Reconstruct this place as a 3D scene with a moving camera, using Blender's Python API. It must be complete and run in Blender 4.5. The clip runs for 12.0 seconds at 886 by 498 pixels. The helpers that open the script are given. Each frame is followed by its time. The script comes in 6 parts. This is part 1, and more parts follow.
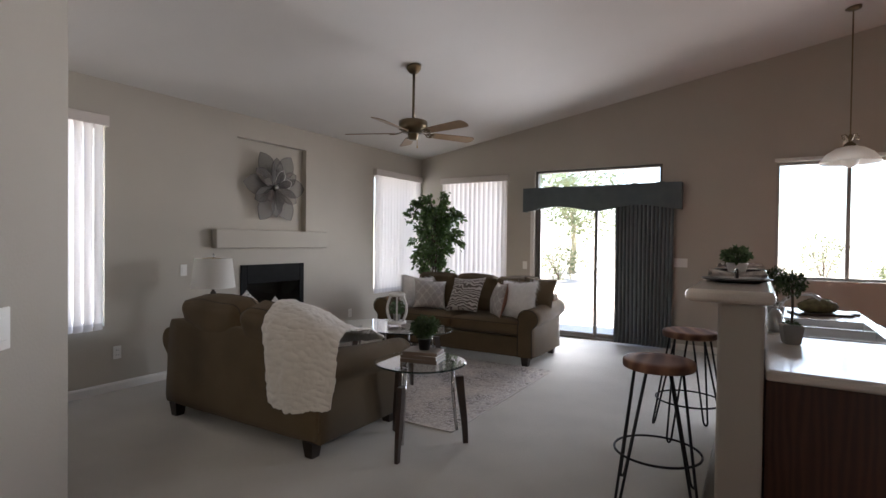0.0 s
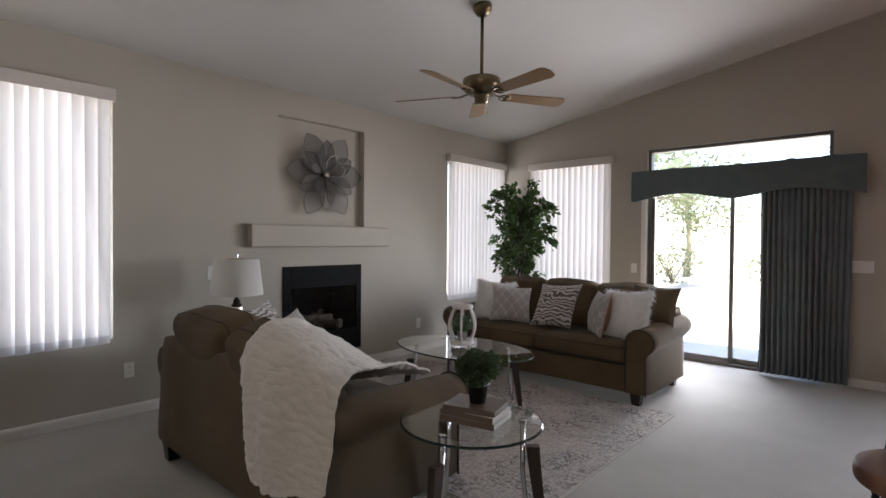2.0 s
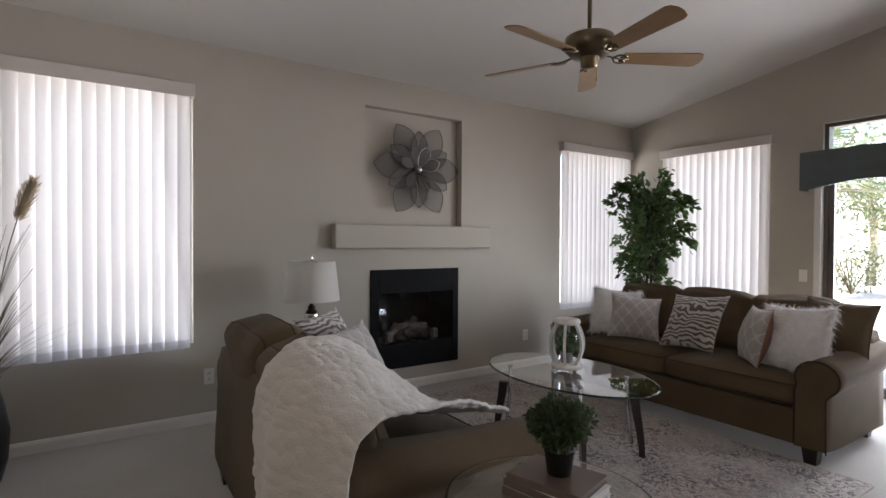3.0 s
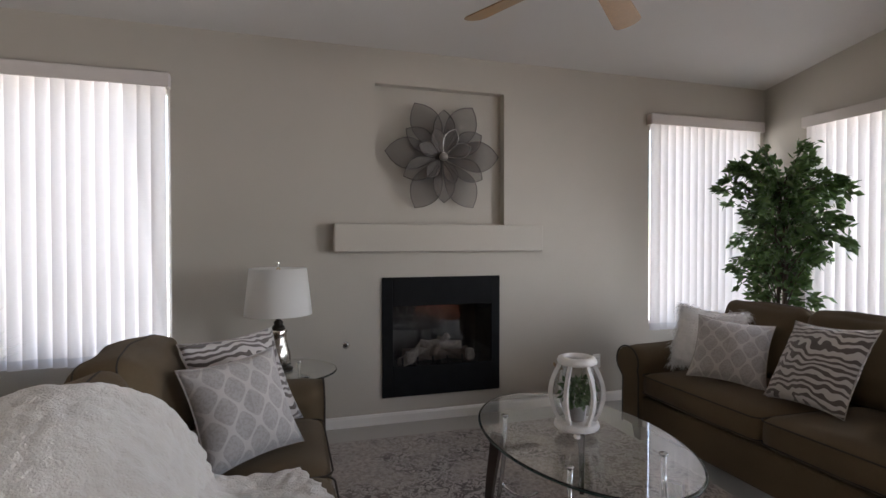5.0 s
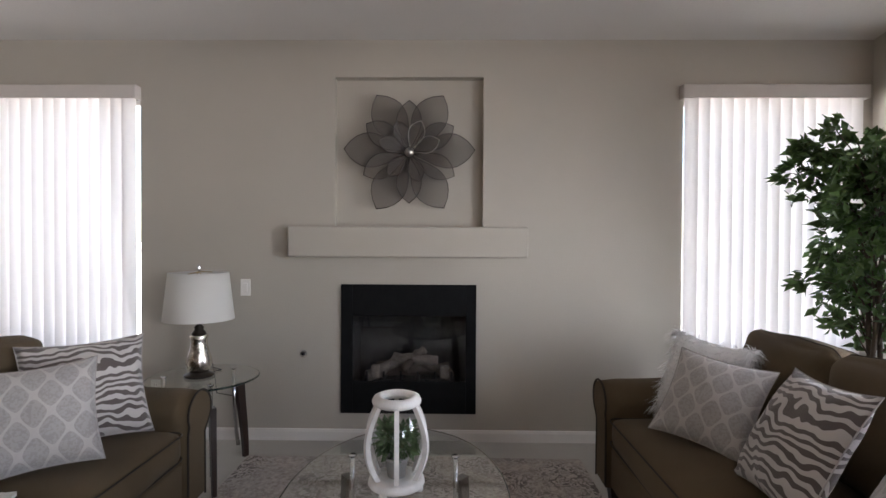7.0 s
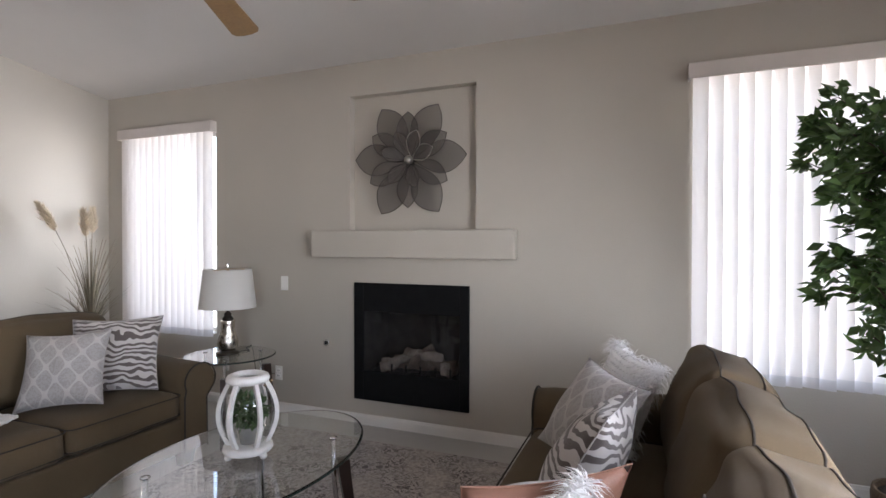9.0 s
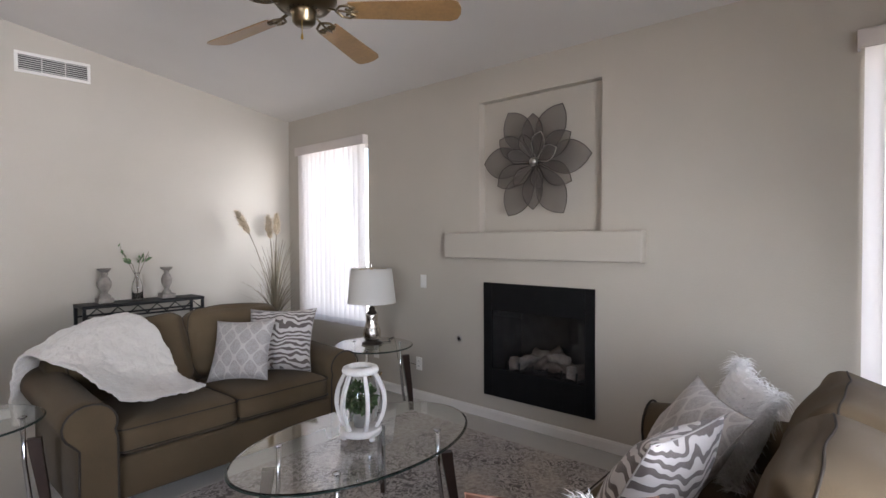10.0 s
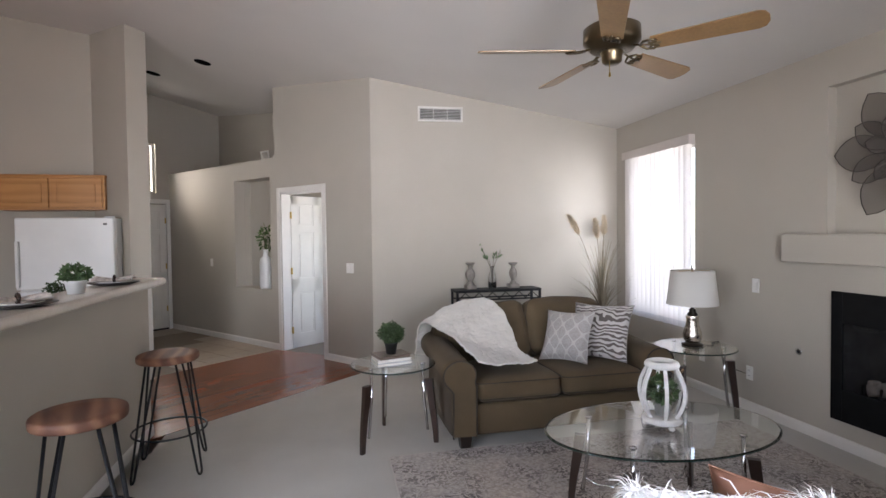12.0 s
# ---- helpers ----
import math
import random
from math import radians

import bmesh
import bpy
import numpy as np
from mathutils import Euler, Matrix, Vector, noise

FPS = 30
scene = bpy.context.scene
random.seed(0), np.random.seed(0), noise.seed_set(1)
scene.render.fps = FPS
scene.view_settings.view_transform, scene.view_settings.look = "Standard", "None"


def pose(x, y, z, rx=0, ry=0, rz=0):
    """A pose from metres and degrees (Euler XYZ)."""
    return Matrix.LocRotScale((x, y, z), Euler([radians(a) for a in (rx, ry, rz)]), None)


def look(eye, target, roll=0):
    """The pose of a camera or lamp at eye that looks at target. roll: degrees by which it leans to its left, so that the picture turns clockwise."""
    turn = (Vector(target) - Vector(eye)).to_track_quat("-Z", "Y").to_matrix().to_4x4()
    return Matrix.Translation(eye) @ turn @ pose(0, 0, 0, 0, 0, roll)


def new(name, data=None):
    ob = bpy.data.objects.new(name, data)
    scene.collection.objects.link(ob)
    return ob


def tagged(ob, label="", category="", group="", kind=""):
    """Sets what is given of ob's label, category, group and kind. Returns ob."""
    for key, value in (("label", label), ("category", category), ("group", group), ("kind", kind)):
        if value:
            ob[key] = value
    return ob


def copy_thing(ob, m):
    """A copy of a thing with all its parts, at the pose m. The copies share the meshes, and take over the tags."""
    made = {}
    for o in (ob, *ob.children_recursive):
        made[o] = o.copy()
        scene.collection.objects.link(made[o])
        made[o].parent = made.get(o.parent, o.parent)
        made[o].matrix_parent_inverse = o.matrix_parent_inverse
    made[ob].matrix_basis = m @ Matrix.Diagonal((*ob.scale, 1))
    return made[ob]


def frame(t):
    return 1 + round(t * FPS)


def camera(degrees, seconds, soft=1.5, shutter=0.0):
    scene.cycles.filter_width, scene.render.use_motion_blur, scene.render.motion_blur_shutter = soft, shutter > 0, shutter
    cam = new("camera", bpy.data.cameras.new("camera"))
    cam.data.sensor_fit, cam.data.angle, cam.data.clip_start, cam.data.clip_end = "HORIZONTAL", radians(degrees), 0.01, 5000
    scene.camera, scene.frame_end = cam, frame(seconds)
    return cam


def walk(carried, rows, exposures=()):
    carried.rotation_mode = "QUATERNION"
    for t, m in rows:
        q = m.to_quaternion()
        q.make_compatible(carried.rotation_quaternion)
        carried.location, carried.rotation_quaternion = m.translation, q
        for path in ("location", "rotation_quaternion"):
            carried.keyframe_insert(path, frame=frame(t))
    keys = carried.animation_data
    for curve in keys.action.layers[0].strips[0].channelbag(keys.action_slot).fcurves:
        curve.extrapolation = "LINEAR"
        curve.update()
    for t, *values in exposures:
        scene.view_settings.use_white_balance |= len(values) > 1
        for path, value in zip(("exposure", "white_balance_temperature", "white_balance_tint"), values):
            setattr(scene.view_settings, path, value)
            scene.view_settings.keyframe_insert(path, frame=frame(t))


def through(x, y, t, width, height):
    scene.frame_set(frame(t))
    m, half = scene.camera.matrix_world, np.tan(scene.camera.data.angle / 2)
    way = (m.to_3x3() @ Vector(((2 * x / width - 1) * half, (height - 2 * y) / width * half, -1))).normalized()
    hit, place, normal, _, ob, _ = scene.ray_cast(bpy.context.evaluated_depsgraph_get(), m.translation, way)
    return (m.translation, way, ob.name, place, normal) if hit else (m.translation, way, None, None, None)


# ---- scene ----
cam = camera(81.3, 12.0)
PATH = [
    (0, (0.035, -0.213, 1.388), (-1.005, 1.496, 1.357), 0.7),
    (0.5, (-0.076, 0.074, 1.38), (-1.146, 1.763, 1.346), 0.7),
    (1, (-0.182, 0.358, 1.377), (-1.304, 2.014, 1.341), 0.6),
    (1.5, (-0.369, 0.644, 1.351), (-1.55, 2.257, 1.318), 0.6),
    (2, (-0.484, 0.935, 1.361), (-1.828, 2.416, 1.325), 0.5),
    (2.5, (-0.673, 1.215, 1.334), (-2.219, 2.484, 1.305), 0.2),
    (3, (-0.797, 1.566, 1.343), (-2.461, 2.675, 1.314), 0.3),
    (5, (-1.113, 2.864, 1.359), (-3.027, 3.442, 1.329), 0.0),
    (5.5, (-1.203, 3.223, 1.378), (-3.163, 3.622, 1.33), 0.2),
    (6, (-1.231, 3.573, 1.377), (-3.213, 3.837, 1.342), 0.1),
    (6.5, (-1.262, 3.959, 1.424), (-3.26, 4.038, 1.366), 0.2),
    (7, (-1.327, 4.287, 1.387), (-3.326, 4.259, 1.359), 0.3),
    (8.8, (-1.423, 5.561, 1.388), (-3.314, 4.912, 1.372), 0.0),
    (9, (-1.459, 5.655, 1.387), (-3.313, 4.905, 1.367), 0.1),
    (9.5, (-1.543, 5.808, 1.402), (-3.274, 4.808, 1.369), -0.0),
    (10, (-1.57, 5.991, 1.451), (-3.078, 4.677, 1.405), -0.3),
    (10.5, (-1.561, 6.155, 1.461), (-2.844, 4.622, 1.415), -0.4),
    (11, (-1.498, 6.272, 1.496), (-2.567, 4.582, 1.448), -0.4),
    (11.5, (-1.493, 6.387, 1.509), (-2.24, 4.533, 1.458), -0.5),
    (12, (-1.46, 6.468, 1.516), (-1.888, 4.516, 1.46), -0.7),
]
EXPOSURES = [(0.0, 2.42, 6500, 10), (3.0, 2.44, 6500, 10), (5.0, 2.47, 6470, 10), (7.0, 2.7, 6470, 10.5), (9.0, 2.8, 6400, 11), (12.0, 2.93, 6400, 11)]
walk(cam, [(t, look(eye, target, roll)) for t, eye, target, roll in PATH], EXPOSURES)

# ---- world and large lights ----
world = bpy.data.worlds.new("world")
scene.world = world
world.use_nodes = True
wn, wl = world.node_tree.nodes, world.node_tree.links
sky = wn.new("ShaderNodeTexSky")
sky.sky_type = "NISHITA"
sky.sun_disc = False
sky.sun_elevation, sky.sun_rotation = radians(62), radians(150)
wl.new(sky.outputs["Color"], wn["Background"].inputs["Color"])
wn["Background"].inputs["Strength"].default_value = 0.15


def lamp(name, kind, m, energy, color=(1, 1, 1), size=(1, 1), angle=0.0):
    data = bpy.data.lights.new(name, kind)
    data.energy, data.color = energy, color
    if kind == "AREA":
        data.shape, data.size, data.size_y = "RECTANGLE", size[0], size[1]
    if kind == "SUN":
        data.angle = radians(angle)
    ob = new(name, data)
    ob.matrix_world = m
    return ob


lamp("sun", "SUN", look((3, -6, 12), (1, 0, 0)), 5.0, (1.0, 0.95, 0.87), angle=0.5)
DAY = (0.94, 0.965, 1.07)
# daylight in the openings of the windows, outside the blinds
lamp("window_light", "AREA", look((-5.2, 1.66, 1.5), (-4.7, 1.46, 1.5)), 1.2, DAY, (1.1, 1.8))
lamp("window_light", "AREA", look((-5.17, 1.8, 1.5), (-4.67, 0.95, 1.38)), 2.6, DAY, (0.9, 1.75)).data.spread = radians(80)
lamp("window_light", "AREA", look((-5.2, 6.48, 1.5), (0, 6.48, 1.5)), 3.5, DAY, (1.2, 1.8))
lamp("window_light", "AREA", look((-3.87, 7.5, 1.5), (-3.87, 0, 1.5)), 4.5, DAY, (1.2, 1.8))

# sky and sunlit ground as they come in through the patio door and the kitchen window
for x, z, w, h, ways in ((-2.25, 1.1, 1.1, 2.0, ((0, 1.2, 1.2), (0, -1.1, 4.8), (-0.8, 0.0, 2.0), (-1.1, -0.45, 1.2), (-0.05, 0.14, 6.6))), (1.45, 1.68, 2.4, 1.35, ((0, -0.9, 10),))):
    for aside, tilt, power in ways:
        ob = lamp("daylight", "AREA", look((x, 7.34, z), (x + aside, 6.34, z + tilt)), power, DAY, (w, h))
        ob.data.spread = radians(64)


# lamp added in the kitchen window's assumed east half, out of view, brightens the kitchen
lamp("window_light", "AREA", look((2.02, 7.3, 1.68), (1.55, 6.3, 1.3)), 9.5, DAY, (1.3, 1.34)).data.spread = radians(130)
# added daylight of an assumed, unseen bedroom window, brightens the open door
lamp("window_light", "AREA", look((-3.45, -1.76, 1.45), (-1.0, -1.0, 1.0)), 2.6, DAY, (2.6, 1.4))
# daylight of the high window at the end of the hall
lamp("window_light", "AREA", look((1.6, -2.94, 2.65), (0.62, -1.81, 2.0)), 2.5, (1.02, 0.97, 0.94), (0.5, 1.0))
# extra warm beam added to brighten the loveseat's back and the near carpet
lamp("window_light", "AREA", look((1.56, -2.9, 2.6), (-1.6, 1.2, 0.4)), 3.2, (1.08, 0.96, 0.84), (0.5, 1.0)).data.spread = radians(75)

# ---- materials ----
def material(name, color, rough=0.6, metal=0.0, vary=0.0, scale=6.0, grain=0.0, grain_scale=150.0, bump=0.0, bump_scale=120.0, per_object=0.0, coat=0.0, sheen=0.0, gloss=0.5):
    m = bpy.data.materials.new(name)
    m.use_nodes = True
    n, l = m.node_tree.nodes, m.node_tree.links
    b = n["Principled BSDF"]
    b.inputs["Base Color"].default_value = (*color, 1)
    b.inputs["Roughness"].default_value = rough
    b.inputs["Metallic"].default_value = metal
    b.inputs["Coat Weight"].default_value = coat
    b.inputs["Specular IOR Level"].default_value = gloss
    b.inputs["Sheen Weight"].default_value = sheen
    tc = n.new("ShaderNodeTexCoord")

    def noise_node(sc, detail=4.0):
        t = n.new("ShaderNodeTexNoise")
        t.inputs["Scale"].default_value, t.inputs["Detail"].default_value = sc, detail
        l.new(tc.outputs["Object"], t.inputs["Vector"])
        return t

    value = None
    for amount, sc in ((vary, scale), (grain, grain_scale)):
        if amount:
            r = n.new("ShaderNodeMapRange")
            r.inputs["From Min"].default_value, r.inputs["From Max"].default_value = 0.3, 0.7
            r.inputs["To Min"].default_value, r.inputs["To Max"].default_value = 1 - amount, 1 + amount
            l.new(noise_node(sc).outputs["Fac"], r.inputs["Value"])
            if value:
                mul = n.new("ShaderNodeMath")
                mul.operation = "MULTIPLY"
                l.new(value, mul.inputs[0]), l.new(r.outputs["Result"], mul.inputs[1])
                value = mul.outputs[0]
            else:
                value = r.outputs["Result"]
    if per_object:
        info = n.new("ShaderNodeObjectInfo")
        r = n.new("ShaderNodeMapRange")
        r.inputs["To Min"].default_value, r.inputs["To Max"].default_value = 1 - per_object, 1 + per_object
        l.new(info.outputs["Random"], r.inputs["Value"])
        if value:
            mul = n.new("ShaderNodeMath")
            mul.operation = "MULTIPLY"
            l.new(value, mul.inputs[0]), l.new(r.outputs["Result"], mul.inputs[1])
            value = mul.outputs[0]
        else:
            value = r.outputs["Result"]
    if value:
        hsv = n.new("ShaderNodeHueSaturation")
        hsv.inputs["Color"].default_value = (*color, 1)
        l.new(value, hsv.inputs["Value"])
        l.new(hsv.outputs["Color"], b.inputs["Base Color"])
    if bump:
        bp = n.new("ShaderNodeBump")
        bp.inputs["Strength"].default_value, bp.inputs["Distance"].default_value = bump, 0.01
        l.new(noise_node(bump_scale, 6.0).outputs["Fac"], bp.inputs["Height"])
        l.new(bp.outputs["Normal"], b.inputs["Normal"])
    return m


def glass_material(name, color=(1, 1, 1), rough=0.0, ior=1.45, thin=0.0):
    m = bpy.data.materials.new(name)
    m.use_nodes = True
    n, l = m.node_tree.nodes, m.node_tree.links
    b = n["Principled BSDF"]
    b.inputs["Base Color"].default_value = (*color, 1)
    b.inputs["Roughness"].default_value = rough
    b.inputs["IOR"].default_value = ior
    b.inputs["Transmission Weight"].default_value = 1.0
    if thin:
        t = n.new("ShaderNodeBsdfTransparent")
        t.inputs["Color"].default_value = (*color, 1)
        g = n.new("ShaderNodeBsdfGlossy")
        g.inputs["Roughness"].default_value = 0.02
        mix = n.new("ShaderNodeMixShader")
        lw = n.new("ShaderNodeLayerWeight")
        lw.inputs["Blend"].default_value = 0.5
        edge = n.new("ShaderNodeMath")
        edge.operation = "POWER"
        edge.inputs[1].default_value = 4.0
        l.new(lw.outputs["Facing"], edge.inputs[0])
        fac = n.new("ShaderNodeMath")
        fac.operation = "MULTIPLY_ADD"
        fac.inputs[1].default_value, fac.inputs[2].default_value = 0.85, 0.05
        l.new(edge.outputs[0], fac.inputs[0])
        l.new(fac.outputs[0], mix.inputs["Fac"])
        l.new(t.outputs["BSDF"], mix.inputs[1]), l.new(g.outputs["BSDF"], mix.inputs[2])
        l.new(mix.outputs["Shader"], n["Material Output"].inputs["Surface"])
    return m


def wood_material(name, dark, mid, light, rough, scale=9.0, axis="X", stretch=(1.0, 0.18, 1.0)):
    """Long wavy grain in three tones, with a fine relief along it."""
    m = bpy.data.materials.new(name)
    m.use_nodes = True
    n, l = m.node_tree.nodes, m.node_tree.links
    b = n["Principled BSDF"]
    b.inputs["Roughness"].default_value = rough
    tc = n.new("ShaderNodeTexCoord")
    mp = n.new("ShaderNodeMapping")
    mp.inputs["Scale"].default_value = stretch
    l.new(tc.outputs["Object"], mp.inputs["Vector"])
    w = n.new("ShaderNodeTexWave")
    w.bands_direction = axis
    w.inputs["Scale"].default_value, w.inputs["Distortion"].default_value = scale, 7.0
    w.inputs["Detail"].default_value, w.inputs["Detail Scale"].default_value = 3.0, 1.6
    l.new(mp.outputs["Vector"], w.inputs["Vector"])
    nz = n.new("ShaderNodeTexNoise")
    nz.inputs["Scale"].default_value, nz.inputs["Detail"].default_value = scale * 5, 6.0
    l.new(mp.outputs["Vector"], nz.inputs["Vector"])
    add = n.new("ShaderNodeMath")
    add.operation = "MULTIPLY_ADD"
    add.inputs[1].default_value = 0.55
    l.new(w.outputs["Fac"], add.inputs[0])
    half = n.new("ShaderNodeMath")
    half.operation = "MULTIPLY"
    half.inputs[1].default_value = 0.5
    l.new(nz.outputs["Fac"], half.inputs[0])
    l.new(half.outputs[0], add.inputs[2])
    r = n.new("ShaderNodeValToRGB")
    e = r.color_ramp.elements
    e.new(0.5)
    for el, (p, c) in zip(e, ((0.15, dark), (0.45, mid), (0.8, light))):
        el.position, el.color = p, (*c, 1)
    l.new(add.outputs[0], r.inputs["Fac"])
    l.new(r.outputs["Color"], b.inputs["Base Color"])
    bp = n.new("ShaderNodeBump")
    bp.inputs["Strength"].default_value, bp.inputs["Distance"].default_value = 0.15, 0.003
    l.new(add.outputs[0], bp.inputs["Height"])
    l.new(bp.outputs["Normal"], b.inputs["Normal"])
    return m


def translucent_material(name, color, through=0.5, rough=0.7, bump=0.0):
    m = bpy.data.materials.new(name)
    m.use_nodes = True
    n, l = m.node_tree.nodes, m.node_tree.links
    d = n["Principled BSDF"]
    d.inputs["Base Color"].default_value, d.inputs["Roughness"].default_value = (*color, 1), rough
    t = n.new("ShaderNodeBsdfTranslucent")
    t.inputs["Color"].default_value = (*color, 1)
    mix = n.new("ShaderNodeMixShader")
    mix.inputs["Fac"].default_value = through
    l.new(d.outputs["BSDF"], mix.inputs[1]), l.new(t.outputs["BSDF"], mix.inputs[2])
    l.new(mix.outputs["Shader"], n["Material Output"].inputs["Surface"])
    return m


WALL = material("wall_paint", (0.443, 0.405, 0.345), 0.75, vary=0.03, scale=1.5, bump=0.12, bump_scale=90)
CEIL = material("ceiling_paint", (0.63, 0.6, 0.565), 0.85, vary=0.02, scale=1.5, bump=0.15, bump_scale=70)
TRIM = material("white_trim_paint", (0.72, 0.69, 0.65), 0.45, vary=0.03, scale=4)
CARPET = material("carpet", (0.45, 0.425, 0.38), 0.95, vary=0.08, scale=2.2, grain=0.12, grain_scale=260, bump=0.6, bump_scale=420, sheen=0.3)
WOOD_FLOOR = material("red_wood_floor", (0.2, 0.06, 0.024), 0.24, vary=0.12, scale=4, grain=0.12, grain_scale=60, per_object=0.1)
TILE = material("hall_tile", (0.36, 0.29, 0.22), 0.4, vary=0.08, scale=5, per_object=0.08)
GROUT = material("grout", (0.25, 0.21, 0.17), 0.9, grain=0.1)
GLASS = glass_material("window_glass", thin=1.0)
VANE = translucent_material("vane_fabric", (0.84, 0.8, 0.78), 0.17)
FRAME_DARK = material("bronze_aluminium", (0.15, 0.135, 0.12), 0.45, 0.6, vary=0.1)
FRAME_LIGHT = material("white_aluminium", (0.6, 0.58, 0.55), 0.45, 0.0, vary=0.05)
BLACK = material("black_metal", (0.012, 0.012, 0.013), 0.5, 0.0, vary=0.1, gloss=0.3)
PLATE = material("switch_plastic", (0.78, 0.76, 0.72), 0.35)
CONCRETE = material("patio_concrete", (0.5, 0.47, 0.43), 0.9, vary=0.1, scale=1.5, grain=0.1)


# ---- building helpers ----
def part(name, bm, mat, parent=None, label="", smooth=False):
    me = bpy.data.meshes.new(name)
    bmesh.ops.recalc_face_normals(bm, faces=bm.faces)
    bm.to_mesh(me)
    bm.free()
    for m in mat if isinstance(mat, (list, tuple)) else [mat]:
        me.materials.append(m)
    if smooth:
        for p in me.polygons:
            p.use_smooth = True
    ob = new(name, me)
    if parent:
        ob.parent = parent
    if label:
        tagged(ob, label)
    return ob


def thing(name, label, category, m=None, group="", kind=""):
    ob = new(name)
    ob.empty_display_size = 0.1
    if m is not None:
        ob.matrix_world = m
    return tagged(ob, label, category, group, kind)


def structure(name, bm, mat, label="", category="", smooth=False):
    return tagged(part(name, bm, mat, None, "", smooth), label, category, "", "structure")


def box(bm, x0, x1, y0, y1, z0, z1, bevel=0.0, segs=2):
    r = bmesh.ops.create_cube(bm, size=1.0, matrix=Matrix.LocRotScale(((x0 + x1) / 2, (y0 + y1) / 2, (z0 + z1) / 2), None, (abs(x1 - x0), abs(y1 - y0), abs(z1 - z0))))
    if bevel:
        es = list({e for v in r["verts"] for e in v.link_edges})
        bmesh.ops.bevel(bm, geom=es, offset=bevel, segments=segs, affect="EDGES", profile=0.5)
    return bm


def boxed(*a, **k):
    return box(bmesh.new(), *a, **k)


def lathe(bm, profile, segs=24, centre=(0, 0)):
    """A turned body from (radius, height) pairs."""
    rings = []
    for r, z in profile:
        if r < 1e-5:
            rings.append([bm.verts.new((centre[0], centre[1], z))])
        else:
            rings.append([bm.verts.new((centre[0] + r * math.cos(2 * math.pi * i / segs), centre[1] + r * math.sin(2 * math.pi * i / segs), z)) for i in range(segs)])
    for a, b in zip(rings, rings[1:]):
        for i in range(segs):
            j = (i + 1) % segs
            if len(a) == 1 and len(b) == 1:
                continue
            if len(a) == 1:
                bm.faces.new((a[0], b[i], b[j]))
            elif len(b) == 1:
                bm.faces.new((a[i], a[j], b[0]))
            else:
                bm.faces.new((a[i], a[j], b[j], b[i]))
    return bm


def tube(bm, points, radius, segs=8, radii=None, flat=1.0):
    """A round rod along a list of places."""
    pts = [Vector(p) for p in points]
    rings = []
    side = None
    for i, p in enumerate(pts):
        d = (pts[min(i + 1, len(pts) - 1)] - pts[max(i - 1, 0)]).normalized()
        if side is None:
            side = d.orthogonal().normalized()
        side = (side - d * side.dot(d)).normalized()
        up = d.cross(side)
        r = radii[i] if radii else radius
        rings.append([bm.verts.new(p + (side * math.cos(2 * math.pi * k / segs) + up * flat * math.sin(2 * math.pi * k / segs)) * r) for k in range(segs)])
    for a, b in zip(rings, rings[1:]):
        for k in range(segs):
            bm.faces.new((a[k], a[(k + 1) % segs], b[(k + 1) % segs], b[k]))
    bm.faces.new(rings[0]), bm.faces.new(rings[-1])
    return bm


def prism(bm, outline, z0, z1):
    """A flat outline in x and y, raised from z0 to z1."""
    lo = [bm.verts.new((x, y, z0)) for x, y in outline]
    hi = [bm.verts.new((x, y, z1)) for x, y in outline]
    n = len(outline)
    bm.faces.new(lo), bm.faces.new(hi)
    for i in range(n):
        bm.faces.new((lo[i], lo[(i + 1) % n], hi[(i + 1) % n], hi[i]))
    return bm


def cells(bm, us, top, holes, thick, bottom=0.0):
    """A wall along u from us[0] to us[1], with its top at top(u), open where holes (u0, u1, z0, z1) are."""
    cuts = sorted({us[0], us[1], *[h[0] for h in holes], *[h[1] for h in holes]})
    cuts = [c for c in cuts if us[0] <= c <= us[1]]
    for a, b in zip(cuts, cuts[1:]):
        mid = (a + b) / 2
        mine = sorted((h[2], h[3]) for h in holes if h[0] < mid < h[1])
        z = bottom
        spans = []
        for h0, h1 in mine:
            if h0 > z:
                spans.append((z, h0))
            z = h1
        spans.append((z, None))
        for z0, z1 in spans:
            ta, tb = (top(a), top(b)) if z1 is None else (z1, z1)
            v = [bm.verts.new(p) for p in ((a, 0, z0), (b, 0, z0), (b, thick, z0), (a, thick, z0), (a, 0, ta), (b, 0, tb), (b, thick, tb), (a, thick, ta))]
            for f in ((0, 1, 2, 3), (4, 5, 6, 7), (0, 1, 5, 4), (1, 2, 6, 5), (2, 3, 7, 6), (3, 0, 4, 7)):
                bm.faces.new([v[i] for i in f])
    return bm


# ---- the room's measures ----
WEST, NORTH, SOUTH, EAST = -4.896, 7.16, 0.755, 3.3
LOW, RISE = 2.775, 0.172
AX, AY, BX, BY = -1.925, 0.605, 1.15, -2.95
DIAG = math.hypot(BX - AX, BY - AY)
DIAG_TURN = math.degrees(math.atan2(AY - BY, AX - BX))


def ceiling_z(x, y=0):
    return LOW + RISE * (x - WEST)


def on_diag(s, off=0.0):
    """A place on the slanting wall, s metres from its north corner, off metres out into the hall."""
    ux, uy = (BX - AX) / DIAG, (BY - AY) / DIAG
    return AX + ux * s - uy * off, AY + uy * s + ux * off


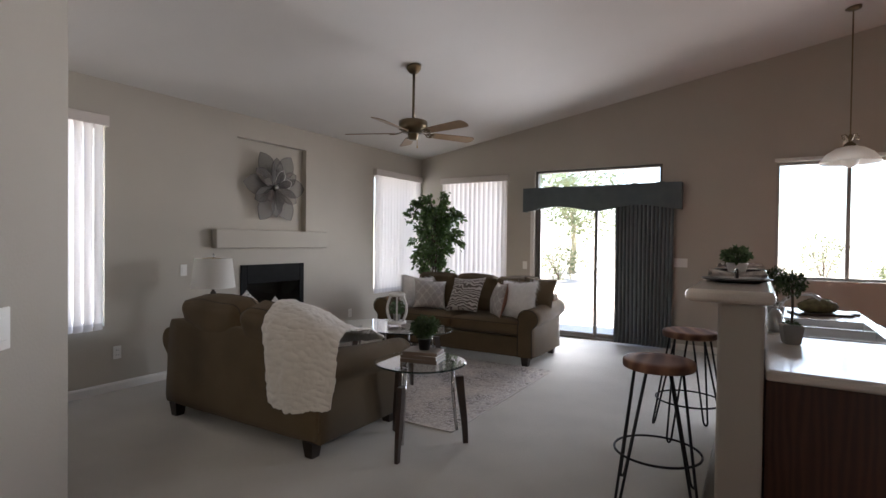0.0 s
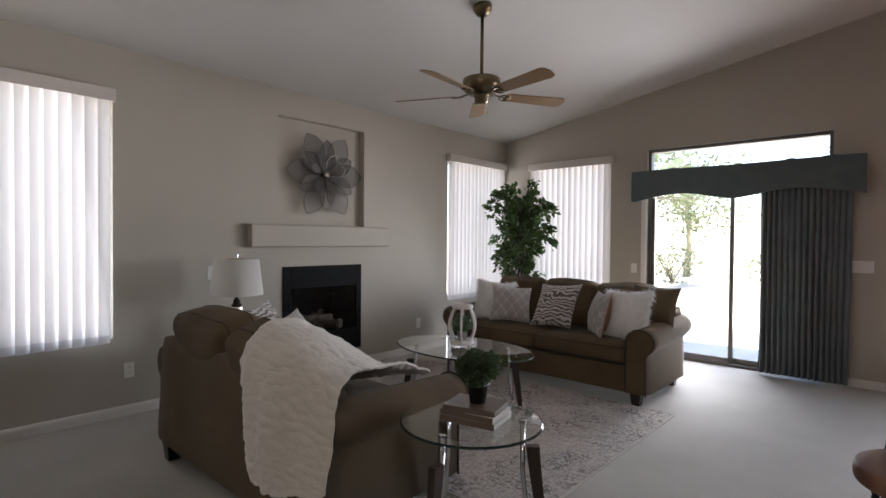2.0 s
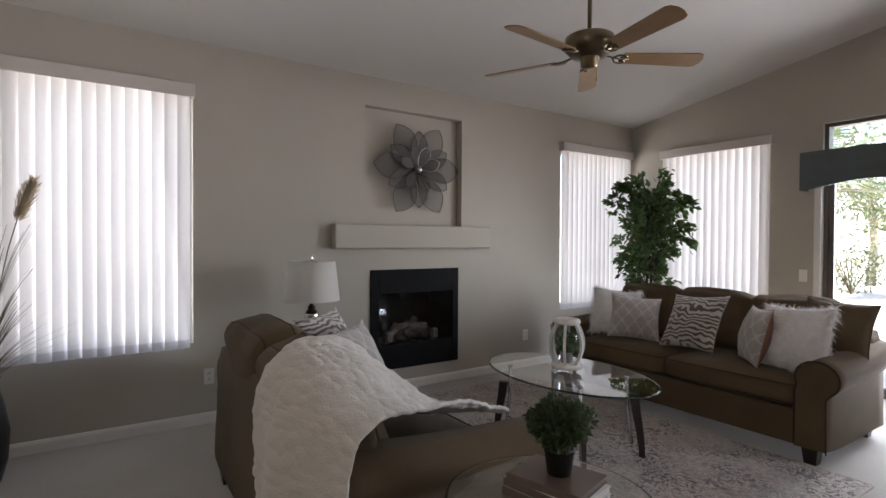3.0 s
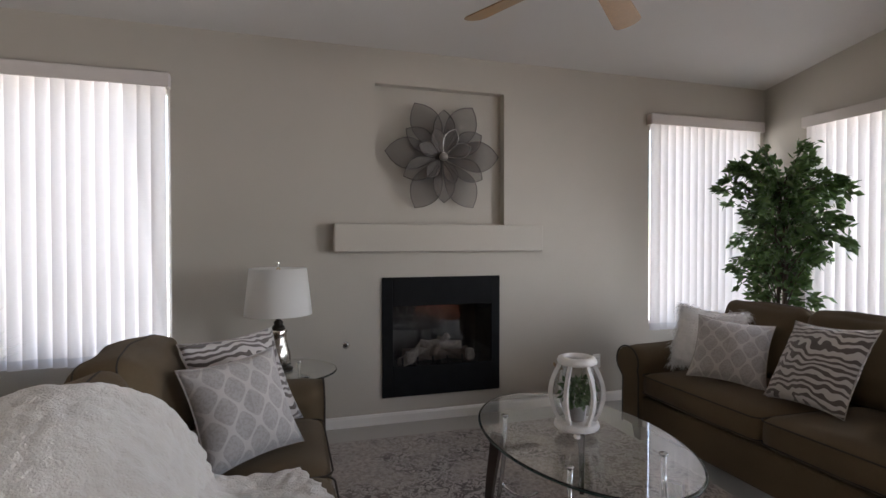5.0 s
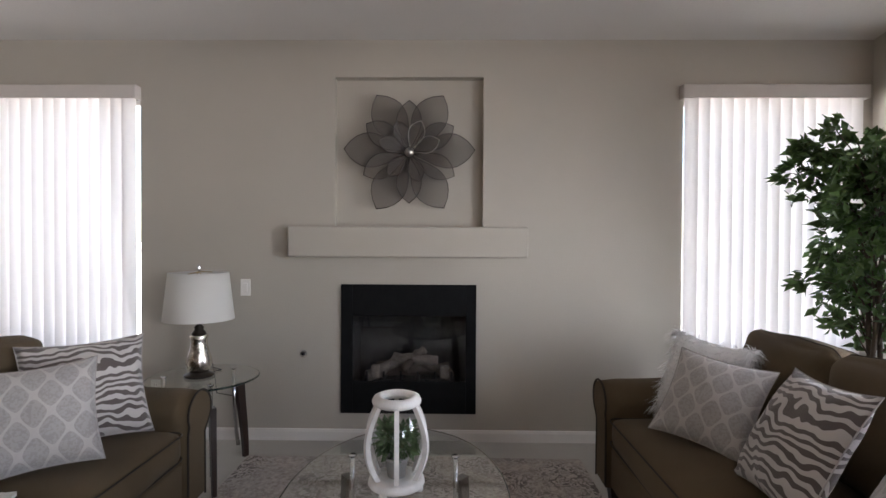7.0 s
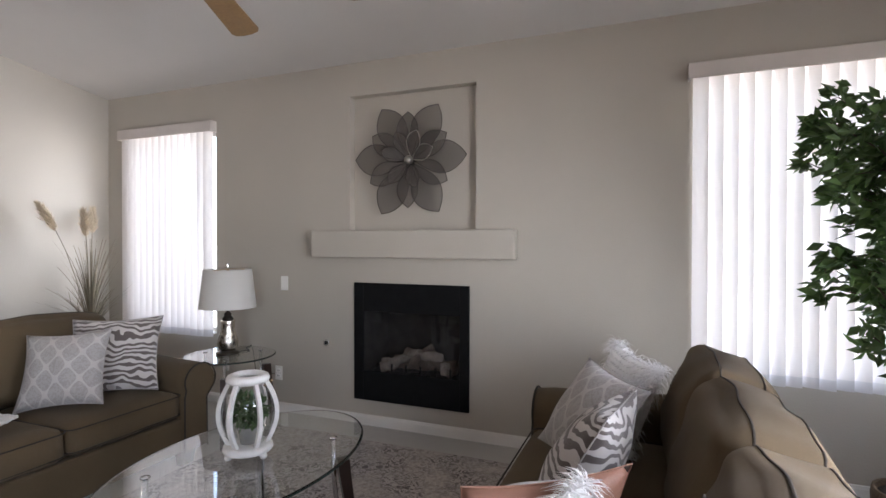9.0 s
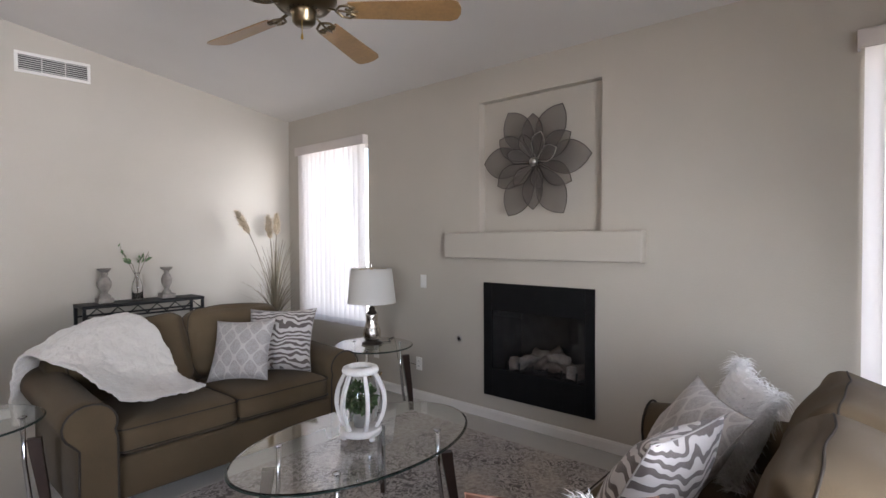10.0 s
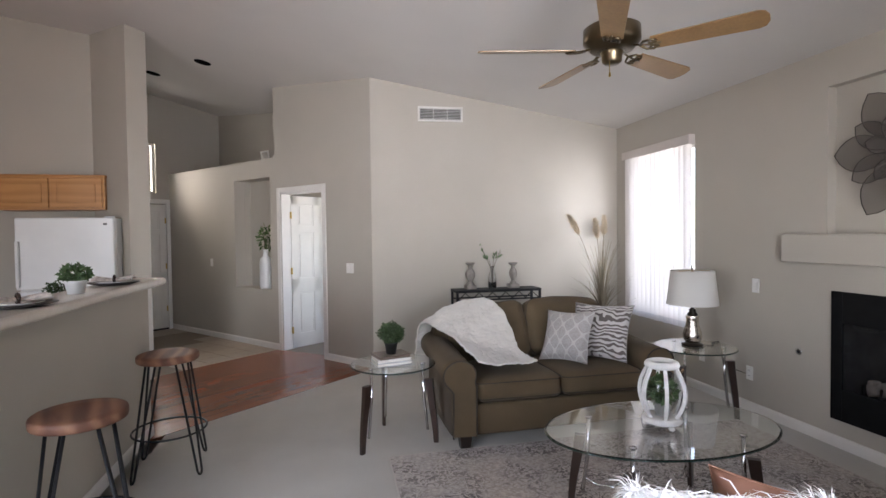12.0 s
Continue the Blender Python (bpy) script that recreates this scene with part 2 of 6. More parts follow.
# ---- floors ----
bm = bmesh.new()
prism(bm, [(-5.1, 0.6), (-1.95, 0.6), (-0.2, 2.17), (-0.2, 7.3), (-5.1, 7.3)], -0.05, 0.0)
structure("floor", bm, CARPET, "pale beige cut-pile carpet across the living room", "carpet floor")
bm = bmesh.new()
prism(bm, [(-2.2, 0.375), (-0.8, -0.72), (0.4, 0.42), (3.4, 0.42), (3.4, 7.3), (-0.02, 7.3), (-0.02, 2.19), (-0.13, 2.17)], -0.05, -0.006)
structure("floor_wood_base", bm, WOOD_FLOOR, "reddish wood floor between carpet and hall tiles", "wood floor")
bm = bmesh.new()
prism(bm, [(-2.2, 0.375), (-2.2, -4.5), (3.4, -4.5), (3.4, 0.42), (0.4, 0.42), (-0.8, -0.72)], -0.05, -0.006)
structure("floor_hall", bm, GROUT, "tan ceramic tile floor of the entry hall", "tile floor")

# ---- walls ----
TH = 0.16
west = cells(bmesh.new(), (-TH, NORTH - SOUTH + TH), lambda u: LOW + 0.01, [(1.13 - SOUTH, 2.13 - SOUTH, 0.6, 2.38), (5.88 - SOUTH, 7.05 - SOUTH, 0.62, 2.38), (3.485 - SOUTH, 4.512 - SOUTH, 1.45, 2.52), (3.56 - SOUTH, 4.45 - SOUTH, 0.21, 1.075)], TH)
W = structure("wall_west", west, WALL, "warm greige painted wall with the fireplace and its niche", "wall")
W.matrix_world = pose(WEST, SOUTH, 0, 0, 0, 90)
north = cells(bmesh.new(), (0, EAST - WEST), lambda u: ceiling_z(WEST + u) + 0.01, [(-4.4 - WEST, -3.33 - WEST, 0.62, 2.36), (-2.84 - WEST, -1.056 - WEST, 0.0, 2.455), (0.22 - WEST, 2.72 - WEST, 0.98, 2.38)], TH)
N = structure("wall_north", north, WALL, "warm greige painted wall with the patio door", "wall")
N.matrix_world = pose(WEST, NORTH, 0)
SOUTH_LONG = math.hypot(AX - WEST, SOUTH - AY)
south = cells(bmesh.new(), (0, SOUTH_LONG), lambda u: ceiling_z(AX - u) + 0.01, [], TH)
S = structure("wall_south", south, WALL, "warm greige painted wall behind the loveseat", "wall")
SOUTH_TURN = math.degrees(math.atan2(SOUTH - AY, WEST - AX))
S.matrix_world = pose(AX, AY, 0, 0, 0, SOUTH_TURN)


def diag_top(u):
    return ceiling_z(on_diag(DIAG - u)[0]) + 0.01


LEDGE, LEDGE_S = 2.57, 1.79
bm = bmesh.new()
cells(bm, (DIAG - LEDGE_S, DIAG), diag_top, [(DIAG - 1.67, DIAG - 0.83, 0.0, 2.09)], TH)
cells(bm, (0, DIAG - LEDGE_S), lambda u: LEDGE, [(DIAG - 2.75, DIAG - 1.9, 0.79, 2.32)], TH)
D = structure("wall_slanting", bm, WALL, "warm greige slanting wall with a bedroom door and a tall niche", "wall")
D.matrix_world = pose(BX, BY, 0, 0, 0, DIAG_TURN)
bm = bmesh.new()
box(bm, DIAG - 2.85, DIAG - 1.8, TH + 0.1, TH + 0.14, 0.7, 2.4)
box(bm, DIAG - 2.85, DIAG - 2.75, TH + 0.002, TH + 0.1, 0.7, 2.4), box(bm, DIAG - 1.9, DIAG - 1.8, TH + 0.002, TH + 0.1, 0.7, 2.4)
box(bm, DIAG - 2.75, DIAG - 1.9, TH + 0.002, TH + 0.1, 0.7, 0.79), box(bm, DIAG - 2.75, DIAG - 1.9, TH + 0.002, TH + 0.1, 2.32, 2.4)
ob = structure("niche_back", bm, WALL, "painted back of the hall niche", "niche")
ob.matrix_world = D.matrix_world.copy()
bm = bmesh.new()
box(bm, -0.3, DIAG - LEDGE_S + 0.1, TH + 0.15, TH + 0.9, 2.45, LEDGE)
ob = structure("plant_ledge", bm, WALL, "painted ledge above the hall wall", "ledge")
ob.matrix_world = D.matrix_world.copy()
bm = cells(bmesh.new(), (-0.3, DIAG - LEDGE_S + 0.05), diag_top, [], TH, 2.4)
ob = structure("wall_ledge_back", bm, WALL, "wall behind the plant ledge", "wall")
ob.matrix_world = D.matrix_world @ pose(0, TH + 0.75, 0)
bm = cells(bmesh.new(), (0, 0.9), lambda u: diag_top(DIAG - LEDGE_S), [], TH, 2.45)
ob = structure("wall_ledge_end", bm, WALL, "end wall of the plant ledge", "wall")
ob.matrix_world = D.matrix_world @ pose(DIAG - LEDGE_S + 0.002, TH, 0, 0, 0, 90)
# end of the hall, square to the slanting wall
bm = cells(bmesh.new(), (-2.2, 1.5), lambda u: ceiling_z(BX - 0.756 * u) + 0.02, [(-0.52, -0.2, 2.25, 3.06)], TH)
ob = structure("wall_hall_end", bm, WALL, "greige end wall of the entry hall", "wall")
ob.matrix_world = pose(BX, BY, 0, 0, 0, DIAG_TURN + 90)
bm = boxed(EAST, EAST + TH, -4.6, NORTH + TH, -0.05, 4.4)
structure("wall_east", bm, WALL, "greige wall closing the kitchen", "wall")
bm = boxed(-3.4, EAST, -4.76, -4.6, -0.05, 4.4)
structure("wall_back", bm, WALL, "greige wall closing the hall", "wall")
# unseen wall; its opening is added to let daylight onto the bedroom door
bm = cells(bmesh.new(), (0, 5.36), lambda u: 3.6, [(1.6, 4.4, 0.7, 2.2)], TH, -0.05)
ob = structure("wall_bedroom", bm, WALL, "unseen greige wall behind the door with an added window opening", "wall")
ob.matrix_world = pose(-3.4, -4.76, 0, 0, 0, 90)
# wall between hall and kitchen, beside the refrigerator
bm = bmesh.new()
cells(bm, (-0.4, DIAG - 1.667), lambda u: ceiling_z(on_diag(DIAG - u, 1.742)[0]) + 0.02, [], 0.205)
ob = structure("wall_kitchen_end", bm, WALL, "full-height greige wall between the hall and the kitchen", "wall")
ob.matrix_world = D.matrix_world @ pose(0, -1.845, 0)
bm = cells(bmesh.new(), (1.08, EAST), lambda u: ceiling_z(u) + 0.01, [], TH)
ob = structure("wall_kitchen", bm, WALL, "greige kitchen wall behind the refrigerator", "wall")
ob.matrix_world = pose(0, -0.125 - TH, 0)

# ---- ceiling ----
bm = bmesh.new()
v = [bm.verts.new(p) for p in ((-5.1, -4.8, ceiling_z(-5.1)), (3.5, -4.8, ceiling_z(3.5)), (3.5, 7.34, ceiling_z(3.5)), (-5.1, 7.34, ceiling_z(-5.1)))]
w = [bm.verts.new(p.co + Vector((0, 0, 0.15))) for p in v]
bm.faces.new(v), bm.faces.new(w)
for i in range(4):
    bm.faces.new((v[i], v[(i + 1) % 4], w[(i + 1) % 4], w[i]))
structure("ceiling", bm, CEIL, "pale vaulted ceiling rising from the fireplace wall", "ceiling")
# ---- outside ----
bm = boxed(-400, 400, -400, 400, -0.3, -0.12)
structure("ground", bm, CONCRETE, "pale concrete patio and gravel yard in full sun", "ground")

# ---- fixed fittings of the room ----
def child_pose(ob, m):
    ob.matrix_local = m
    return ob


# back of the niche over the fireplace
bm = boxed(3.485 - SOUTH, 4.512 - SOUTH, 0.075, 0.12, 1.45, 2.52)
ob = structure("niche_back_fireplace", bm, WALL, "painted back of the shallow square niche", "niche")
ob.matrix_world = W.matrix_world.copy()
# mantel, part of the wall
bm = boxed(WEST + 0.001, WEST + 0.085, 3.18, 4.814, 1.28, 1.487, 0.012, 3)
structure("mantel", bm, WALL, "plain painted plaster mantel shelf above the fireplace", "mantel")


def baseboard(a, b, h=0.08, t=0.014):
    """A skirting along the floor from a to b, standing out to the left of that way."""
    (x0, y0), (x1, y1) = a, b
    ln, turn = math.hypot(x1 - x0, y1 - y0), math.degrees(math.atan2(y1 - y0, x1 - x0))
    bm = bmesh.new()
    v = [bm.verts.new((x, y, z)) for x in (0, ln) for y, z in ((0, 0), (t, 0), (t, h - 0.02), (t * 0.55, h - 0.004), (0, h))]
    bm.faces.new(v[:5]), bm.faces.new(v[5:])
    for i in range(5):
        bm.faces.new((v[i], v[(i + 1) % 5], v[5 + (i + 1) % 5], v[5 + i]))
    ob = structure("baseboard", bm, TRIM, "white painted wooden baseboard", "baseboard")
    ob.matrix_world = pose(x0, y0, 0.001, 0, 0, turn)


baseboard((WEST, NORTH), (WEST, SOUTH))
baseboard((-2.9, NORTH), (WEST + 0.015, NORTH))
baseboard((EAST, NORTH), (-1.0, NORTH))
baseboard((WEST + 0.015, SOUTH), (AX, AY))
baseboard((AX + 0.01, AY), on_diag(0.765))
baseboard(on_diag(1.745), on_diag(DIAG))
baseboard((-0.095, 2.13), (-0.095, 4.3))


def blind(name, m, width, z0, z1, turn, count, rail=0.02):
    """Vertical blinds in a window: a valance with its end caps and hanging vanes. Local x runs along the wall, y into the room."""
    root = thing(name, "white vertical window blinds, closed, with a pale valance", "window blind", m, "vertical blinds")
    bm = boxed(-width / 2 - 0.03, width / 2 + 0.03, 0.002, 0.064, z1 - 0.006, z1)
    box(bm, -width / 2 - 0.03, width / 2 + 0.03, 0.06, 0.072, z1 - 0.092, z1 - 0.002, 0.003, 1)
    box(bm, -width / 2 - 0.03, -width / 2 - 0.018, 0.002, 0.06, z1 - 0.092, z1 - 0.006)
    box(bm, width / 2 + 0.018, width / 2 + 0.03, 0.002, 0.06, z1 - 0.092, z1 - 0.006)
    part("valance", bm, VALANCE, root, "pale beige blind valance")
    part("head_rail", boxed(-width / 2, width / 2, 0.014, 0.046, z1 - 0.05, z1 - 0.008), FRAME_LIGHT, root)
    bm = bmesh.new()
    n, w = 6, 0.089
    cols = []
    for i in range(n + 1):
        a = (i / n - 0.5) * 2
        cols.append((a * w / 2, 0.008 * (1 - a * a)))
    lo = [bm.verts.new((x, y, z0)) for x, y in cols]
    hem = [bm.verts.new((x, y, z0 + 0.06)) for x, y in cols]
    hi = [bm.verts.new((x, y, z1 - 0.055)) for x, y in cols]
    for i in range(n):
        bm.faces.new((hem[i], hem[i + 1], hi[i + 1], hi[i]))
        bm.faces.new((lo[i], lo[i + 1], hem[i + 1], hem[i])).material_index = 1
    first = part("vane", bm, [VANE, VANE_HEM], root, smooth=True)
    step = width / count
    for i in range(count):
        ob = first if i == 0 else new("vane", first.data)
        ob.parent = root
        ob.matrix_local = pose(-width / 2 + step * (i + 0.5), 0.03, random.uniform(-0.004, 0.004), 0, 0, turn + random.uniform(-5, 5))
    return root


VANE_HEM = translucent_material("weighted_vane_hem", (0.7, 0.68, 0.68), 0.09)
VALANCE = material("valance_cloth", (0.6, 0.545, 0.505), 0.7, vary=0.04, bump=0.1, bump_scale=300)


def window_unit(name, m, width, z0, z1, frame_mat, depth0, mullions=(0.5,)):
    """A fixed and sliding pane in an opening; local x along the wall from 0, y outwards."""
    root = thing(name, "aluminium-framed window with clear glass", "window", m, "", "structure")
    f = 0.035
    for nm, a in (("frame_side", (0, f, z0, z1)), ("frame_side", (width - f, width, z0, z1)), ("frame_bottom", (f, width - f, z0, z0 + f)), ("frame_top", (f, width - f, z1 - f, z1))):
        part(nm, boxed(a[0], a[1], depth0, depth0 + 0.05, a[2], a[3], 0.003, 1), frame_mat, root)
    edges = [f] + [width * q for q in mullions] + [width - f]
    for q in mullions:
        part("mullion", boxed(width * q - 0.02, width * q + 0.02, depth0 - 0.005, depth0 + 0.045, z0 + f, z1 - f, 0.003, 1), frame_mat, root)
    for a, b in zip(edges, edges[1:]):
        pane = part("pane", boxed(a, b, depth0 + 0.02, depth0 + 0.024, z0 + f, z1 - f), GLASS, root)
        pane.visible_shadow = False
    return root


window_unit("window_1", pose(WEST, 1.13, 0, 0, 0, 90), 1.0, 0.6, 2.38, FRAME_LIGHT, 0.09)
window_unit("window_2", pose(WEST, 5.88, 0, 0, 0, 90), 1.17, 0.62, 2.38, FRAME_LIGHT, 0.09)
window_unit("window_3", pose(-4.4, NORTH, 0), 1.07, 0.62, 2.36, FRAME_LIGHT, 0.09)
window_unit("window_4", pose(0.22, NORTH, 0), 2.5, 0.98, 2.38, material("greyed_aluminium", (0.36, 0.34, 0.31), 0.45, 0.2, vary=0.08), 0.07, (0.28, 0.64))
blind("vertical_blind", pose(WEST, 1.555, 0, 0, 0, -90), 1.1, 0.57, 2.448, 17, 14)
blind("vertical_blind", pose(WEST, 6.47, 0, 0, 0, -90), 1.18, 0.59, 2.455, -22, 15)
blind("vertical_blind", pose(-3.865, NORTH, 0, 0, 0, 180), 1.16, 0.59, 2.42, 28, 14)
bm = boxed(0.2, 2.74, NORTH - 0.03, NORTH - 0.002, 2.38, 2.42, 0.003, 1)
structure("window_trim", bm, TRIM, "pale head trim over the kitchen window", "trim")

# patio door: frame, transom, two sliding leaves
door = thing("door_2", "bronze-framed sliding glass patio door with a transom", "patio door", pose(-2.84, NORTH, 0), "", "structure")
DW, DH, TR = 1.784, 2.455, 2.07
for nm, a in (("frame_side", (0, 0.035, 0, DH)), ("frame_side", (DW - 0.035, DW, 0, DH)), ("frame_top", (0.035, DW - 0.035, DH - 0.035, DH)), ("transom_bar", (0.035, DW - 0.035, TR, TR + 0.05)), ("track", (0.035, DW - 0.035, 0, 0.03))):
    part(nm, boxed(a[0], a[1], 0.04, 0.14, a[2], a[3], 0.003, 1), FRAME_DARK, door)
for a, b, y in ((0.035, 0.93, 0.055), (0.88, DW - 0.035, 0.095)):
    leaf = part("leaf", boxed(a, a + 0.045, y, y + 0.035, 0.03, TR, 0.004, 1), FRAME_DARK, door)
    part("stile", boxed(b - 0.045, b, y, y + 0.035, 0.03, TR, 0.004, 1), FRAME_DARK, leaf)
    part("rail", boxed(a + 0.045, b - 0.045, y, y + 0.035, 0.03, 0.09, 0.004, 1), FRAME_DARK, leaf)
    part("rail", boxed(a + 0.045, b - 0.045, y, y + 0.035, TR - 0.05, TR, 0.004, 1), FRAME_DARK, leaf)
    pane = part("pane", boxed(a + 0.045, b - 0.045, y + 0.015, y + 0.02, 0.09, TR - 0.05), GLASS, leaf)
    pane.visible_shadow = False
pane = part("pane", boxed(0.035, DW - 0.035, 0.08, 0.085, TR + 0.05, DH - 0.035), GLASS, door)
pane.visible_shadow = False
bm = boxed(-2.9, -2.842, NORTH - 0.012, NORTH - 0.001, 0.0, 1.9, 0.003, 1)
structure("door_trim", bm, TRIM, "pale side trim of the patio door", "trim")

# cornice with a waved lower edge
TEAL = material("slate_teal_cloth", (0.088, 0.108, 0.113), 0.85, vary=0.1, scale=8, bump=0.25, bump_scale=500, sheen=0.2)
cornice = thing("window_cornice", "slate grey upholstered cornice with a waved lower edge", "cornice", pose(-1.885, NORTH, 0))
bm = bmesh.new()
n, hw = 40, 1.085
front, back = [], []
for i in range(n + 1):
    q = i / n
    low = 1.835 + 0.075 * (0.5 - 0.5 * math.cos(4 * math.pi * q)) ** 0.8 - 0.01 * math.sin(math.pi * q)
    x = -hw + 2 * hw * q
    front.append((bm.verts.new((x, -0.15, low)), bm.verts.new((x, -0.15, 2.185 + 0.004 * math.sin(9 * q)))))
    back.append((bm.verts.new((x, -0.128, low)), bm.verts.new((x, -0.128, 2.185))))
for i in range(n):
    (a, b), (c, d), (e, f2), (g, h) = front[i], front[i + 1], back[i], back[i + 1]
    bm.faces.new((a, c, d, b)), bm.faces.new((e, g, h, f2)), bm.faces.new((a, c, g, e)), bm.faces.new((b, d, h, f2))
for i in (0, n):
    (a, b), (e, f2) = front[i], back[i]
    bm.faces.new((a, b, f2, e))
part("front_board", bm, TEAL, cornice)
for x in (-hw, hw - 0.02):
    part("end_board", boxed(x, x + 0.02, -0.128, -0.002, 1.835, 2.185), TEAL, cornice)
part("top_board", boxed(-hw + 0.02, hw - 0.02, -0.128, -0.002, 2.16, 2.18), TEAL, cornice)
for x, w in ((-0.62, 0.12), (0.5, 0.1), (0.82, 0.14)):
    bm = bmesh.new()
    bmesh.ops.create_uvsphere(bm, u_segments=12, v_segments=6, radius=1, matrix=Matrix.LocRotScale((x, -0.11, 2.187), None, (w / 2, 0.04, 0.016)))
    part("fold", bm, TEAL, cornice, smooth=True)

# pleated curtain at the door's side
curtain = thing("curtain", "slate grey pleated floor-length curtain drawn to one side", "curtain", pose(-1.27, NORTH - 0.085, 0))
CURT = material("curtain_cloth", (0.1, 0.116, 0.12), 0.85, vary=0.12, scale=5, bump=0.25, bump_scale=600, sheen=0.3)
bm = bmesh.new()
cols, rows = 220, 10
grid = []
for j in range(rows + 1):
    z = 0.025 + (2.1 - 0.025) * j / rows
    line = []
    for i in range(cols + 1):
        q = i / cols
        ph = 2 * math.pi * 15 * (q + 0.012 * math.sin(7 * q + 0.4 * math.sin(2.0 * z)))
        amp = 0.03 + 0.012 * math.sin(11 * q + 1) - 0.006 * z
        sway = 0.012 * math.sin(1.4 * z + 5 * q) * (1 - z / 2.1)
        line.append(bm.verts.new((-0.375 + 0.745 * q + 0.006 * math.cos(ph) + sway * 0.6, amp * math.sin(ph) * (1 if j else 1.05) + sway, z)))
    grid.append(line)
for j in range(rows):
    for i in range(cols):
        bm.faces.new((grid[j][i], grid[j][i + 1], grid[j + 1][i + 1], grid[j + 1][i]))
part("drape", bm, CURT, curtain, smooth=True)
part("rod", tube(bmesh.new(), [(-0.5, 0.0, 2.11), (0.42, 0.0, 2.11)], 0.008), FRAME_DARK, curtain)

# ---- fireplace ----
SOOT = material("firebox_liner", (0.075, 0.072, 0.07), 0.9, vary=0.25, scale=9, bump=0.3, bump_scale=40)
FLUE_BLACK = material("matt_black_steel", (0.006, 0.006, 0.0065), 0.7, 0.0, vary=0.2, scale=12, gloss=0.15)
fire = thing("fireplace", "black steel gas fireplace with glass front and log set", "fireplace", pose(WEST, 4.001, 0, 0, 0, 90))
for nm, a in (("surround_side", (-0.468, -0.387, 0.195, 1.09)), ("surround_side", (0.398, 0.468, 0.195, 1.09)), ("surround_top", (-0.387, 0.398, 0.873, 1.09)), ("surround_bottom", (-0.387, 0.398, 0.195, 0.418))):
    part(nm, boxed(a[0], a[1], -0.018, 0.0, a[2], a[3], 0.003, 1), FLUE_BLACK, fire)
bm = bmesh.new()
box(bm, -0.42, 0.43, 0.45, 0.47, 0.24, 1.06), box(bm, -0.43, -0.41, 0.004, 0.45, 0.24, 1.06), box(bm, 0.43, 0.45, 0.004, 0.45, 0.24, 1.06)
box(bm, -0.41, 0.43, 0.004, 0.45, 0.24, 0.3), box(bm, -0.41, 0.43, 0.004, 0.45, 1.04, 1.06)
part("firebox", bm, SOOT, fire)
part("glass_front", boxed(-0.387, 0.398, -0.008, -0.004, 0.418, 0.873), glass_material("smoked_glass", (0.78, 0.78, 0.79), thin=1.0), fire)
LOG = material("ceramic_log", (0.24, 0.19, 0.15), 0.9, vary=0.35, scale=14, bump=0.8, bump_scale=30)
PALE_LOG = material("pale_log_end", (0.42, 0.36, 0.3), 0.9, vary=0.3, scale=20, bump=0.5, bump_scale=40)
for i, (x0, x1, y0, y1, z0, z1, r) in enumerate(((-0.26, 0.28, 0.26, 0.22, 0.44, 0.45, 0.05), (-0.3, -0.06, 0.1, 0.24, 0.42, 0.52, 0.042), (0.3, 0.02, 0.12, 0.26, 0.42, 0.55, 0.045), (-0.12, 0.2, 0.2, 0.14, 0.54, 0.53, 0.036), (-0.05, 0.1, 0.12, 0.2, 0.46, 0.6, 0.03))):
    pts = [(x0 + (x1 - x0) * q / 6 + random.uniform(-0.008, 0.008), y0 + (y1 - y0) * q / 6, z0 + (z1 - z0) * q / 6 + random.uniform(-0.008, 0.008)) for q in range(7)]
    part("log", tube(bmesh.new(), pts, r, 10, [r * random.uniform(0.85, 1.15) for q in range(7)]), LOG if i % 2 == 0 else PALE_LOG, fire, smooth=True)
for x in (-0.24, 0.25):
    part("log_end", boxed(x - 0.03, x + 0.03, 0.05, 0.11, 0.42, 0.51, 0.012), PALE_LOG, fire)
bm = bmesh.new()
for x in (-0.3, -0.18, -0.06, 0.06, 0.18, 0.3):
    tube(bm, [(x, 0.06, 0.47), (x, 0.05, 0.4), (x, 0.3, 0.4), (x, 0.32, 0.47)], 0.008, 6)
tube(bm, [(-0.33, 0.12, 0.39), (0.33, 0.12, 0.39)], 0.009, 6)
for x in (-0.3, 0.3):
    tube(bm, [(x, 0.12, 0.39), (x, 0.12, 0.3)], 0.009, 6)
part("grate", bm, BLACK, fire)
CHROME = material("polished_chrome", (0.62, 0.62, 0.63), 0.12, 1.0, vary=0.05)
valve = thing("gas_valve", "round chrome gas key plate on the wall", "gas valve", pose(WEST, 3.268, 0.603, 0, 90, 0))
part("plate", lathe(bmesh.new(), [(0, 0.006), (0.018, 0.006), (0.026, 0.003), (0.026, 0.0), (0, 0.0)], 20), CHROME, valve, smooth=True)
part("key_hole", lathe(bmesh.new(), [(0, 0.0105), (0.011, 0.0105), (0.013, 0.0065), (0, 0.0065)], 14), BLACK, valve, smooth=True)


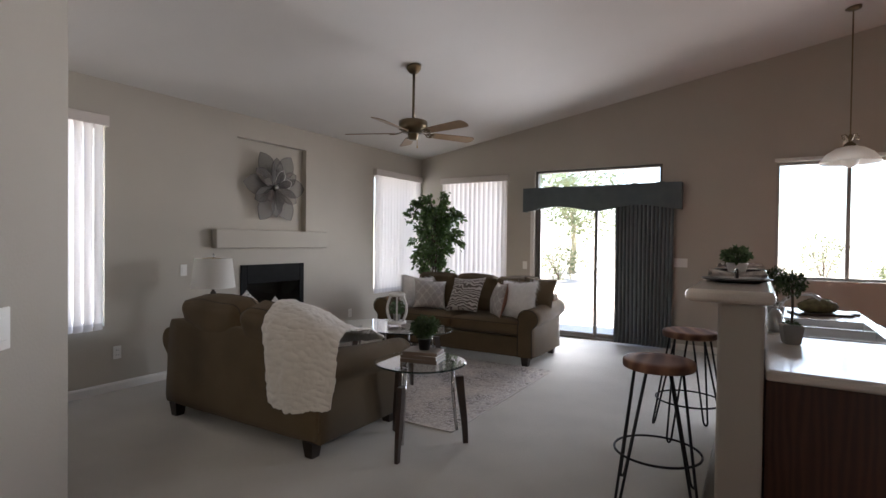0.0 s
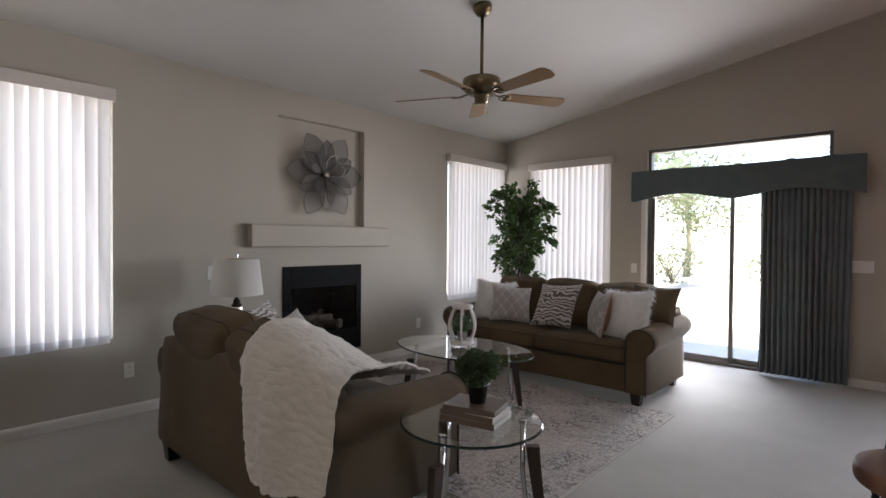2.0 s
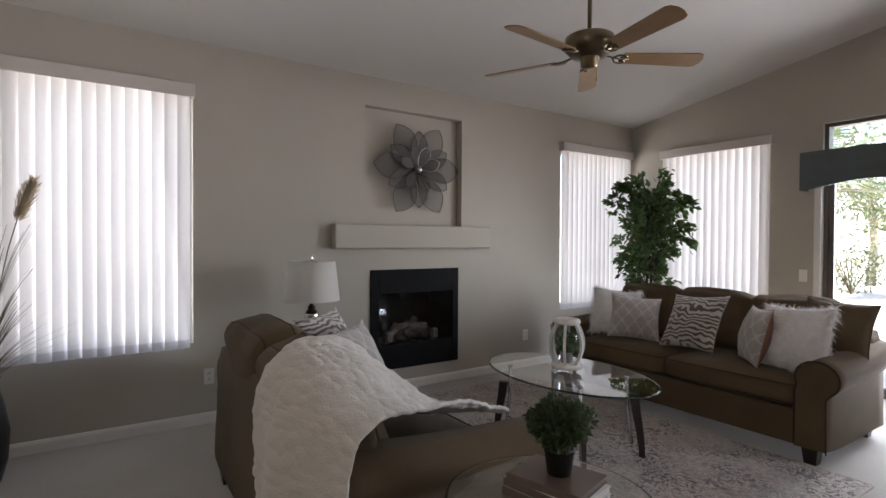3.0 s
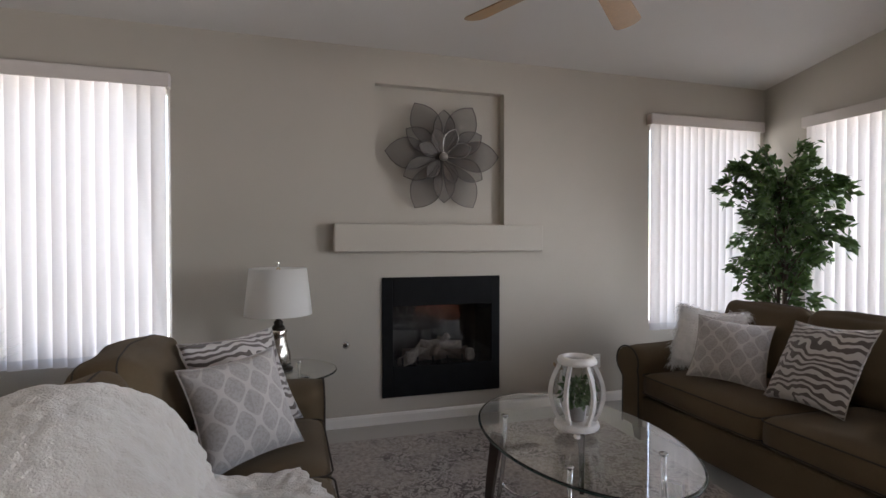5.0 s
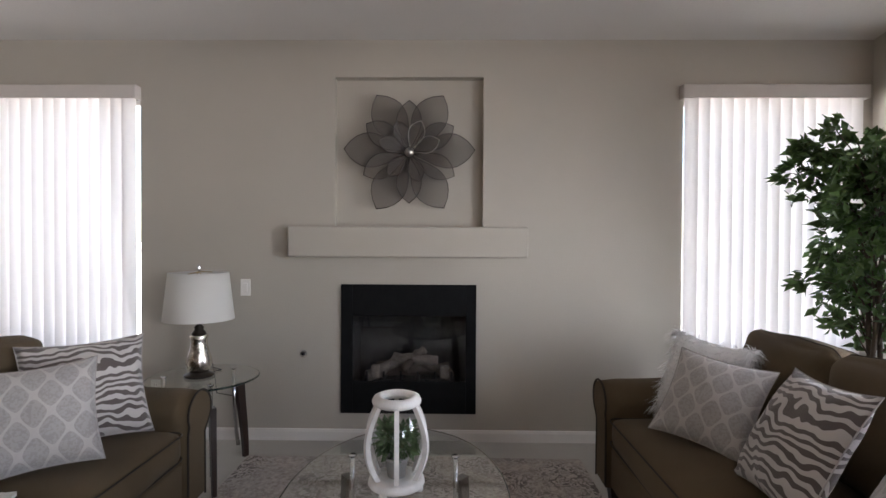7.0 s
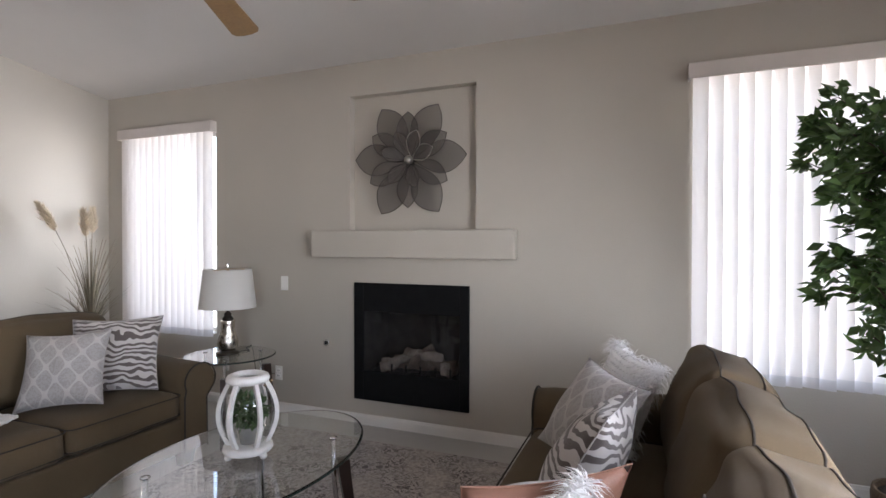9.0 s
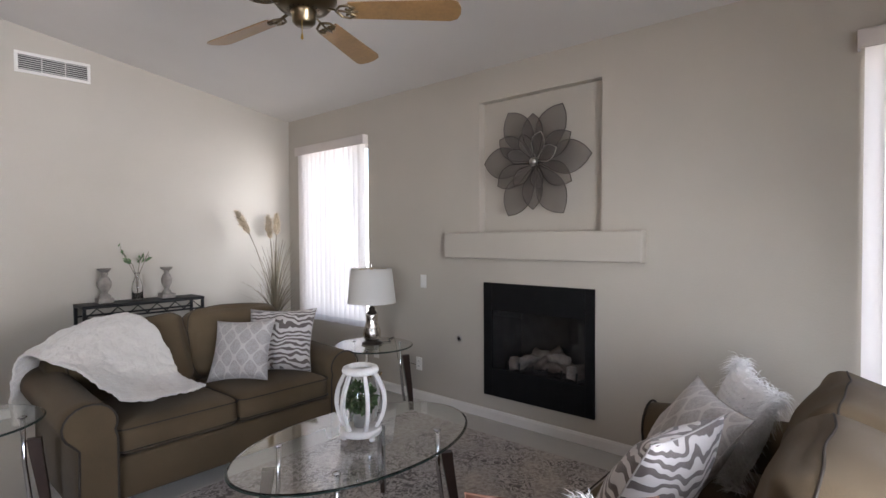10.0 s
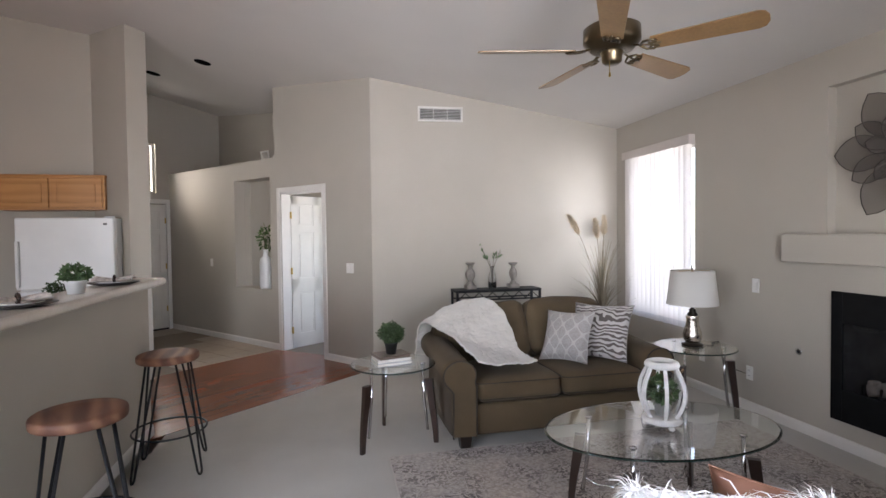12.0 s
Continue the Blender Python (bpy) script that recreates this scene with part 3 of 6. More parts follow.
def wall_plate(name, m, width, kind):
    """A switch or socket plate; local x along the wall, y into the room."""
    root = thing(name, "white plastic double socket on the wall" if kind == "socket" else "white plastic rocker switch plate on the wall", "outlet" if kind == "socket" else "light switch", m)
    part("plate", boxed(-width / 2, width / 2, 0.0005, 0.007, -0.058, 0.058, 0.003, 2), PLATE, root)
    if kind == "socket":
        for z in (-0.022, 0.022):
            s = part("socket", boxed(-0.017, 0.017, 0.0072, 0.0092, z - 0.014, z + 0.014, 0.004, 2), PLATE, root)
            part("slot", boxed(-0.008, -0.005, 0.0094, 0.0097, z - 0.005, z + 0.006), BLACK, s)
            part("slot", boxed(0.005, 0.008, 0.0094, 0.0097, z - 0.005, z + 0.006), BLACK, s)
    else:
        n = max(1, round(width / 0.055) - 0 if width < 0.08 else round((width - 0.02) / 0.046))
        for i in range(n):
            x = (i - (n - 1) / 2) * 0.046
            part("rocker", boxed(x - 0.016, x + 0.016, 0.0072, 0.011, -0.032, 0.032, 0.002, 1), PLATE, root)
    return root


wall_plate("wall_switch", pose(WEST, 2.865, 1.062, 0, 0, -90), 0.07, "switch")
wall_plate("wall_socket", pose(WEST, 2.806, 0.32, 0, 0, -90), 0.07, "socket")
wall_plate("wall_socket", pose(WEST, 5.36, 0.35, 0, 0, -90), 0.07, "socket")
wall_plate("wall_socket", pose(WEST, 2.235, 0.345, 0, 0, -90), 0.07, "socket")
wall_plate("wall_switch", pose(-0.815, NORTH, 1.14, 0, 0, 180), 0.165, "switch")
wall_plate("wall_switch", pose(-2.985, NORTH, 1.035, 0, 0, 180), 0.07, "switch")
sx, sy = on_diag(0.36)
wall_plate("wall_switch", pose(sx, sy, 1.135, 0, 0, DIAG_TURN + 180), 0.12, "switch")
sx, sy = on_diag(3.4)
wall_plate("wall_switch", pose(sx, sy, 1.135, 0, 0, DIAG_TURN + 180), 0.07, "switch")

# air vent high on the south wall
vent = thing("air_vent", "white metal air vent with slanted slats", "air vent", S.matrix_world @ pose(0.8, 0, 2.895, 0, 0, 180) )
VENT = material("vent_enamel", (0.7, 0.68, 0.64), 0.4)
for a in ((-0.26, 0.26, 0.06, 0.085), (-0.26, 0.26, -0.085, -0.06), (-0.26, -0.235, -0.06, 0.06), (0.235, 0.26, -0.06, 0.06)):
    part("frame", boxed(a[0], a[1], 0.0005, 0.014, a[2], a[3], 0.003, 1), VENT, vent)
part("backing", boxed(-0.235, 0.235, 0.0005, 0.002, -0.06, 0.06), BLACK, vent)
for i in range(7):
    z = -0.051 + i * 0.017
    ob = part("slat", boxed(-0.235, 0.235, -0.007, 0.007, -0.0012, 0.0012), VENT, vent)
    ob.matrix_local = pose(0, 0.009, z, -38)
for x in (-0.08, 0.08):
    part("stay", boxed(x - 0.003, x + 0.003, 0.002, 0.012, -0.06, 0.06), VENT, vent)

# ---- bedroom door in the slanting wall ----
DOORW = material("white_door_paint", (0.74, 0.71, 0.66), 0.4, vary=0.03)
BRASS = material("brass", (0.55, 0.38, 0.12), 0.3, 1.0, vary=0.1)


def panel_door(name, label, m, w, h, parent_frame=None):
    root = thing(name, label, "door", m, "", "structure")
    bm = boxed(0, w, 0.006, 0.034, 0.008, h)
    part("core", bm, DOORW, root)
    st, mid = 0.11, w / 2
    for side in (0.0, 0.034):
        y0, y1 = (side, side + 0.006)
        for a in ((0, st, 0.008, h), (w - st, w, 0.008, h), (mid - 0.05, mid + 0.05, 0.008, h), (0, w, h - 0.11, h), (0, w, h - 0.5, h - 0.4), (0, w, 0.75, 0.95), (0, w, 0.008, 0.2)):
            part("rail", boxed(a[0], a[1], y0, y1, a[2], a[3], 0.004, 1), DOORW, root)
        for x0, x1 in ((st, mid - 0.05), (mid + 0.05, w - st)):
            for z0, z1 in ((h - 0.4, h - 0.11), (0.95, h - 0.5), (0.2, 0.75)):
                part("raised_panel", boxed(x0 + 0.025, x1 - 0.025, y0 + 0.001, y1 - 0.001, z0 + 0.025, z1 - 0.025, 0.004, 1), DOORW, root)
    return root


hx, hy = on_diag(1.645, -0.14)
bed_door = panel_door("door_1", "white six-panel bedroom door standing wide open", pose(hx, hy, 0, 0, 0, DIAG_TURN + 85), 0.8, 2.06)
for z in (0.25, 1.05, 1.8):
    part("hinge", boxed(-0.012, 0.012, -0.01, 0.004, z - 0.045, z + 0.045, 0.002, 1), BRASS, bed_door)
part("door_knob", lathe(bmesh.new(), [(0, 0.0), (0.03, 0.0), (0.012, 0.01), (0.012, 0.03), (0.026, 0.045), (0.022, 0.062), (0, 0.066)], 16), BRASS, bed_door, smooth=True).matrix_local = pose(0.74, -0.0, 0.95, 90)
bm = bmesh.new()
u0, u1 = DIAG - 1.67, DIAG - 0.83
box(bm, u0 - 0.065, u0, -0.016, 0.0, 0, 2.155, 0.004, 1), box(bm, u1, u1 + 0.065, -0.016, 0.0, 0, 2.155, 0.004, 1), box(bm, u0, u1, -0.016, 0.0, 2.09, 2.155, 0.004, 1)
box(bm, u0, u0 + 0.02, 0.0, TH, 0, 2.09), box(bm, u1 - 0.02, u1, 0.0, TH, 0, 2.09), box(bm, u0 + 0.02, u1 - 0.02, 0.0, TH, 2.07, 2.09)
ob = structure("door_casing", bm, TRIM, "white painted door casing", "trim")
ob.matrix_world = D.matrix_world.copy()
# front door at the end of the hall
E_M = pose(BX, BY, 0, 0, 0, DIAG_TURN + 90)
front_door = panel_door("door_3", "white front door at the end of the hall", E_M @ pose(-0.98, -0.045, 0), 0.9, 2.06)
for z in (0.35, 1.05, 1.8):
    part("hinge", boxed(0.878, 0.898, -0.006, 0.0, z - 0.045, z + 0.045), BRASS, front_door)
window_unit("window_5", E_M @ pose(-0.52, 0, 0), 0.32, 2.25, 3.06, FRAME_LIGHT, 0.06, ())
part("sweep", boxed(0, 0.9, -0.012, 0.0, 0.004, 0.03), BLACK, front_door)
bm = bmesh.new()
box(bm, -0.07, -0.01, -0.05, -0.001, 0, 2.15, 0.004, 1), box(bm, -1.05, -0.99, -0.05, -0.001, 0, 2.15, 0.004, 1), box(bm, -0.99, -0.07, -0.05, -0.001, 2.08, 2.15, 0.004, 1)
ob = structure("door_casing_front", bm, TRIM, "white painted front door casing", "trim")
ob.matrix_world = E_M.copy()

# ---- soft forms ----
def soft_box(w, d, h, r, crown=0.0, cuts=9, wrinkle=0.0, seed=0.0, belly=0.0, seams=None):
    """A cushion: a box with rounded edges, a crowned top and light wrinkles, resting on z = 0."""
    bm = bmesh.new()
    bmesh.ops.create_cube(bm, size=2.0)
    bmesh.ops.subdivide_edges(bm, edges=bm.edges, cuts=cuts, use_grid_fill=True)
    half = Vector((w / 2, d / 2, h / 2))
    row = [round(-1 + 2 * k / (cuts + 1), 4) for k in range(cuts + 2)]
    lines = {}
    for v in bm.verts:
        a, b, c = v.co
        p = Vector((a * half.x, b * half.y, c * half.z))
        q = Vector([max(-half[i] + r, min(half[i] - r, p[i])) for i in range(3)])
        off = p - q
        if off.length > 1e-6:
            p = q + off.normalized() * r
        puff = (1 - a * a) * (1 - b * b)
        if c > 0:
            p.z += crown * puff * c
        p.y += belly * b * (1 - a * a) * (1 - c * c)
        p.x += belly * 0.6 * a * (1 - b * b) * (1 - c * c)
        if wrinkle:
            p += Vector(noise.noise_vector(Vector((p.x * 5 + seed, p.y * 5, p.z * 9)))) * wrinkle
        if seams is not None and (abs(a) > 0.999 or c > 0.999):
            for k in (round(0.21 * len(row)), len(row) - 1 - round(0.21 * len(row))):
                if abs(b - row[k]) < 0.01:
                    lines.setdefault(k, []).append((a if c > 0.999 else a * (2 - c), p + Vector((0, 0, half.z))))
        v.co = p + Vector((0, 0, half.z))
    if seams is not None:
        for line in lines.values():
            seams.append([p for q, p in sorted(line, key=lambda e: e[0])])
    return bm


def pillow(w, h, t, seed=0.0, n=18):
    """A throw pillow standing in the x-z plane, its middle at the origin, with pinched corners."""
    bm = bmesh.new()
    sheets = []
    for side in (1, -1):
        rows = []
        for j in range(n + 1):
            b = j / n * 2 - 1
            line = []
            for i in range(n + 1):
                a = i / n * 2 - 1
                edge = max((1 - a * a) * (1 - b * b), 0)
                th = t * 1.25 * edge ** 0.6 + noise.noise(Vector((a * 2.2 + seed, b * 2.2, side))) * 0.012 * edge ** 0.3
                pull_x, pull_y = 1 - 0.1 * (1 - b * b), 1 - 0.1 * (1 - a * a)
                if side == -1 and edge < 1e-9:
                    line.append(sheets[0][j][i])
                else:
                    line.append(bm.verts.new((a * w / 2 * pull_x, side * th, b * h / 2 * pull_y)))
            rows.append(line)
        sheets.append(rows)
        for j in range(n):
            for i in range(n):
                try:
                    bm.faces.new((rows[j][i], rows[j][i + 1], rows[j + 1][i + 1], rows[j + 1][i]))
                except ValueError:
                    pass
    return bm


def rect_loop(w, d, z, r, bulge=0.0, seed=0.0):
    pts = []
    for cx, cy, a0 in ((w / 2 - r, d / 2 - r, 0), (-w / 2 + r, d / 2 - r, 90), (-w / 2 + r, -d / 2 + r, 180), (w / 2 - r, -d / 2 + r, 270)):
        for k in range(4):
            a = radians(a0 + 30 * k)
            pts.append((cx + r * math.cos(a), cy + r * math.sin(a), z))
    return pts + pts[:1]


FABRIC = material("olive_brown_cloth", (0.103, 0.072, 0.04), 0.9, vary=0.15, scale=3.2, grain=0.14, grain_scale=420, bump=0.25, bump_scale=700, sheen=0.05, gloss=0.25)
PIPING = material("dark_piping", (0.028, 0.02, 0.014), 0.8)
FOOT = material("dark_wood_foot", (0.02, 0.013, 0.01), 0.35, vary=0.2)


def sofa(name, label, m, width, depth, seats, backs):
    """Rolled-arm sofa, its front towards local -y, its middle on the floor at the origin."""
    root = thing(name, label, "sofa", m)
    arm, back_d, seat_h = 0.2, 0.22, 0.47
    inner = width - 2 * arm
    part("base", boxed(-inner / 2 - 0.02, inner / 2 + 0.02, -depth / 2 + 0.03, depth / 2 - 0.05, 0.1, 0.32, 0.015, 2), FABRIC, root)
    part("back_frame", soft_box(width - 0.1, back_d, 0.66, 0.05, 0.0, 9, 0.004, 3.0), FABRIC, root, smooth=True).matrix_local = pose(0, depth / 2 - back_d / 2 - 0.01, 0.1, 3)
    for sgn in (-1, 1):
        # rolled arm, swept from front to back
        prof = [(0.0, 0.1), (0.17, 0.1), (0.165, 0.42)]
        cx, cz, rr = 0.118, 0.535, 0.105
        for k in range(15):
            a = radians(-50 + 255 * k / 14)
            prof.append((cx + rr * math.cos(a) * 1.12, cz + rr * math.sin(a)))
        prof.append((0.0, 0.45))
        bm = bmesh.new()
        rings = []
        steps = 10
        for s in range(steps + 1):
            y = -depth / 2 + (depth - 0.06) * s / steps
            drop = 0.05 * (s / steps) ** 1.5
            k = 1.0 - (0.03 if s in (0,) else 0.0)
            rings.append([bm.verts.new((sgn * (inner / 2 + x * k), y, z * k + (0.012 if k < 1 else 0) + (drop if z > 0.4 else 0) + noise.noise(Vector((x * 7, y * 4, z * 6))) * 0.006)) for x, z in prof])
        for a, b in zip(rings, rings[1:]):
            for i in range(len(prof)):
                j = (i + 1) % len(prof)
                bm.faces.new((a[i], a[j], b[j], b[i]))
        bm.faces.new(rings[0]), bm.faces.new(rings[-1])
        ob = part("arm", bm, FABRIC, root, smooth=False)
        for p in ob.data.polygons:
            p.use_smooth = len(p.vertices) == 4
        loop = [(sgn * (inner / 2 + x), -depth / 2 - 0.001, z) for x, z in prof[1:]] + [(sgn * inner / 2, -depth / 2 - 0.001, 0.12)]
        part("arm_piping", tube(bmesh.new(), loop, 0.0055, 6), PIPING, ob)
    sw = inner / seats
    for i in range(seats):
        x = -inner / 2 + sw * (i + 0.5)
        ob = part("seat_cushion", soft_box(sw - 0.008, depth - 0.3, 0.17, 0.05, 0.025, 10, 0.008, 7.0 * i, 0.012), FABRIC, root, smooth=True)
        ob.matrix_local = pose(x, -0.135, 0.32)
        bm = bmesh.new()
        for z in (0.034, 0.148):
            tube(bm, rect_loop(sw + 0.002, depth - 0.288, z, 0.05), 0.0038, 6)
        part("piping", bm, PIPING, ob)
    bw = inner / backs
    for i in range(backs):
        x = -inner / 2 + bw * (i + 0.5)
        seams = []
        ob = part("back_cushion", soft_box(bw - 0.002, 0.25, 0.47, 0.07, 0.016, 22, 0.018, 11.0 * i + 2, 0.055, seams), FABRIC, root, smooth=True)
        slump = -6 if seats == backs and i == 0 else 0
        ob.matrix_local = pose(x, depth / 2 - back_d - 0.06, 0.475 + 0.005 * slump, -15, slump + random.uniform(-2, 2), random.uniform(-2, 2))
        for line in seams:
            part("piping", tube(bmesh.new(), line, 0.0034, 6), PIPING, ob)
    for x in (-width / 2 + 0.13, width / 2 - 0.13):
        for y in (-depth / 2 + 0.08, depth / 2 - 0.09):
            bm = bmesh.new()
            v = [bm.verts.new((x + a * s, y + b * s, z)) for z, s in ((0.0, 0.032), (0.105, 0.045)) for a, b in ((-1, -1), (1, -1), (1, 1), (-1, 1))]
            bm.faces.new(v[:4]), bm.faces.new(v[4:])
            for i in range(4):
                bm.faces.new((v[i], v[(i + 1) % 4], v[4 + (i + 1) % 4], v[4 + i]))
            part("foot", bm, FOOT, root)
    return root


LS = pose(-3.1, 2.555, 0, 0, 0, 180)
love = sofa("loveseat", "olive-brown rolled-arm loveseat with dark piping, facing the sofa", LS, 1.72, 0.97, 2, 2)
RS = pose(-3.12, 5.605, 0)
long_sofa = sofa("sofa", "olive-brown rolled-arm three-cushion sofa with dark piping", RS, 2.2, 1.0, 2, 3)


# ---- throw pillows ----
def pattern_material(name, kind, ground, ink):
    m = bpy.data.materials.new(name)
    m.use_nodes = True
    n, l = m.node_tree.nodes, m.node_tree.links
    b = n["Principled BSDF"]
    b.inputs["Roughness"].default_value = 0.9
    b.inputs["Sheen Weight"].default_value = 0.3
    tc = n.new("ShaderNodeTexCoord")
    mix = n.new("ShaderNodeMix")
    mix.data_type = "RGBA"
    mix.inputs[6].default_value, mix.inputs[7].default_value = (*ground, 1), (*ink, 1)
    if kind == "zebra":
        sep = n.new("ShaderNodeSeparateXYZ")
        l.new(tc.outputs["Object"], sep.inputs["Vector"])
        phase = sep.outputs["Z"]
        for size, reach in ((4.5, 0.19), (13.0, 0.075)):
            drift = n.new("ShaderNodeTexNoise")
            drift.inputs["Scale"].default_value, drift.inputs["Detail"].default_value = size, 1.0
            l.new(tc.outputs["Object"], drift.inputs["Vector"])
            add = n.new("ShaderNodeMath")
            add.operation = "MULTIPLY_ADD"
            add.inputs[1].default_value = reach
            l.new(drift.outputs["Fac"], add.inputs[0]), l.new(phase, add.inputs[2])
            phase = add.outputs[0]
        turns = n.new("ShaderNodeMath")
        turns.operation, turns.inputs[1].default_value = "MULTIPLY", 2 * math.pi / 0.037
        l.new(phase, turns.inputs[0])
        wave = n.new("ShaderNodeMath")
        wave.operation = "SINE"
        l.new(turns.outputs[0], wave.inputs[0])
        ramp = n.new("ShaderNodeValToRGB")
        ramp.color_ramp.elements[0].position, ramp.color_ramp.elements[1].position = 0.0, 0.12
        l.new(wave.outputs[0], ramp.inputs["Fac"])
        fac = ramp.outputs["Color"]
    else:
        sep = n.new("ShaderNodeSeparateXYZ")
        l.new(tc.outputs["Object"], sep.inputs["Vector"])

        def math_node(op, a, bb):
            q = n.new("ShaderNodeMath")
            q.operation = op
            for k, val in enumerate((a, bb)):
                if val is None:
                    continue
                if isinstance(val, (int, float)):
                    q.inputs[k].default_value = val
                else:
                    l.new(val, q.inputs[k])
            return q.outputs[0]

        cx = math_node("COSINE", math_node("MULTIPLY", sep.outputs["X"], 2 * math.pi / 0.105), None)
        cz = math_node("COSINE", math_node("MULTIPLY", sep.outputs["Z"], 2 * math.pi / 0.14), None)
        s = math_node("ABSOLUTE", math_node("ADD", cx, cz), None)
        fac = math_node("MULTIPLY", math_node("LESS_THAN", s, 0.29), 0.75)
        nz = n.new("ShaderNodeTexNoise")
        nz.inputs["Scale"].default_value = 95
        l.new(tc.outputs["Object"], nz.inputs["Vector"])
        mix2 = n.new("ShaderNodeMix")
        mix2.data_type = "RGBA"
        mix2.inputs[6].default_value = (*ground, 1)
        mix2.inputs[7].default_value = (*[c * 0.86 for c in ground], 1)
        ramp = n.new("ShaderNodeValToRGB")
        ramp.color_ramp.elements[0].position, ramp.color_ramp.elements[1].position = 0.48, 0.56
        l.new(nz.outputs["Fac"], ramp.inputs["Fac"])
        l.new(ramp.outputs["Color"], mix2.inputs[0])
        l.new(mix2.outputs[2], mix.inputs[6])
    l.new(fac, mix.inputs[0])
    l.new(mix.outputs[2], b.inputs["Base Color"])
    bp = n.new("ShaderNodeBump")
    bp.inputs["Strength"].default_value, bp.inputs["Distance"].default_value = 0.3, 0.004
    nb = n.new("ShaderNodeTexNoise")
    nb.inputs["Scale"].default_value = 500
    l.new(tc.outputs["Object"], nb.inputs["Vector"])
    l.new(nb.outputs["Fac"], bp.inputs["Height"])
    l.new(bp.outputs["Normal"], b.inputs["Normal"])
    return m


ZEBRA = pattern_material("zebra_print_cloth", "zebra", (0.56, 0.52, 0.49), (0.12, 0.096, 0.086))
TRELLIS = pattern_material("trellis_print_cloth", "trellis", (0.4, 0.37, 0.35), (0.54, 0.51, 0.48))
FUR = material("white_faux_fur", (0.86, 0.84, 0.83), 0.9, vary=0.06, scale=20, sheen=0.5)
LEATHER = material("tan_leather", (0.27, 0.13, 0.085), 0.5, vary=0.1, scale=8, bump=0.2, bump_scale=200)
SEAM = material("pillow_seam", (0.42, 0.385, 0.36), 0.9)


def throw_pillow(label, m, w, h, t, mat, seed, seam=None, back=None):
    root = thing("throw_pillow", label, "pillow", m)
    cover = part("cover", pillow(w, h, t, seed), [mat, back] if back else mat, root, smooth=True)
    if back:
        for p in cover.data.polygons:
            p.material_index = 1 if p.center.y > 0 else 0
    pts = []
    for k in range(41):
        q = k / 40 * 4
        s, f = int(q) % 4, q - int(q)
        a, b = ((-1 + 2 * f, -1), (1, -1 + 2 * f), (1 - 2 * f, 1), (-1, 1 - 2 * f))[s]
        pts.append((a * w / 2 * (1 - 0.1 * (1 - b * b)), 0, b * h / 2 * (1 - 0.1 * (1 - a * a))))
    part("seam", tube(bmesh.new(), pts, 0.0024, 6), seam or SEAM, root)
    return root


def fur_pillow(label, m, w, h, t, seed, hairs=30000, length=0.07):
    root = thing("fur_pillow", label, "pillow", m)
    body = part("cover", pillow(w, h, t, seed), FUR, root, smooth=True)
    rng = random.Random(int(seed * 10) + 5)
    verts, faces = [], []
    polys = [p for p in body.data.polygons if p.area > 1e-6]
    for k in range(hairs):
        p = rng.choice(polys)
        c, nn = Vector(p.center), Vector(p.normal)
        if nn.length < 0.5:
            continue
        out = Vector((c.x, 0, c.z)) * 2.0
        d = (nn + out * 0.9 + Vector((rng.uniform(-1.1, 1.1), rng.uniform(-0.6, 0.6), rng.uniform(-1.2, 0.9)))).normalized()
        side = d.cross(Vector((rng.uniform(-1, 1), rng.uniform(-1, 1), rng.uniform(-1, 1)))).normalized() * 0.0017
        ln = length * rng.uniform(0.5, 1.25)
        tip = c + d * ln + Vector((0, 0, -0.35 * ln))
        mid = c + d * ln * 0.55
        i = len(verts)
        verts += [c - side - nn * 0.004, c + side - nn * 0.004, mid + side * 0.8, mid - side * 0.8, tip]
        faces += [(i, i + 1, i + 2, i + 3), (i + 3, i + 2, i + 4)]
    me = bpy.data.meshes.new("fur")
    me.from_pydata(verts, [], faces)
    me.materials.append(FUR)
    ob = new("fur", me)
    ob.parent = root
    tagged(ob, "long white faux fur", kind="stuff")
    return root


def lean(centre, across, up):
    """A pose with x along across and z along up."""
    x = Vector(across).normalized()
    z = (Vector(up) - x * x.dot(Vector(up))).normalized()
    y = z.cross(x)
    return Matrix(((x.x, y.x, z.x, centre[0]), (x.y, y.y, z.y, centre[1]), (x.z, y.z, z.z, centre[2]), (0, 0, 0, 1)))


# on the loveseat (its seat is 0.49 high, its back near y = 2.45)
throw_pillow("square zebra-print pillow leaning on the loveseat arm", lean((-3.585, 2.675, 0.72), (-0.311, 0.359, 0.007), (-0.142, -0.156, 0.405)), 0.49, 0.47, 0.075, ZEBRA, 1.0)
throw_pillow("pale grey trellis-print pillow on the loveseat", lean((-3.285, 2.695, 0.7), (-0.228, 0.322, 0.023), (-0.117, -0.136, 0.356)), 0.42, 0.42, 0.075, TRELLIS, 2.0)
# on the sofa
fur_pillow("shaggy white faux-fur pillow at the sofa's fireplace end", pose(-3.88, 5.53, 0.71, -20, 5, 28), 0.42, 0.42, 0.07, 3.0)
throw_pillow("pale trellis-print pillow leaning on the fur pillow", lean((-3.59, 5.43, 0.695), (0.3, 0.235, -0.035), (-0.107, 0.19, 0.32)), 0.42, 0.42, 0.075, TRELLIS, 4.0)
throw_pillow("zebra-print pillow in the middle of the sofa", lean((-3.085, 5.47, 0.72), (0.96, -0.13, 0.06), (-0.02, 0.22, 0.384)), 0.49, 0.47, 0.08, ZEBRA, 5.0)
throw_pillow("pale trellis-print pillow with a tan leather back on the sofa", pose(-2.6, 5.42, 0.69, -14, -2, -48), 0.42, 0.42, 0.07, TRELLIS, 6.0, LEATHER, LEATHER)
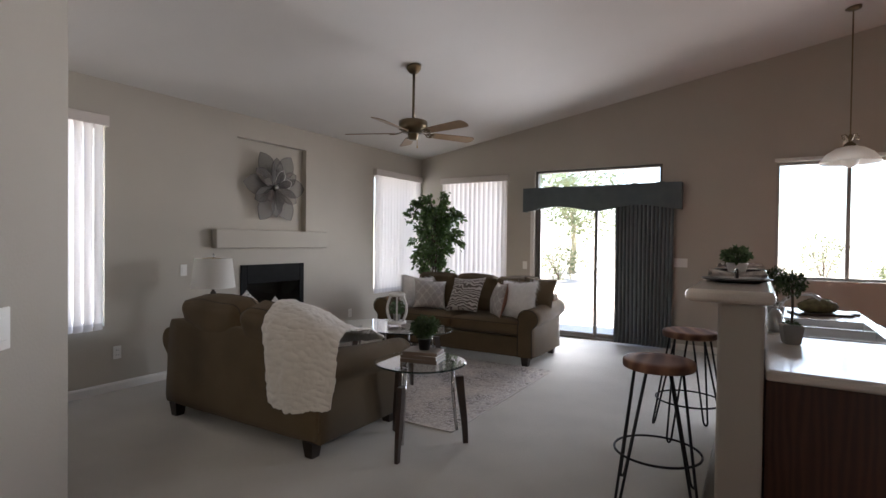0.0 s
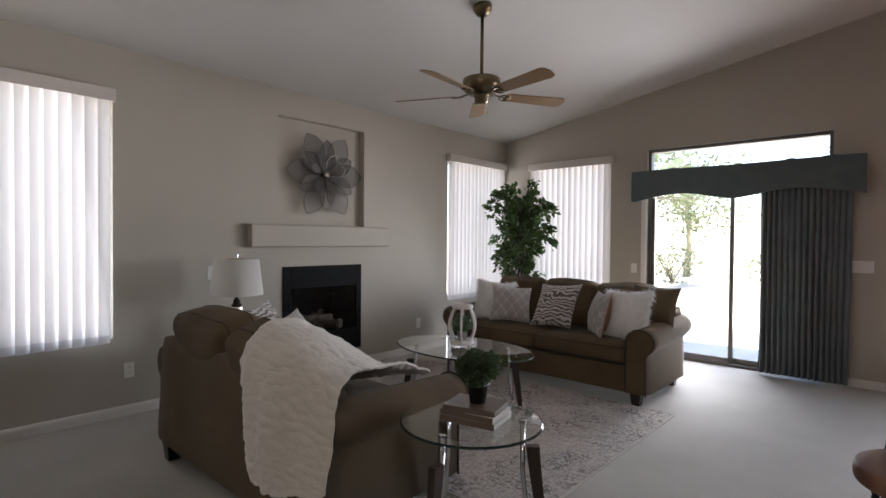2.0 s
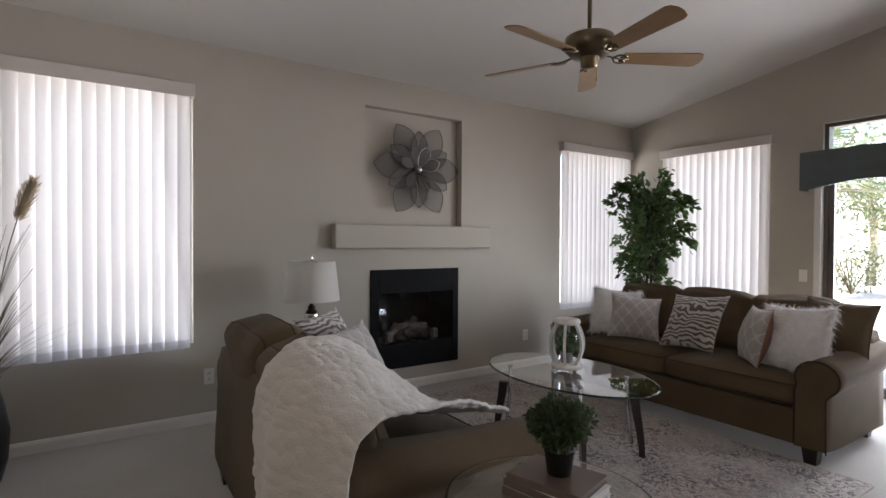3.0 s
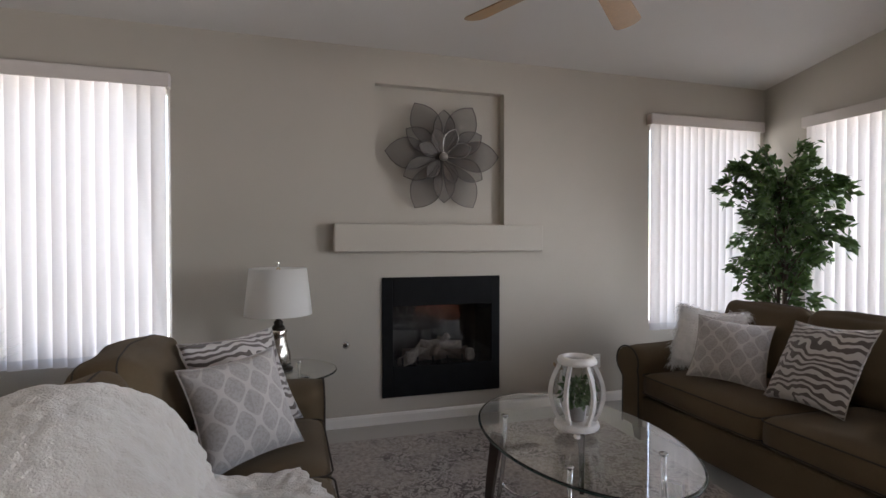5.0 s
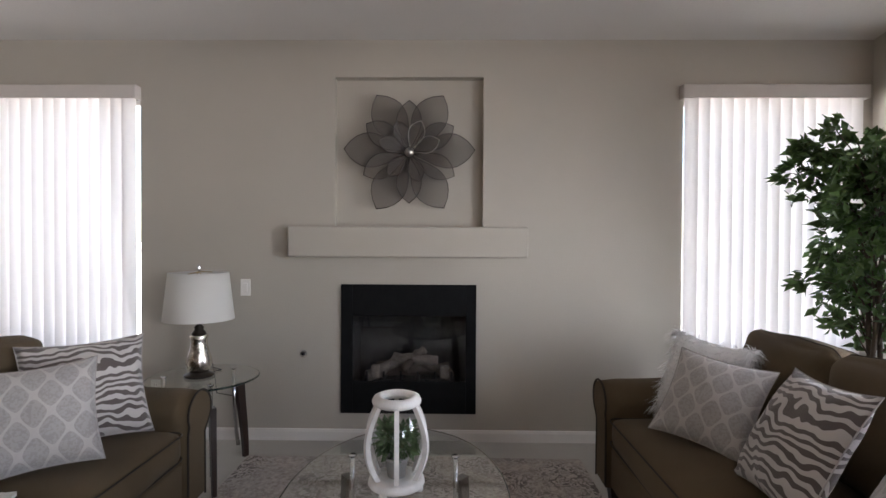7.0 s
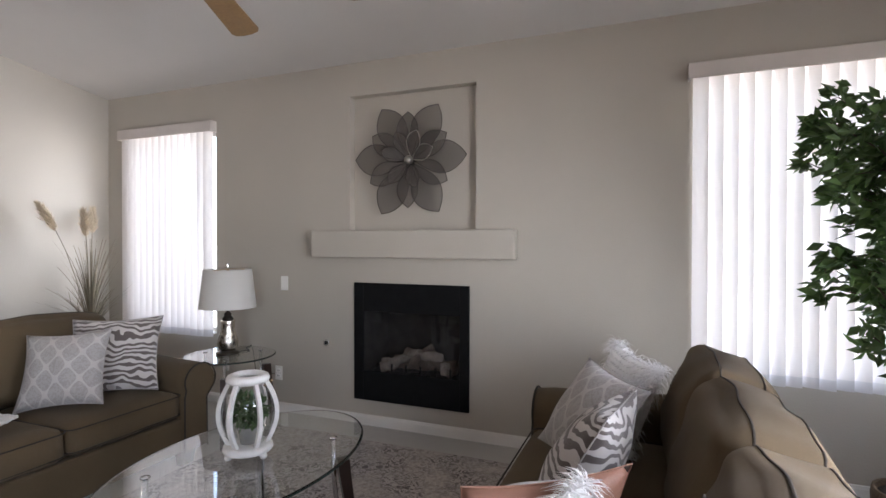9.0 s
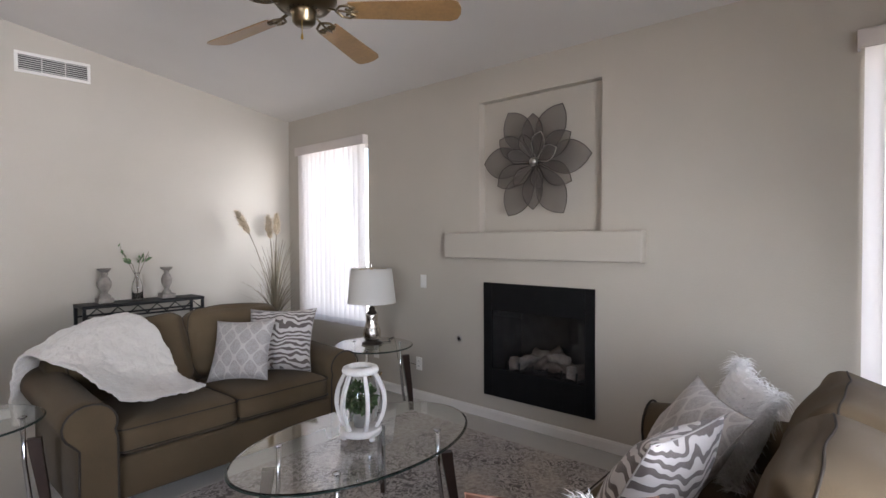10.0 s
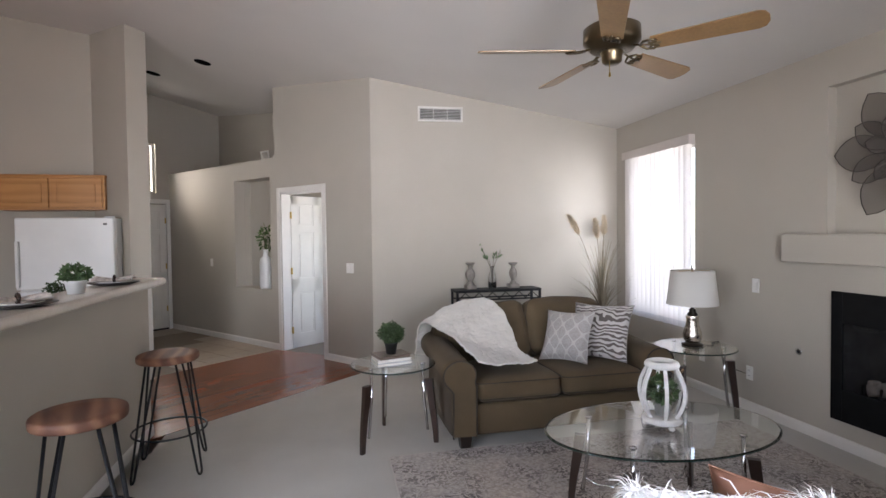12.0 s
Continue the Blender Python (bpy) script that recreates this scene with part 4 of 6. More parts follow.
throw_pillow("olive-brown pillow with dark piping against the sofa arm", pose(-2.2, 5.66, 0.77, -14, 3, -8), 0.44, 0.4, 0.085, FABRIC, 6.5, PIPING)
fur_pillow("shaggy white faux-fur pillow by the sofa's window end", pose(-2.34, 5.42, 0.71, -16, -4, -14), 0.46, 0.44, 0.08, 7.0)


# ---- white throw over the loveseat ----
THROW = material("white_plush_throw", (0.63, 0.585, 0.53), 0.95, vary=0.05, scale=9, bump=0.7, bump_scale=160, sheen=0.6)


def along(line, q):
    """A smooth run through a list of places, q from 0 to 1."""
    k = q * (len(line) - 1)
    i = min(int(k), len(line) - 2)
    f = k - i
    p = [Vector(line[max(0, min(len(line) - 1, i + d))]) for d in (-1, 0, 1, 2)]
    return 0.5 * (2 * p[1] + (p[2] - p[0]) * f + (2 * p[0] - 5 * p[1] + 4 * p[2] - p[3]) * f * f + (3 * p[1] - p[0] - 3 * p[2] + p[3]) * f ** 3)


# the blanket's two sides and its middle, from the hem behind the back to the hem on the seat
INNER = ((-2.63, 2.045, 0.34), (-2.66, 2.045, 0.6), (-2.7, 2.06, 0.82), (-2.73, 2.17, 0.935), (-2.77, 2.34, 0.945), (-2.83, 2.49, 0.86), (-2.87, 2.575, 0.715), (-2.9, 2.64, 0.585), (-2.95, 2.9, 0.565))
CENTRE = ((-2.4, 2.03, 0.315), (-2.42, 2.03, 0.57), (-2.44, 2.045, 0.775), (-2.46, 2.14, 0.885), (-2.5, 2.32, 0.9), (-2.54, 2.48, 0.83), (-2.58, 2.59, 0.715), (-2.64, 2.7, 0.61), (-2.72, 2.98, 0.568))
OUTER = ((-2.175, 2.12, 0.35), (-2.17, 2.15, 0.52), (-2.175, 2.17, 0.66), (-2.2, 2.22, 0.755), (-2.24, 2.35, 0.78), (-2.28, 2.49, 0.76), (-2.32, 2.62, 0.74), (-2.37, 2.76, 0.72), (-2.46, 3.02, 0.61))
bm = bmesh.new()
nu, nv = 150, 260
grid = []
for j in range(nv + 1):
    q = j / nv
    a, b, c = along(INNER, q), along(CENTRE, q), along(OUTER, q)
    line = []
    for i in range(nu + 1):
        p = i / nu
        at = a * ((1 - p) * (1 - 2 * p)) + b * (4 * p * (1 - p)) + c * (p * (2 * p - 1))
        hem = 0.003 * math.sin(17 * p + 1) + 0.03 * noise.noise(Vector((p * 3.3, 3, 1))) + 0.01 * noise.noise(Vector((p * 14, 5, 1)))
        at.z += hem * max(0.0, 1 - q * 6)
        at.y += hem * max(0.0, q * 6 - 5)
        at.x += 0.012 * noise.noise(Vector((q * 14, p * 2, 7))) * abs(2 * p - 1)
        line.append(bm.verts.new(at))
    grid.append(line)
for j in range(nv):
    for i in range(nu):
        bm.faces.new((grid[j][i], grid[j][i + 1], grid[j + 1][i + 1], grid[j + 1][i]))
bmesh.ops.recalc_face_normals(bm, faces=bm.faces)
# plush tufts, pushed out of the cloth
bm.normal_update()
for v in bm.verts:
    tuft = noise.noise(v.co * 26) + 0.6 * noise.noise(v.co * 55)
    ridge = math.sin(v.co.z * 150 + v.co.y * 120 + 6 * noise.noise(v.co * 8)) * (0.5 + 0.5 * noise.noise(v.co * 14))
    v.co += v.normal * (0.0022 * ridge + 0.0045 * tuft + 0.006 * noise.noise(Vector((v.co.x * 16, v.co.y * 30, v.co.z * 34))) + 0.014 * noise.noise(Vector((v.co.x * 11, v.co.y * 4, v.co.z * 3))) + 0.006)
blanket = part("throw_blanket", bm, THROW, smooth=True)
tagged(blanket, "white plush throw blanket draped over the loveseat's back and arm", "blanket")
sol = blanket.modifiers.new("thickness", "SOLIDIFY")
sol.thickness, sol.offset = 0.014, 1.0

# ---- rug ----
def rug_material():
    m = bpy.data.materials.new("worn_patterned_rug")
    m.use_nodes = True
    n, l = m.node_tree.nodes, m.node_tree.links
    b = n["Principled BSDF"]
    b.inputs["Roughness"].default_value, b.inputs["Sheen Weight"].default_value = 0.95, 0.3
    tc = n.new("ShaderNodeTexCoord")

    def nz(scale, detail, dist=0.0):
        t = n.new("ShaderNodeTexNoise")
        t.inputs["Scale"].default_value, t.inputs["Detail"].default_value, t.inputs["Distortion"].default_value = scale, detail, dist
        l.new(tc.outputs["Object"], t.inputs["Vector"])
        return t.outputs["Fac"]

    def ramp(src, stops):
        r = n.new("ShaderNodeValToRGB")
        e = r.color_ramp.elements
        while len(e) < len(stops):
            e.new(0.5)
        for el, (p, c) in zip(e, stops):
            el.position, el.color = p, (*c, 1)
        l.new(src, r.inputs["Fac"])
        return r.outputs["Color"]

    def mix(fac, a, bb, kind="MIX"):
        q = n.new("ShaderNodeMix")
        q.data_type, q.blend_type = "RGBA", kind
        l.new(fac, q.inputs[0]) if not isinstance(fac, float) else setattr(q.inputs[0], "default_value", fac)
        l.new(a, q.inputs[6]), l.new(bb, q.inputs[7])
        return q.outputs[2]

    motif = ramp(nz(17, 3.5, 2.6), [(0.42, (0.085, 0.064, 0.056)), (0.475, (0.15, 0.12, 0.105)), (0.51, (0.54, 0.5, 0.46)), (0.58, (0.48, 0.44, 0.4)), (0.64, (0.2, 0.175, 0.165))])
    plain = ramp(nz(45, 4), [(0.35, (0.28, 0.245, 0.22)), (0.65, (0.5, 0.46, 0.42))])
    wear = ramp(nz(3.2, 5, 0.6), [(0.42, (0, 0, 0)), (0.62, (1, 1, 1))])
    first = mix(wear, motif, plain)
    tone = ramp(nz(1.6, 2), [(0.35, (0.88, 0.86, 0.88)), (0.65, (1.06, 1.0, 0.95))])
    out = mix(1.0, first, tone, "MULTIPLY")
    l.new(out, b.inputs["Base Color"])
    bp = n.new("ShaderNodeBump")
    bp.inputs["Strength"].default_value, bp.inputs["Distance"].default_value = 0.5, 0.006
    l.new(nz(350, 3), bp.inputs["Height"])
    l.new(bp.outputs["Normal"], b.inputs["Normal"])
    return m


rug = thing("area_rug", "worn grey-beige floral area rug on the carpet", "rug", pose(-3.215, 4.06, 0))
part("woven_field", soft_box(2.77, 2.12, 0.012, 0.005, 0.0, 3), rug_material(), rug)
RUG_EDGE = material("rug_binding", (0.5, 0.46, 0.42), 0.95, grain=0.15, grain_scale=200)
part("binding", tube(bmesh.new(), rect_loop(2.775, 2.125, 0.006, 0.02), 0.006, 6), RUG_EDGE, rug)

# ---- glass tables ----
TABLE_GLASS = glass_material("table_glass", (0.96, 0.985, 0.975))
GLASS_EDGE = material("green_glass_edge", (0.02, 0.04, 0.034), 0.1)
ESPRESSO = material("espresso_wood", (0.028, 0.015, 0.011), 0.3, vary=0.25, scale=10, coat=0.3)


def glass_table(name, label, m, rx, ry, height, legs, leg_in=0.78, group="", braced=True):
    """A glass top on sabre legs of dark wood, each held by a bent chrome rod."""
    root = thing(name, label, "table", m, group)
    bm = bmesh.new()
    n, rings = 64, []
    for s, z in ((0.0, height), (0.985, height), (1.0, height - 0.003), (1.0, height - 0.009), (0.985, height - 0.012), (0.0, height - 0.012)):
        rings.append([bm.verts.new((0, 0, z))] if s == 0 else [bm.verts.new((rx * s * math.cos(2 * math.pi * i / n), ry * s * math.sin(2 * math.pi * i / n), z)) for i in range(n)])
    for a, b in zip(rings, rings[1:]):
        for i in range(n):
            j = (i + 1) % n
            if len(a) == 1:
                bm.faces.new((a[0], b[i], b[j]))
            elif len(b) == 1:
                bm.faces.new((a[i], a[j], b[0]))
            else:
                bm.faces.new((a[i], a[j], b[j], b[i]))
    top = part("glass_top", bm, TABLE_GLASS, root, "clear tempered glass top", smooth=False)
    top.visible_shadow = False
    rim = [(rx * 1.001 * math.cos(2 * math.pi * i / n), ry * 1.001 * math.sin(2 * math.pi * i / n), height - 0.006) for i in range(n + 1)]
    part("edge", tube(bmesh.new(), rim, 0.0035, 6), GLASS_EDGE, top, "dark green glass edge", smooth=True)
    for deg in legs:
        a = radians(deg)
        ca, sa = math.cos(a), math.sin(a)
        k = 1.0 / math.sqrt((ca / rx) ** 2 + (sa / ry) ** 2)
        r0 = k * leg_in
        out = Vector((ca, sa, 0))
        side = Vector((-sa, ca, 0))
        bm = bmesh.new()
        prev = None
        for s in range(9):
            q = s / 8
            z = (height - 0.11) * (1 - q)
            r = r0 + 0.045 + 0.05 * math.sin(q * 1.5) * q + 0.012 * math.sin(math.pi * q)
            d, w = 0.058 - 0.024 * q, 0.034 - 0.011 * q
            ring = [bm.verts.new(out * (r + x) + side * y + Vector((0, 0, z))) for x, y in ((-d / 2, -w / 2), (d / 2, -w / 2), (d / 2, w / 2), (-d / 2, w / 2))]
            if prev:
                for i in range(4):
                    bm.faces.new((prev[i], prev[(i + 1) % 4], ring[(i + 1) % 4], ring[i]))
            else:
                bm.faces.new(ring)
            prev = ring
        bm.faces.new(prev)
        leg = part("leg", bm, ESPRESSO, root, "dark espresso sabre leg")
        rod = [out * r0 + Vector((0, 0, height - 0.013)), out * (r0 + 0.004) + Vector((0, 0, height * 0.6)), out * (r0 + 0.022) + Vector((0, 0, height * 0.3)), out * (r0 + 0.034) + Vector((0, 0, height * 0.16))]
        part("rod", tube(bmesh.new(), rod, 0.011, 10), CHROME, leg, "polished chrome rod", smooth=True)
        bm = lathe(bmesh.new(), [(0, height + 0.004), (0.017, height + 0.004), (0.019, height), (0, height)], 16)
        ob = part("cap", bm, CHROME, leg, smooth=True)
        ob.matrix_local = Matrix.Translation(out * r0)
        if not braced:
            continue
        hook = [out * (r0 + 0.02) + Vector((0, 0, height * 0.3)), out * (r0 - 0.05) + Vector((0, 0, height * 0.24)), out * (r0 - 0.13) + Vector((0, 0, height * 0.25)), out * (r0 - 0.18) + Vector((0, 0, height * 0.33))]
        part("brace", tube(bmesh.new(), hook, 0.006, 8), CHROME, leg, smooth=True)
    return root


CT = pose(-3.14, 4.1, 0.012)
glass_table("coffee_table", "oval glass coffee table on dark sabre legs with chrome rods", CT, 0.63, 0.4, 0.49, (35, 145, 215, 325), 0.72)
glass_table("end_table", "round glass end table on three dark sabre legs", pose(-1.9, 2.69, 0), 0.31, 0.31, 0.575, (40, 158, 278), 0.72, "end tables", False)
glass_table("end_table", "round glass end table carrying the lamp in the corner", pose(-4.33, 2.84, 0), 0.31, 0.31, 0.588, (35, 155, 275), 0.72, "end tables", False)


# ---- plants ----
def leaf_cloud(rng, count, place, size, droop=0.4, wide=0.5):
    """Many small folded leaves; place(rng) gives a spot and a way out."""
    verts, faces = [], []
    for k in range(count):
        c, out = place(rng)
        d = (Vector(out) + Vector((rng.uniform(-1, 1), rng.uniform(-1, 1), rng.uniform(-1, 1))) * 0.8 + Vector((0, 0, -droop))).normalized()
        side = d.cross(Vector((rng.uniform(-1, 1), rng.uniform(-1, 1), rng.uniform(-0.4, 1)))).normalized()
        up = side.cross(d)
        ln = size * rng.uniform(0.6, 1.25)
        w = ln * wide / 2
        c = Vector(c)
        i = len(verts)
        verts += [c, c + d * ln * 0.45 + side * w + up * w * 0.35, c + d * ln, c + d * ln * 0.45 - side * w + up * w * 0.35, c + d * ln * 0.5]
        faces += [(i, i + 1, i + 4), (i + 1, i + 2, i + 4), (i, i + 4, i + 3), (i + 4, i + 2, i + 3)]
    return verts, faces


def leaves(name, parent, mat, data, label=""):
    me = bpy.data.meshes.new(name)
    me.from_pydata(data[0], [], data[1])
    me.materials.append(mat)
    ob = new(name, me)
    ob.parent = parent
    if label:
        tagged(ob, label)
    return ob


def leaf_material(name, color, vary=0.35):
    m = bpy.data.materials.new(name)
    m.use_nodes = True
    n, l = m.node_tree.nodes, m.node_tree.links
    b = n["Principled BSDF"]
    b.inputs["Roughness"].default_value = 0.45
    geo = n.new("ShaderNodeNewGeometry")
    hsv = n.new("ShaderNodeHueSaturation")
    hsv.inputs["Color"].default_value = (*color, 1)
    r = n.new("ShaderNodeMapRange")
    r.inputs["To Min"].default_value, r.inputs["To Max"].default_value = 1 - vary, 1 + vary
    l.new(geo.outputs["Random Per Island"], r.inputs["Value"])
    l.new(r.outputs["Result"], hsv.inputs["Value"])
    l.new(hsv.outputs["Color"], b.inputs["Base Color"])
    t = n.new("ShaderNodeBsdfTranslucent")
    l.new(hsv.outputs["Color"], t.inputs["Color"])
    mix = n.new("ShaderNodeMixShader")
    mix.inputs["Fac"].default_value = 0.3
    l.new(b.outputs["BSDF"], mix.inputs[1]), l.new(t.outputs["BSDF"], mix.inputs[2])
    l.new(mix.outputs["Shader"], n["Material Output"].inputs["Surface"])
    return m


LEAF = leaf_material("ficus_leaf", (0.075, 0.13, 0.037))
BOX_LEAF = leaf_material("boxwood_leaf", (0.055, 0.085, 0.035))
SAGE = leaf_material("sage_leaf", (0.1, 0.16, 0.07))
YARD_LEAF = leaf_material("yard_leaf", (0.12, 0.145, 0.07))
PALE_BARK = material("pale_bark", (0.26, 0.24, 0.16), 0.9, vary=0.3, scale=12)
BARK = material("bark", (0.07, 0.05, 0.035), 0.9, vary=0.3, scale=20, bump=0.6, bump_scale=60)
BLACK_POT = material("black_pot", (0.015, 0.014, 0.013), 0.45, vary=0.2)
GREY_POT = material("grey_ceramic_pot", (0.36, 0.35, 0.335), 0.6, vary=0.12, scale=12, bump=0.1)
WHITE_POT = material("white_ceramic_pot", (0.68, 0.67, 0.66), 0.4, vary=0.05)
SOIL = material("soil", (0.03, 0.022, 0.016), 0.95, grain=0.3, grain_scale=90, bump=0.6)
WICKER = material("woven_basket", (0.12, 0.075, 0.04), 0.8, vary=0.2, scale=30, bump=0.8, bump_scale=120)


def ball_place(c, r, squash=1.0, shell=0.35):
    def place(rng):
        while True:
            p = Vector((rng.uniform(-1, 1), rng.uniform(-1, 1), rng.uniform(-1, 1)))
            if shell < p.length < 1:
                break
        bump = 0.85 + 0.3 * noise.noise(p * 2.2 + Vector(c))
        return Vector(c) + Vector((p.x * r, p.y * r, p.z * r * squash)) * bump, p
    return place


# ficus in the corner between the windows
ficus = thing("ficus_tree", "tall artificial ficus tree in a dark basket", "potted tree", pose(-4.36, 6.76, 0))
part("basket", lathe(bmesh.new(), [(0, 0.0), (0.13, 0.0), (0.16, 0.1), (0.17, 0.25), (0.165, 0.28), (0.15, 0.28), (0.145, 0.24), (0, 0.24)], 24), WICKER, ficus, smooth=True)
part("soil", lathe(bmesh.new(), [(0, 0.262), (0.147, 0.255), (0.147, 0.245), (0, 0.245)], 20), SOIL, ficus)
rng = random.Random(21)
tips = []
for k in range(3):
    a = 2.1 * k
    pts = [(0.03 * math.cos(a + 0.5 * q), 0.03 * math.sin(a + 0.5 * q), 0.25 + 0.2 * q) for q in range(9)]
    part("trunk", tube(bmesh.new(), pts, 0.014, 8, [0.016 - 0.001 * q for q in range(9)]), BARK, ficus, smooth=True)
def in_corner(p):
    """Keeps the crown clear of the two walls."""
    return Vector((max(-0.47, min(p.x, 0.4)), max(-0.37, min(p.y, 0.36)), min(p.z, 2.3)))


for k in range(84):
    a, z0 = rng.uniform(0, 2 * math.pi), rng.uniform(0.7, 1.82)
    wide = 0.5 + 0.5 * min(1.0, max(0.0, (z0 - 0.7) / 0.6))
    ln = rng.uniform(0.16, 0.42) * wide * (1.0 if z0 < 1.6 else 0.85)
    rise = rng.uniform(0.06, 0.44)
    if k % 24 == 3:
        a, z0, ln, rise = rng.uniform(-2.3, -1.5), rng.uniform(1.4, 1.75), rng.uniform(0.36, 0.44), rng.uniform(0.3, 0.42)
    p0 = Vector((0.02 * math.cos(a), 0.02 * math.sin(a), z0))
    p2 = in_corner(p0 + Vector((math.cos(a) * ln, math.sin(a) * ln, rise)))
    p1 = (p0 + p2) / 2 + Vector((0, 0, 0.06))
    p3 = in_corner(p2 + (p2 - p1) * 0.35 + Vector((0, 0, -0.06)))
    part("branch", tube(bmesh.new(), [p0, p1, p2, p3], 0.004, 5, [0.006, 0.004, 0.0025, 0.0015]), BARK, ficus)
    tips.append((p0, p1, p2, p3))


def ficus_place(r):
    p0, p1, p2, p3 = r.choice(tips)
    q = r.uniform(0.3, 3.0)
    line = (p0, p1, p2, p3)
    i = min(int(q), 2)
    p = line[i].lerp(line[i + 1], q - i)
    p = p + Vector((r.gauss(0, 1), r.gauss(0, 1), r.gauss(0, 1))) * 0.024
    return in_corner(p), (p3 - p0).normalized()


leaves("crown", ficus, LEAF, leaf_cloud(rng, 3700, ficus_place, 0.082, 0.7, 0.5), "glossy green pointed leaves")

# boxwood on books, on the end table
BOOK_A, BOOK_B = material("white_book_cover", (0.62, 0.6, 0.58), 0.5, vary=0.05), material("grey_blue_book_cover", (0.3, 0.32, 0.33), 0.5, vary=0.06)
PAPER = material("page_edges", (0.56, 0.53, 0.48), 0.9, grain=0.08, grain_scale=300)
COVER_TOP = material("brown_book_cover", (0.12, 0.085, 0.065), 0.35, vary=0.1)
z = 0.576
for k, (w, d, h, mat, turn) in enumerate(((0.26, 0.19, 0.026, BOOK_B, 12), (0.255, 0.185, 0.024, BOOK_A, 10), (0.24, 0.18, 0.022, COVER_TOP, 16))):
    book = thing("book", ("grey-blue hardback book at the bottom of the pile", "white hardback book in the pile", "brown hardback book carrying the boxwood pot")[k], "book", pose(-1.885, 2.705, z, 0, 0, turn), "books on the end table")
    part("pages", boxed(-w / 2 + 0.004, w / 2 - 0.004, -d / 2 + 0.002, d / 2 - 0.005, 0.004, h - 0.004), COVER_TOP if k == 2 else PAPER, book)
    part("cover", boxed(-w / 2, w / 2, -d / 2, d / 2, h - 0.0035, h, 0.001, 1), mat, book)
    part("cover", boxed(-w / 2, w / 2, -d / 2, d / 2, 0, 0.0035, 0.001, 1), mat, book)
    part("spine", boxed(-w / 2, w / 2, -d / 2 - 0.003, -d / 2, 0, h, 0.001, 1), COVER_TOP, book)
    z += h + 0.0005


def potted_ball(name, label, m, pot_mat, pot_r, pot_h, ball_r, stem, leaf, count, size, squash=0.85, square=False):
    root = thing(name, label, "potted plant", m)
    if square:
        bm = bmesh.new()
        v = [bm.verts.new((a * s, b * s, zz)) for zz, s in ((0.0, pot_r * 0.75), (pot_h, pot_r)) for a, b in ((-1, -1), (1, -1), (1, 1), (-1, 1))]
        bm.faces.new(v[:4]), bm.faces.new(v[4:])
        for i in range(4):
            bm.faces.new((v[i], v[(i + 1) % 4], v[4 + (i + 1) % 4], v[4 + i]))
        bmesh.ops.bevel(bm, geom=bm.edges, offset=0.004, segments=2, affect="EDGES")
    else:
        bm = lathe(bmesh.new(), [(0, 0), (pot_r * 0.74, 0), (pot_r * 0.97, pot_h * 0.86), (pot_r * 1.03, pot_h * 0.87), (pot_r * 1.03, pot_h), (pot_r * 0.9, pot_h), (pot_r * 0.88, pot_h * 0.9), (0, pot_h * 0.9)], 24)
    part("pot", bm, pot_mat, root, smooth=not square)
    r = random.Random(int(ball_r * 1000) + count)
    top = pot_h + stem + ball_r * squash * 0.85
    part("stem", tube(bmesh.new(), [(0, 0, pot_h * 0.88), (0.004, 0.002, pot_h + stem * 0.5), (0, 0, top)], 0.006, 6), BARK, root)
    if stem > 0.03:
        leaves("moss", root, BOX_LEAF, leaf_cloud(r, 90, ball_place((0, 0, pot_h + 0.004), pot_r * 0.8, 0.25, 0.0), size, 0.0))
    leaves("foliage", root, leaf, leaf_cloud(r, count, ball_place((0, 0, top), ball_r, squash), size, 0.1, 0.6))
    return root


potted_ball("boxwood_plant", "round boxwood plant in a black pot on stacked books", pose(-1.885, 2.715, z), BLACK_POT, 0.047, 0.082, 0.1, 0.0, BOX_LEAF, 2600, 0.019, 0.82)

# ---- lantern on the coffee table ----
WHITEWASH = material("whitewashed_wood", (0.72, 0.69, 0.66), 0.7, vary=0.08, scale=25, bump=0.2, bump_scale=90)
lantern = thing("lantern", "whitewashed round wooden lantern with curved ribs", "lantern", pose(-3.14, 4.101, 0.503))
part("base", lathe(bmesh.new(), [(0, 0.022), (0.082, 0.022), (0.095, 0.027), (0.1, 0.035), (0.097, 0.05), (0.086, 0.055), (0, 0.055)], 36), WHITEWASH, lantern, smooth=True)
for k in range(3):
    a = radians(90 + 120 * k)
    part("foot", lathe(bmesh.new(), [(0, 0), (0.012, 0.003), (0.016, 0.012), (0.012, 0.022), (0, 0.022)], 12, (0.08 * math.cos(a), 0.08 * math.sin(a))), WHITEWASH, lantern, smooth=True)
part("top_ring", lathe(bmesh.new(), [(0.05, 0.325), (0.054, 0.313), (0.074, 0.308), (0.085, 0.315), (0.087, 0.325), (0.081, 0.338), (0.066, 0.344), (0.054, 0.338), (0.05, 0.325)], 36), WHITEWASH, lantern, smooth=True)
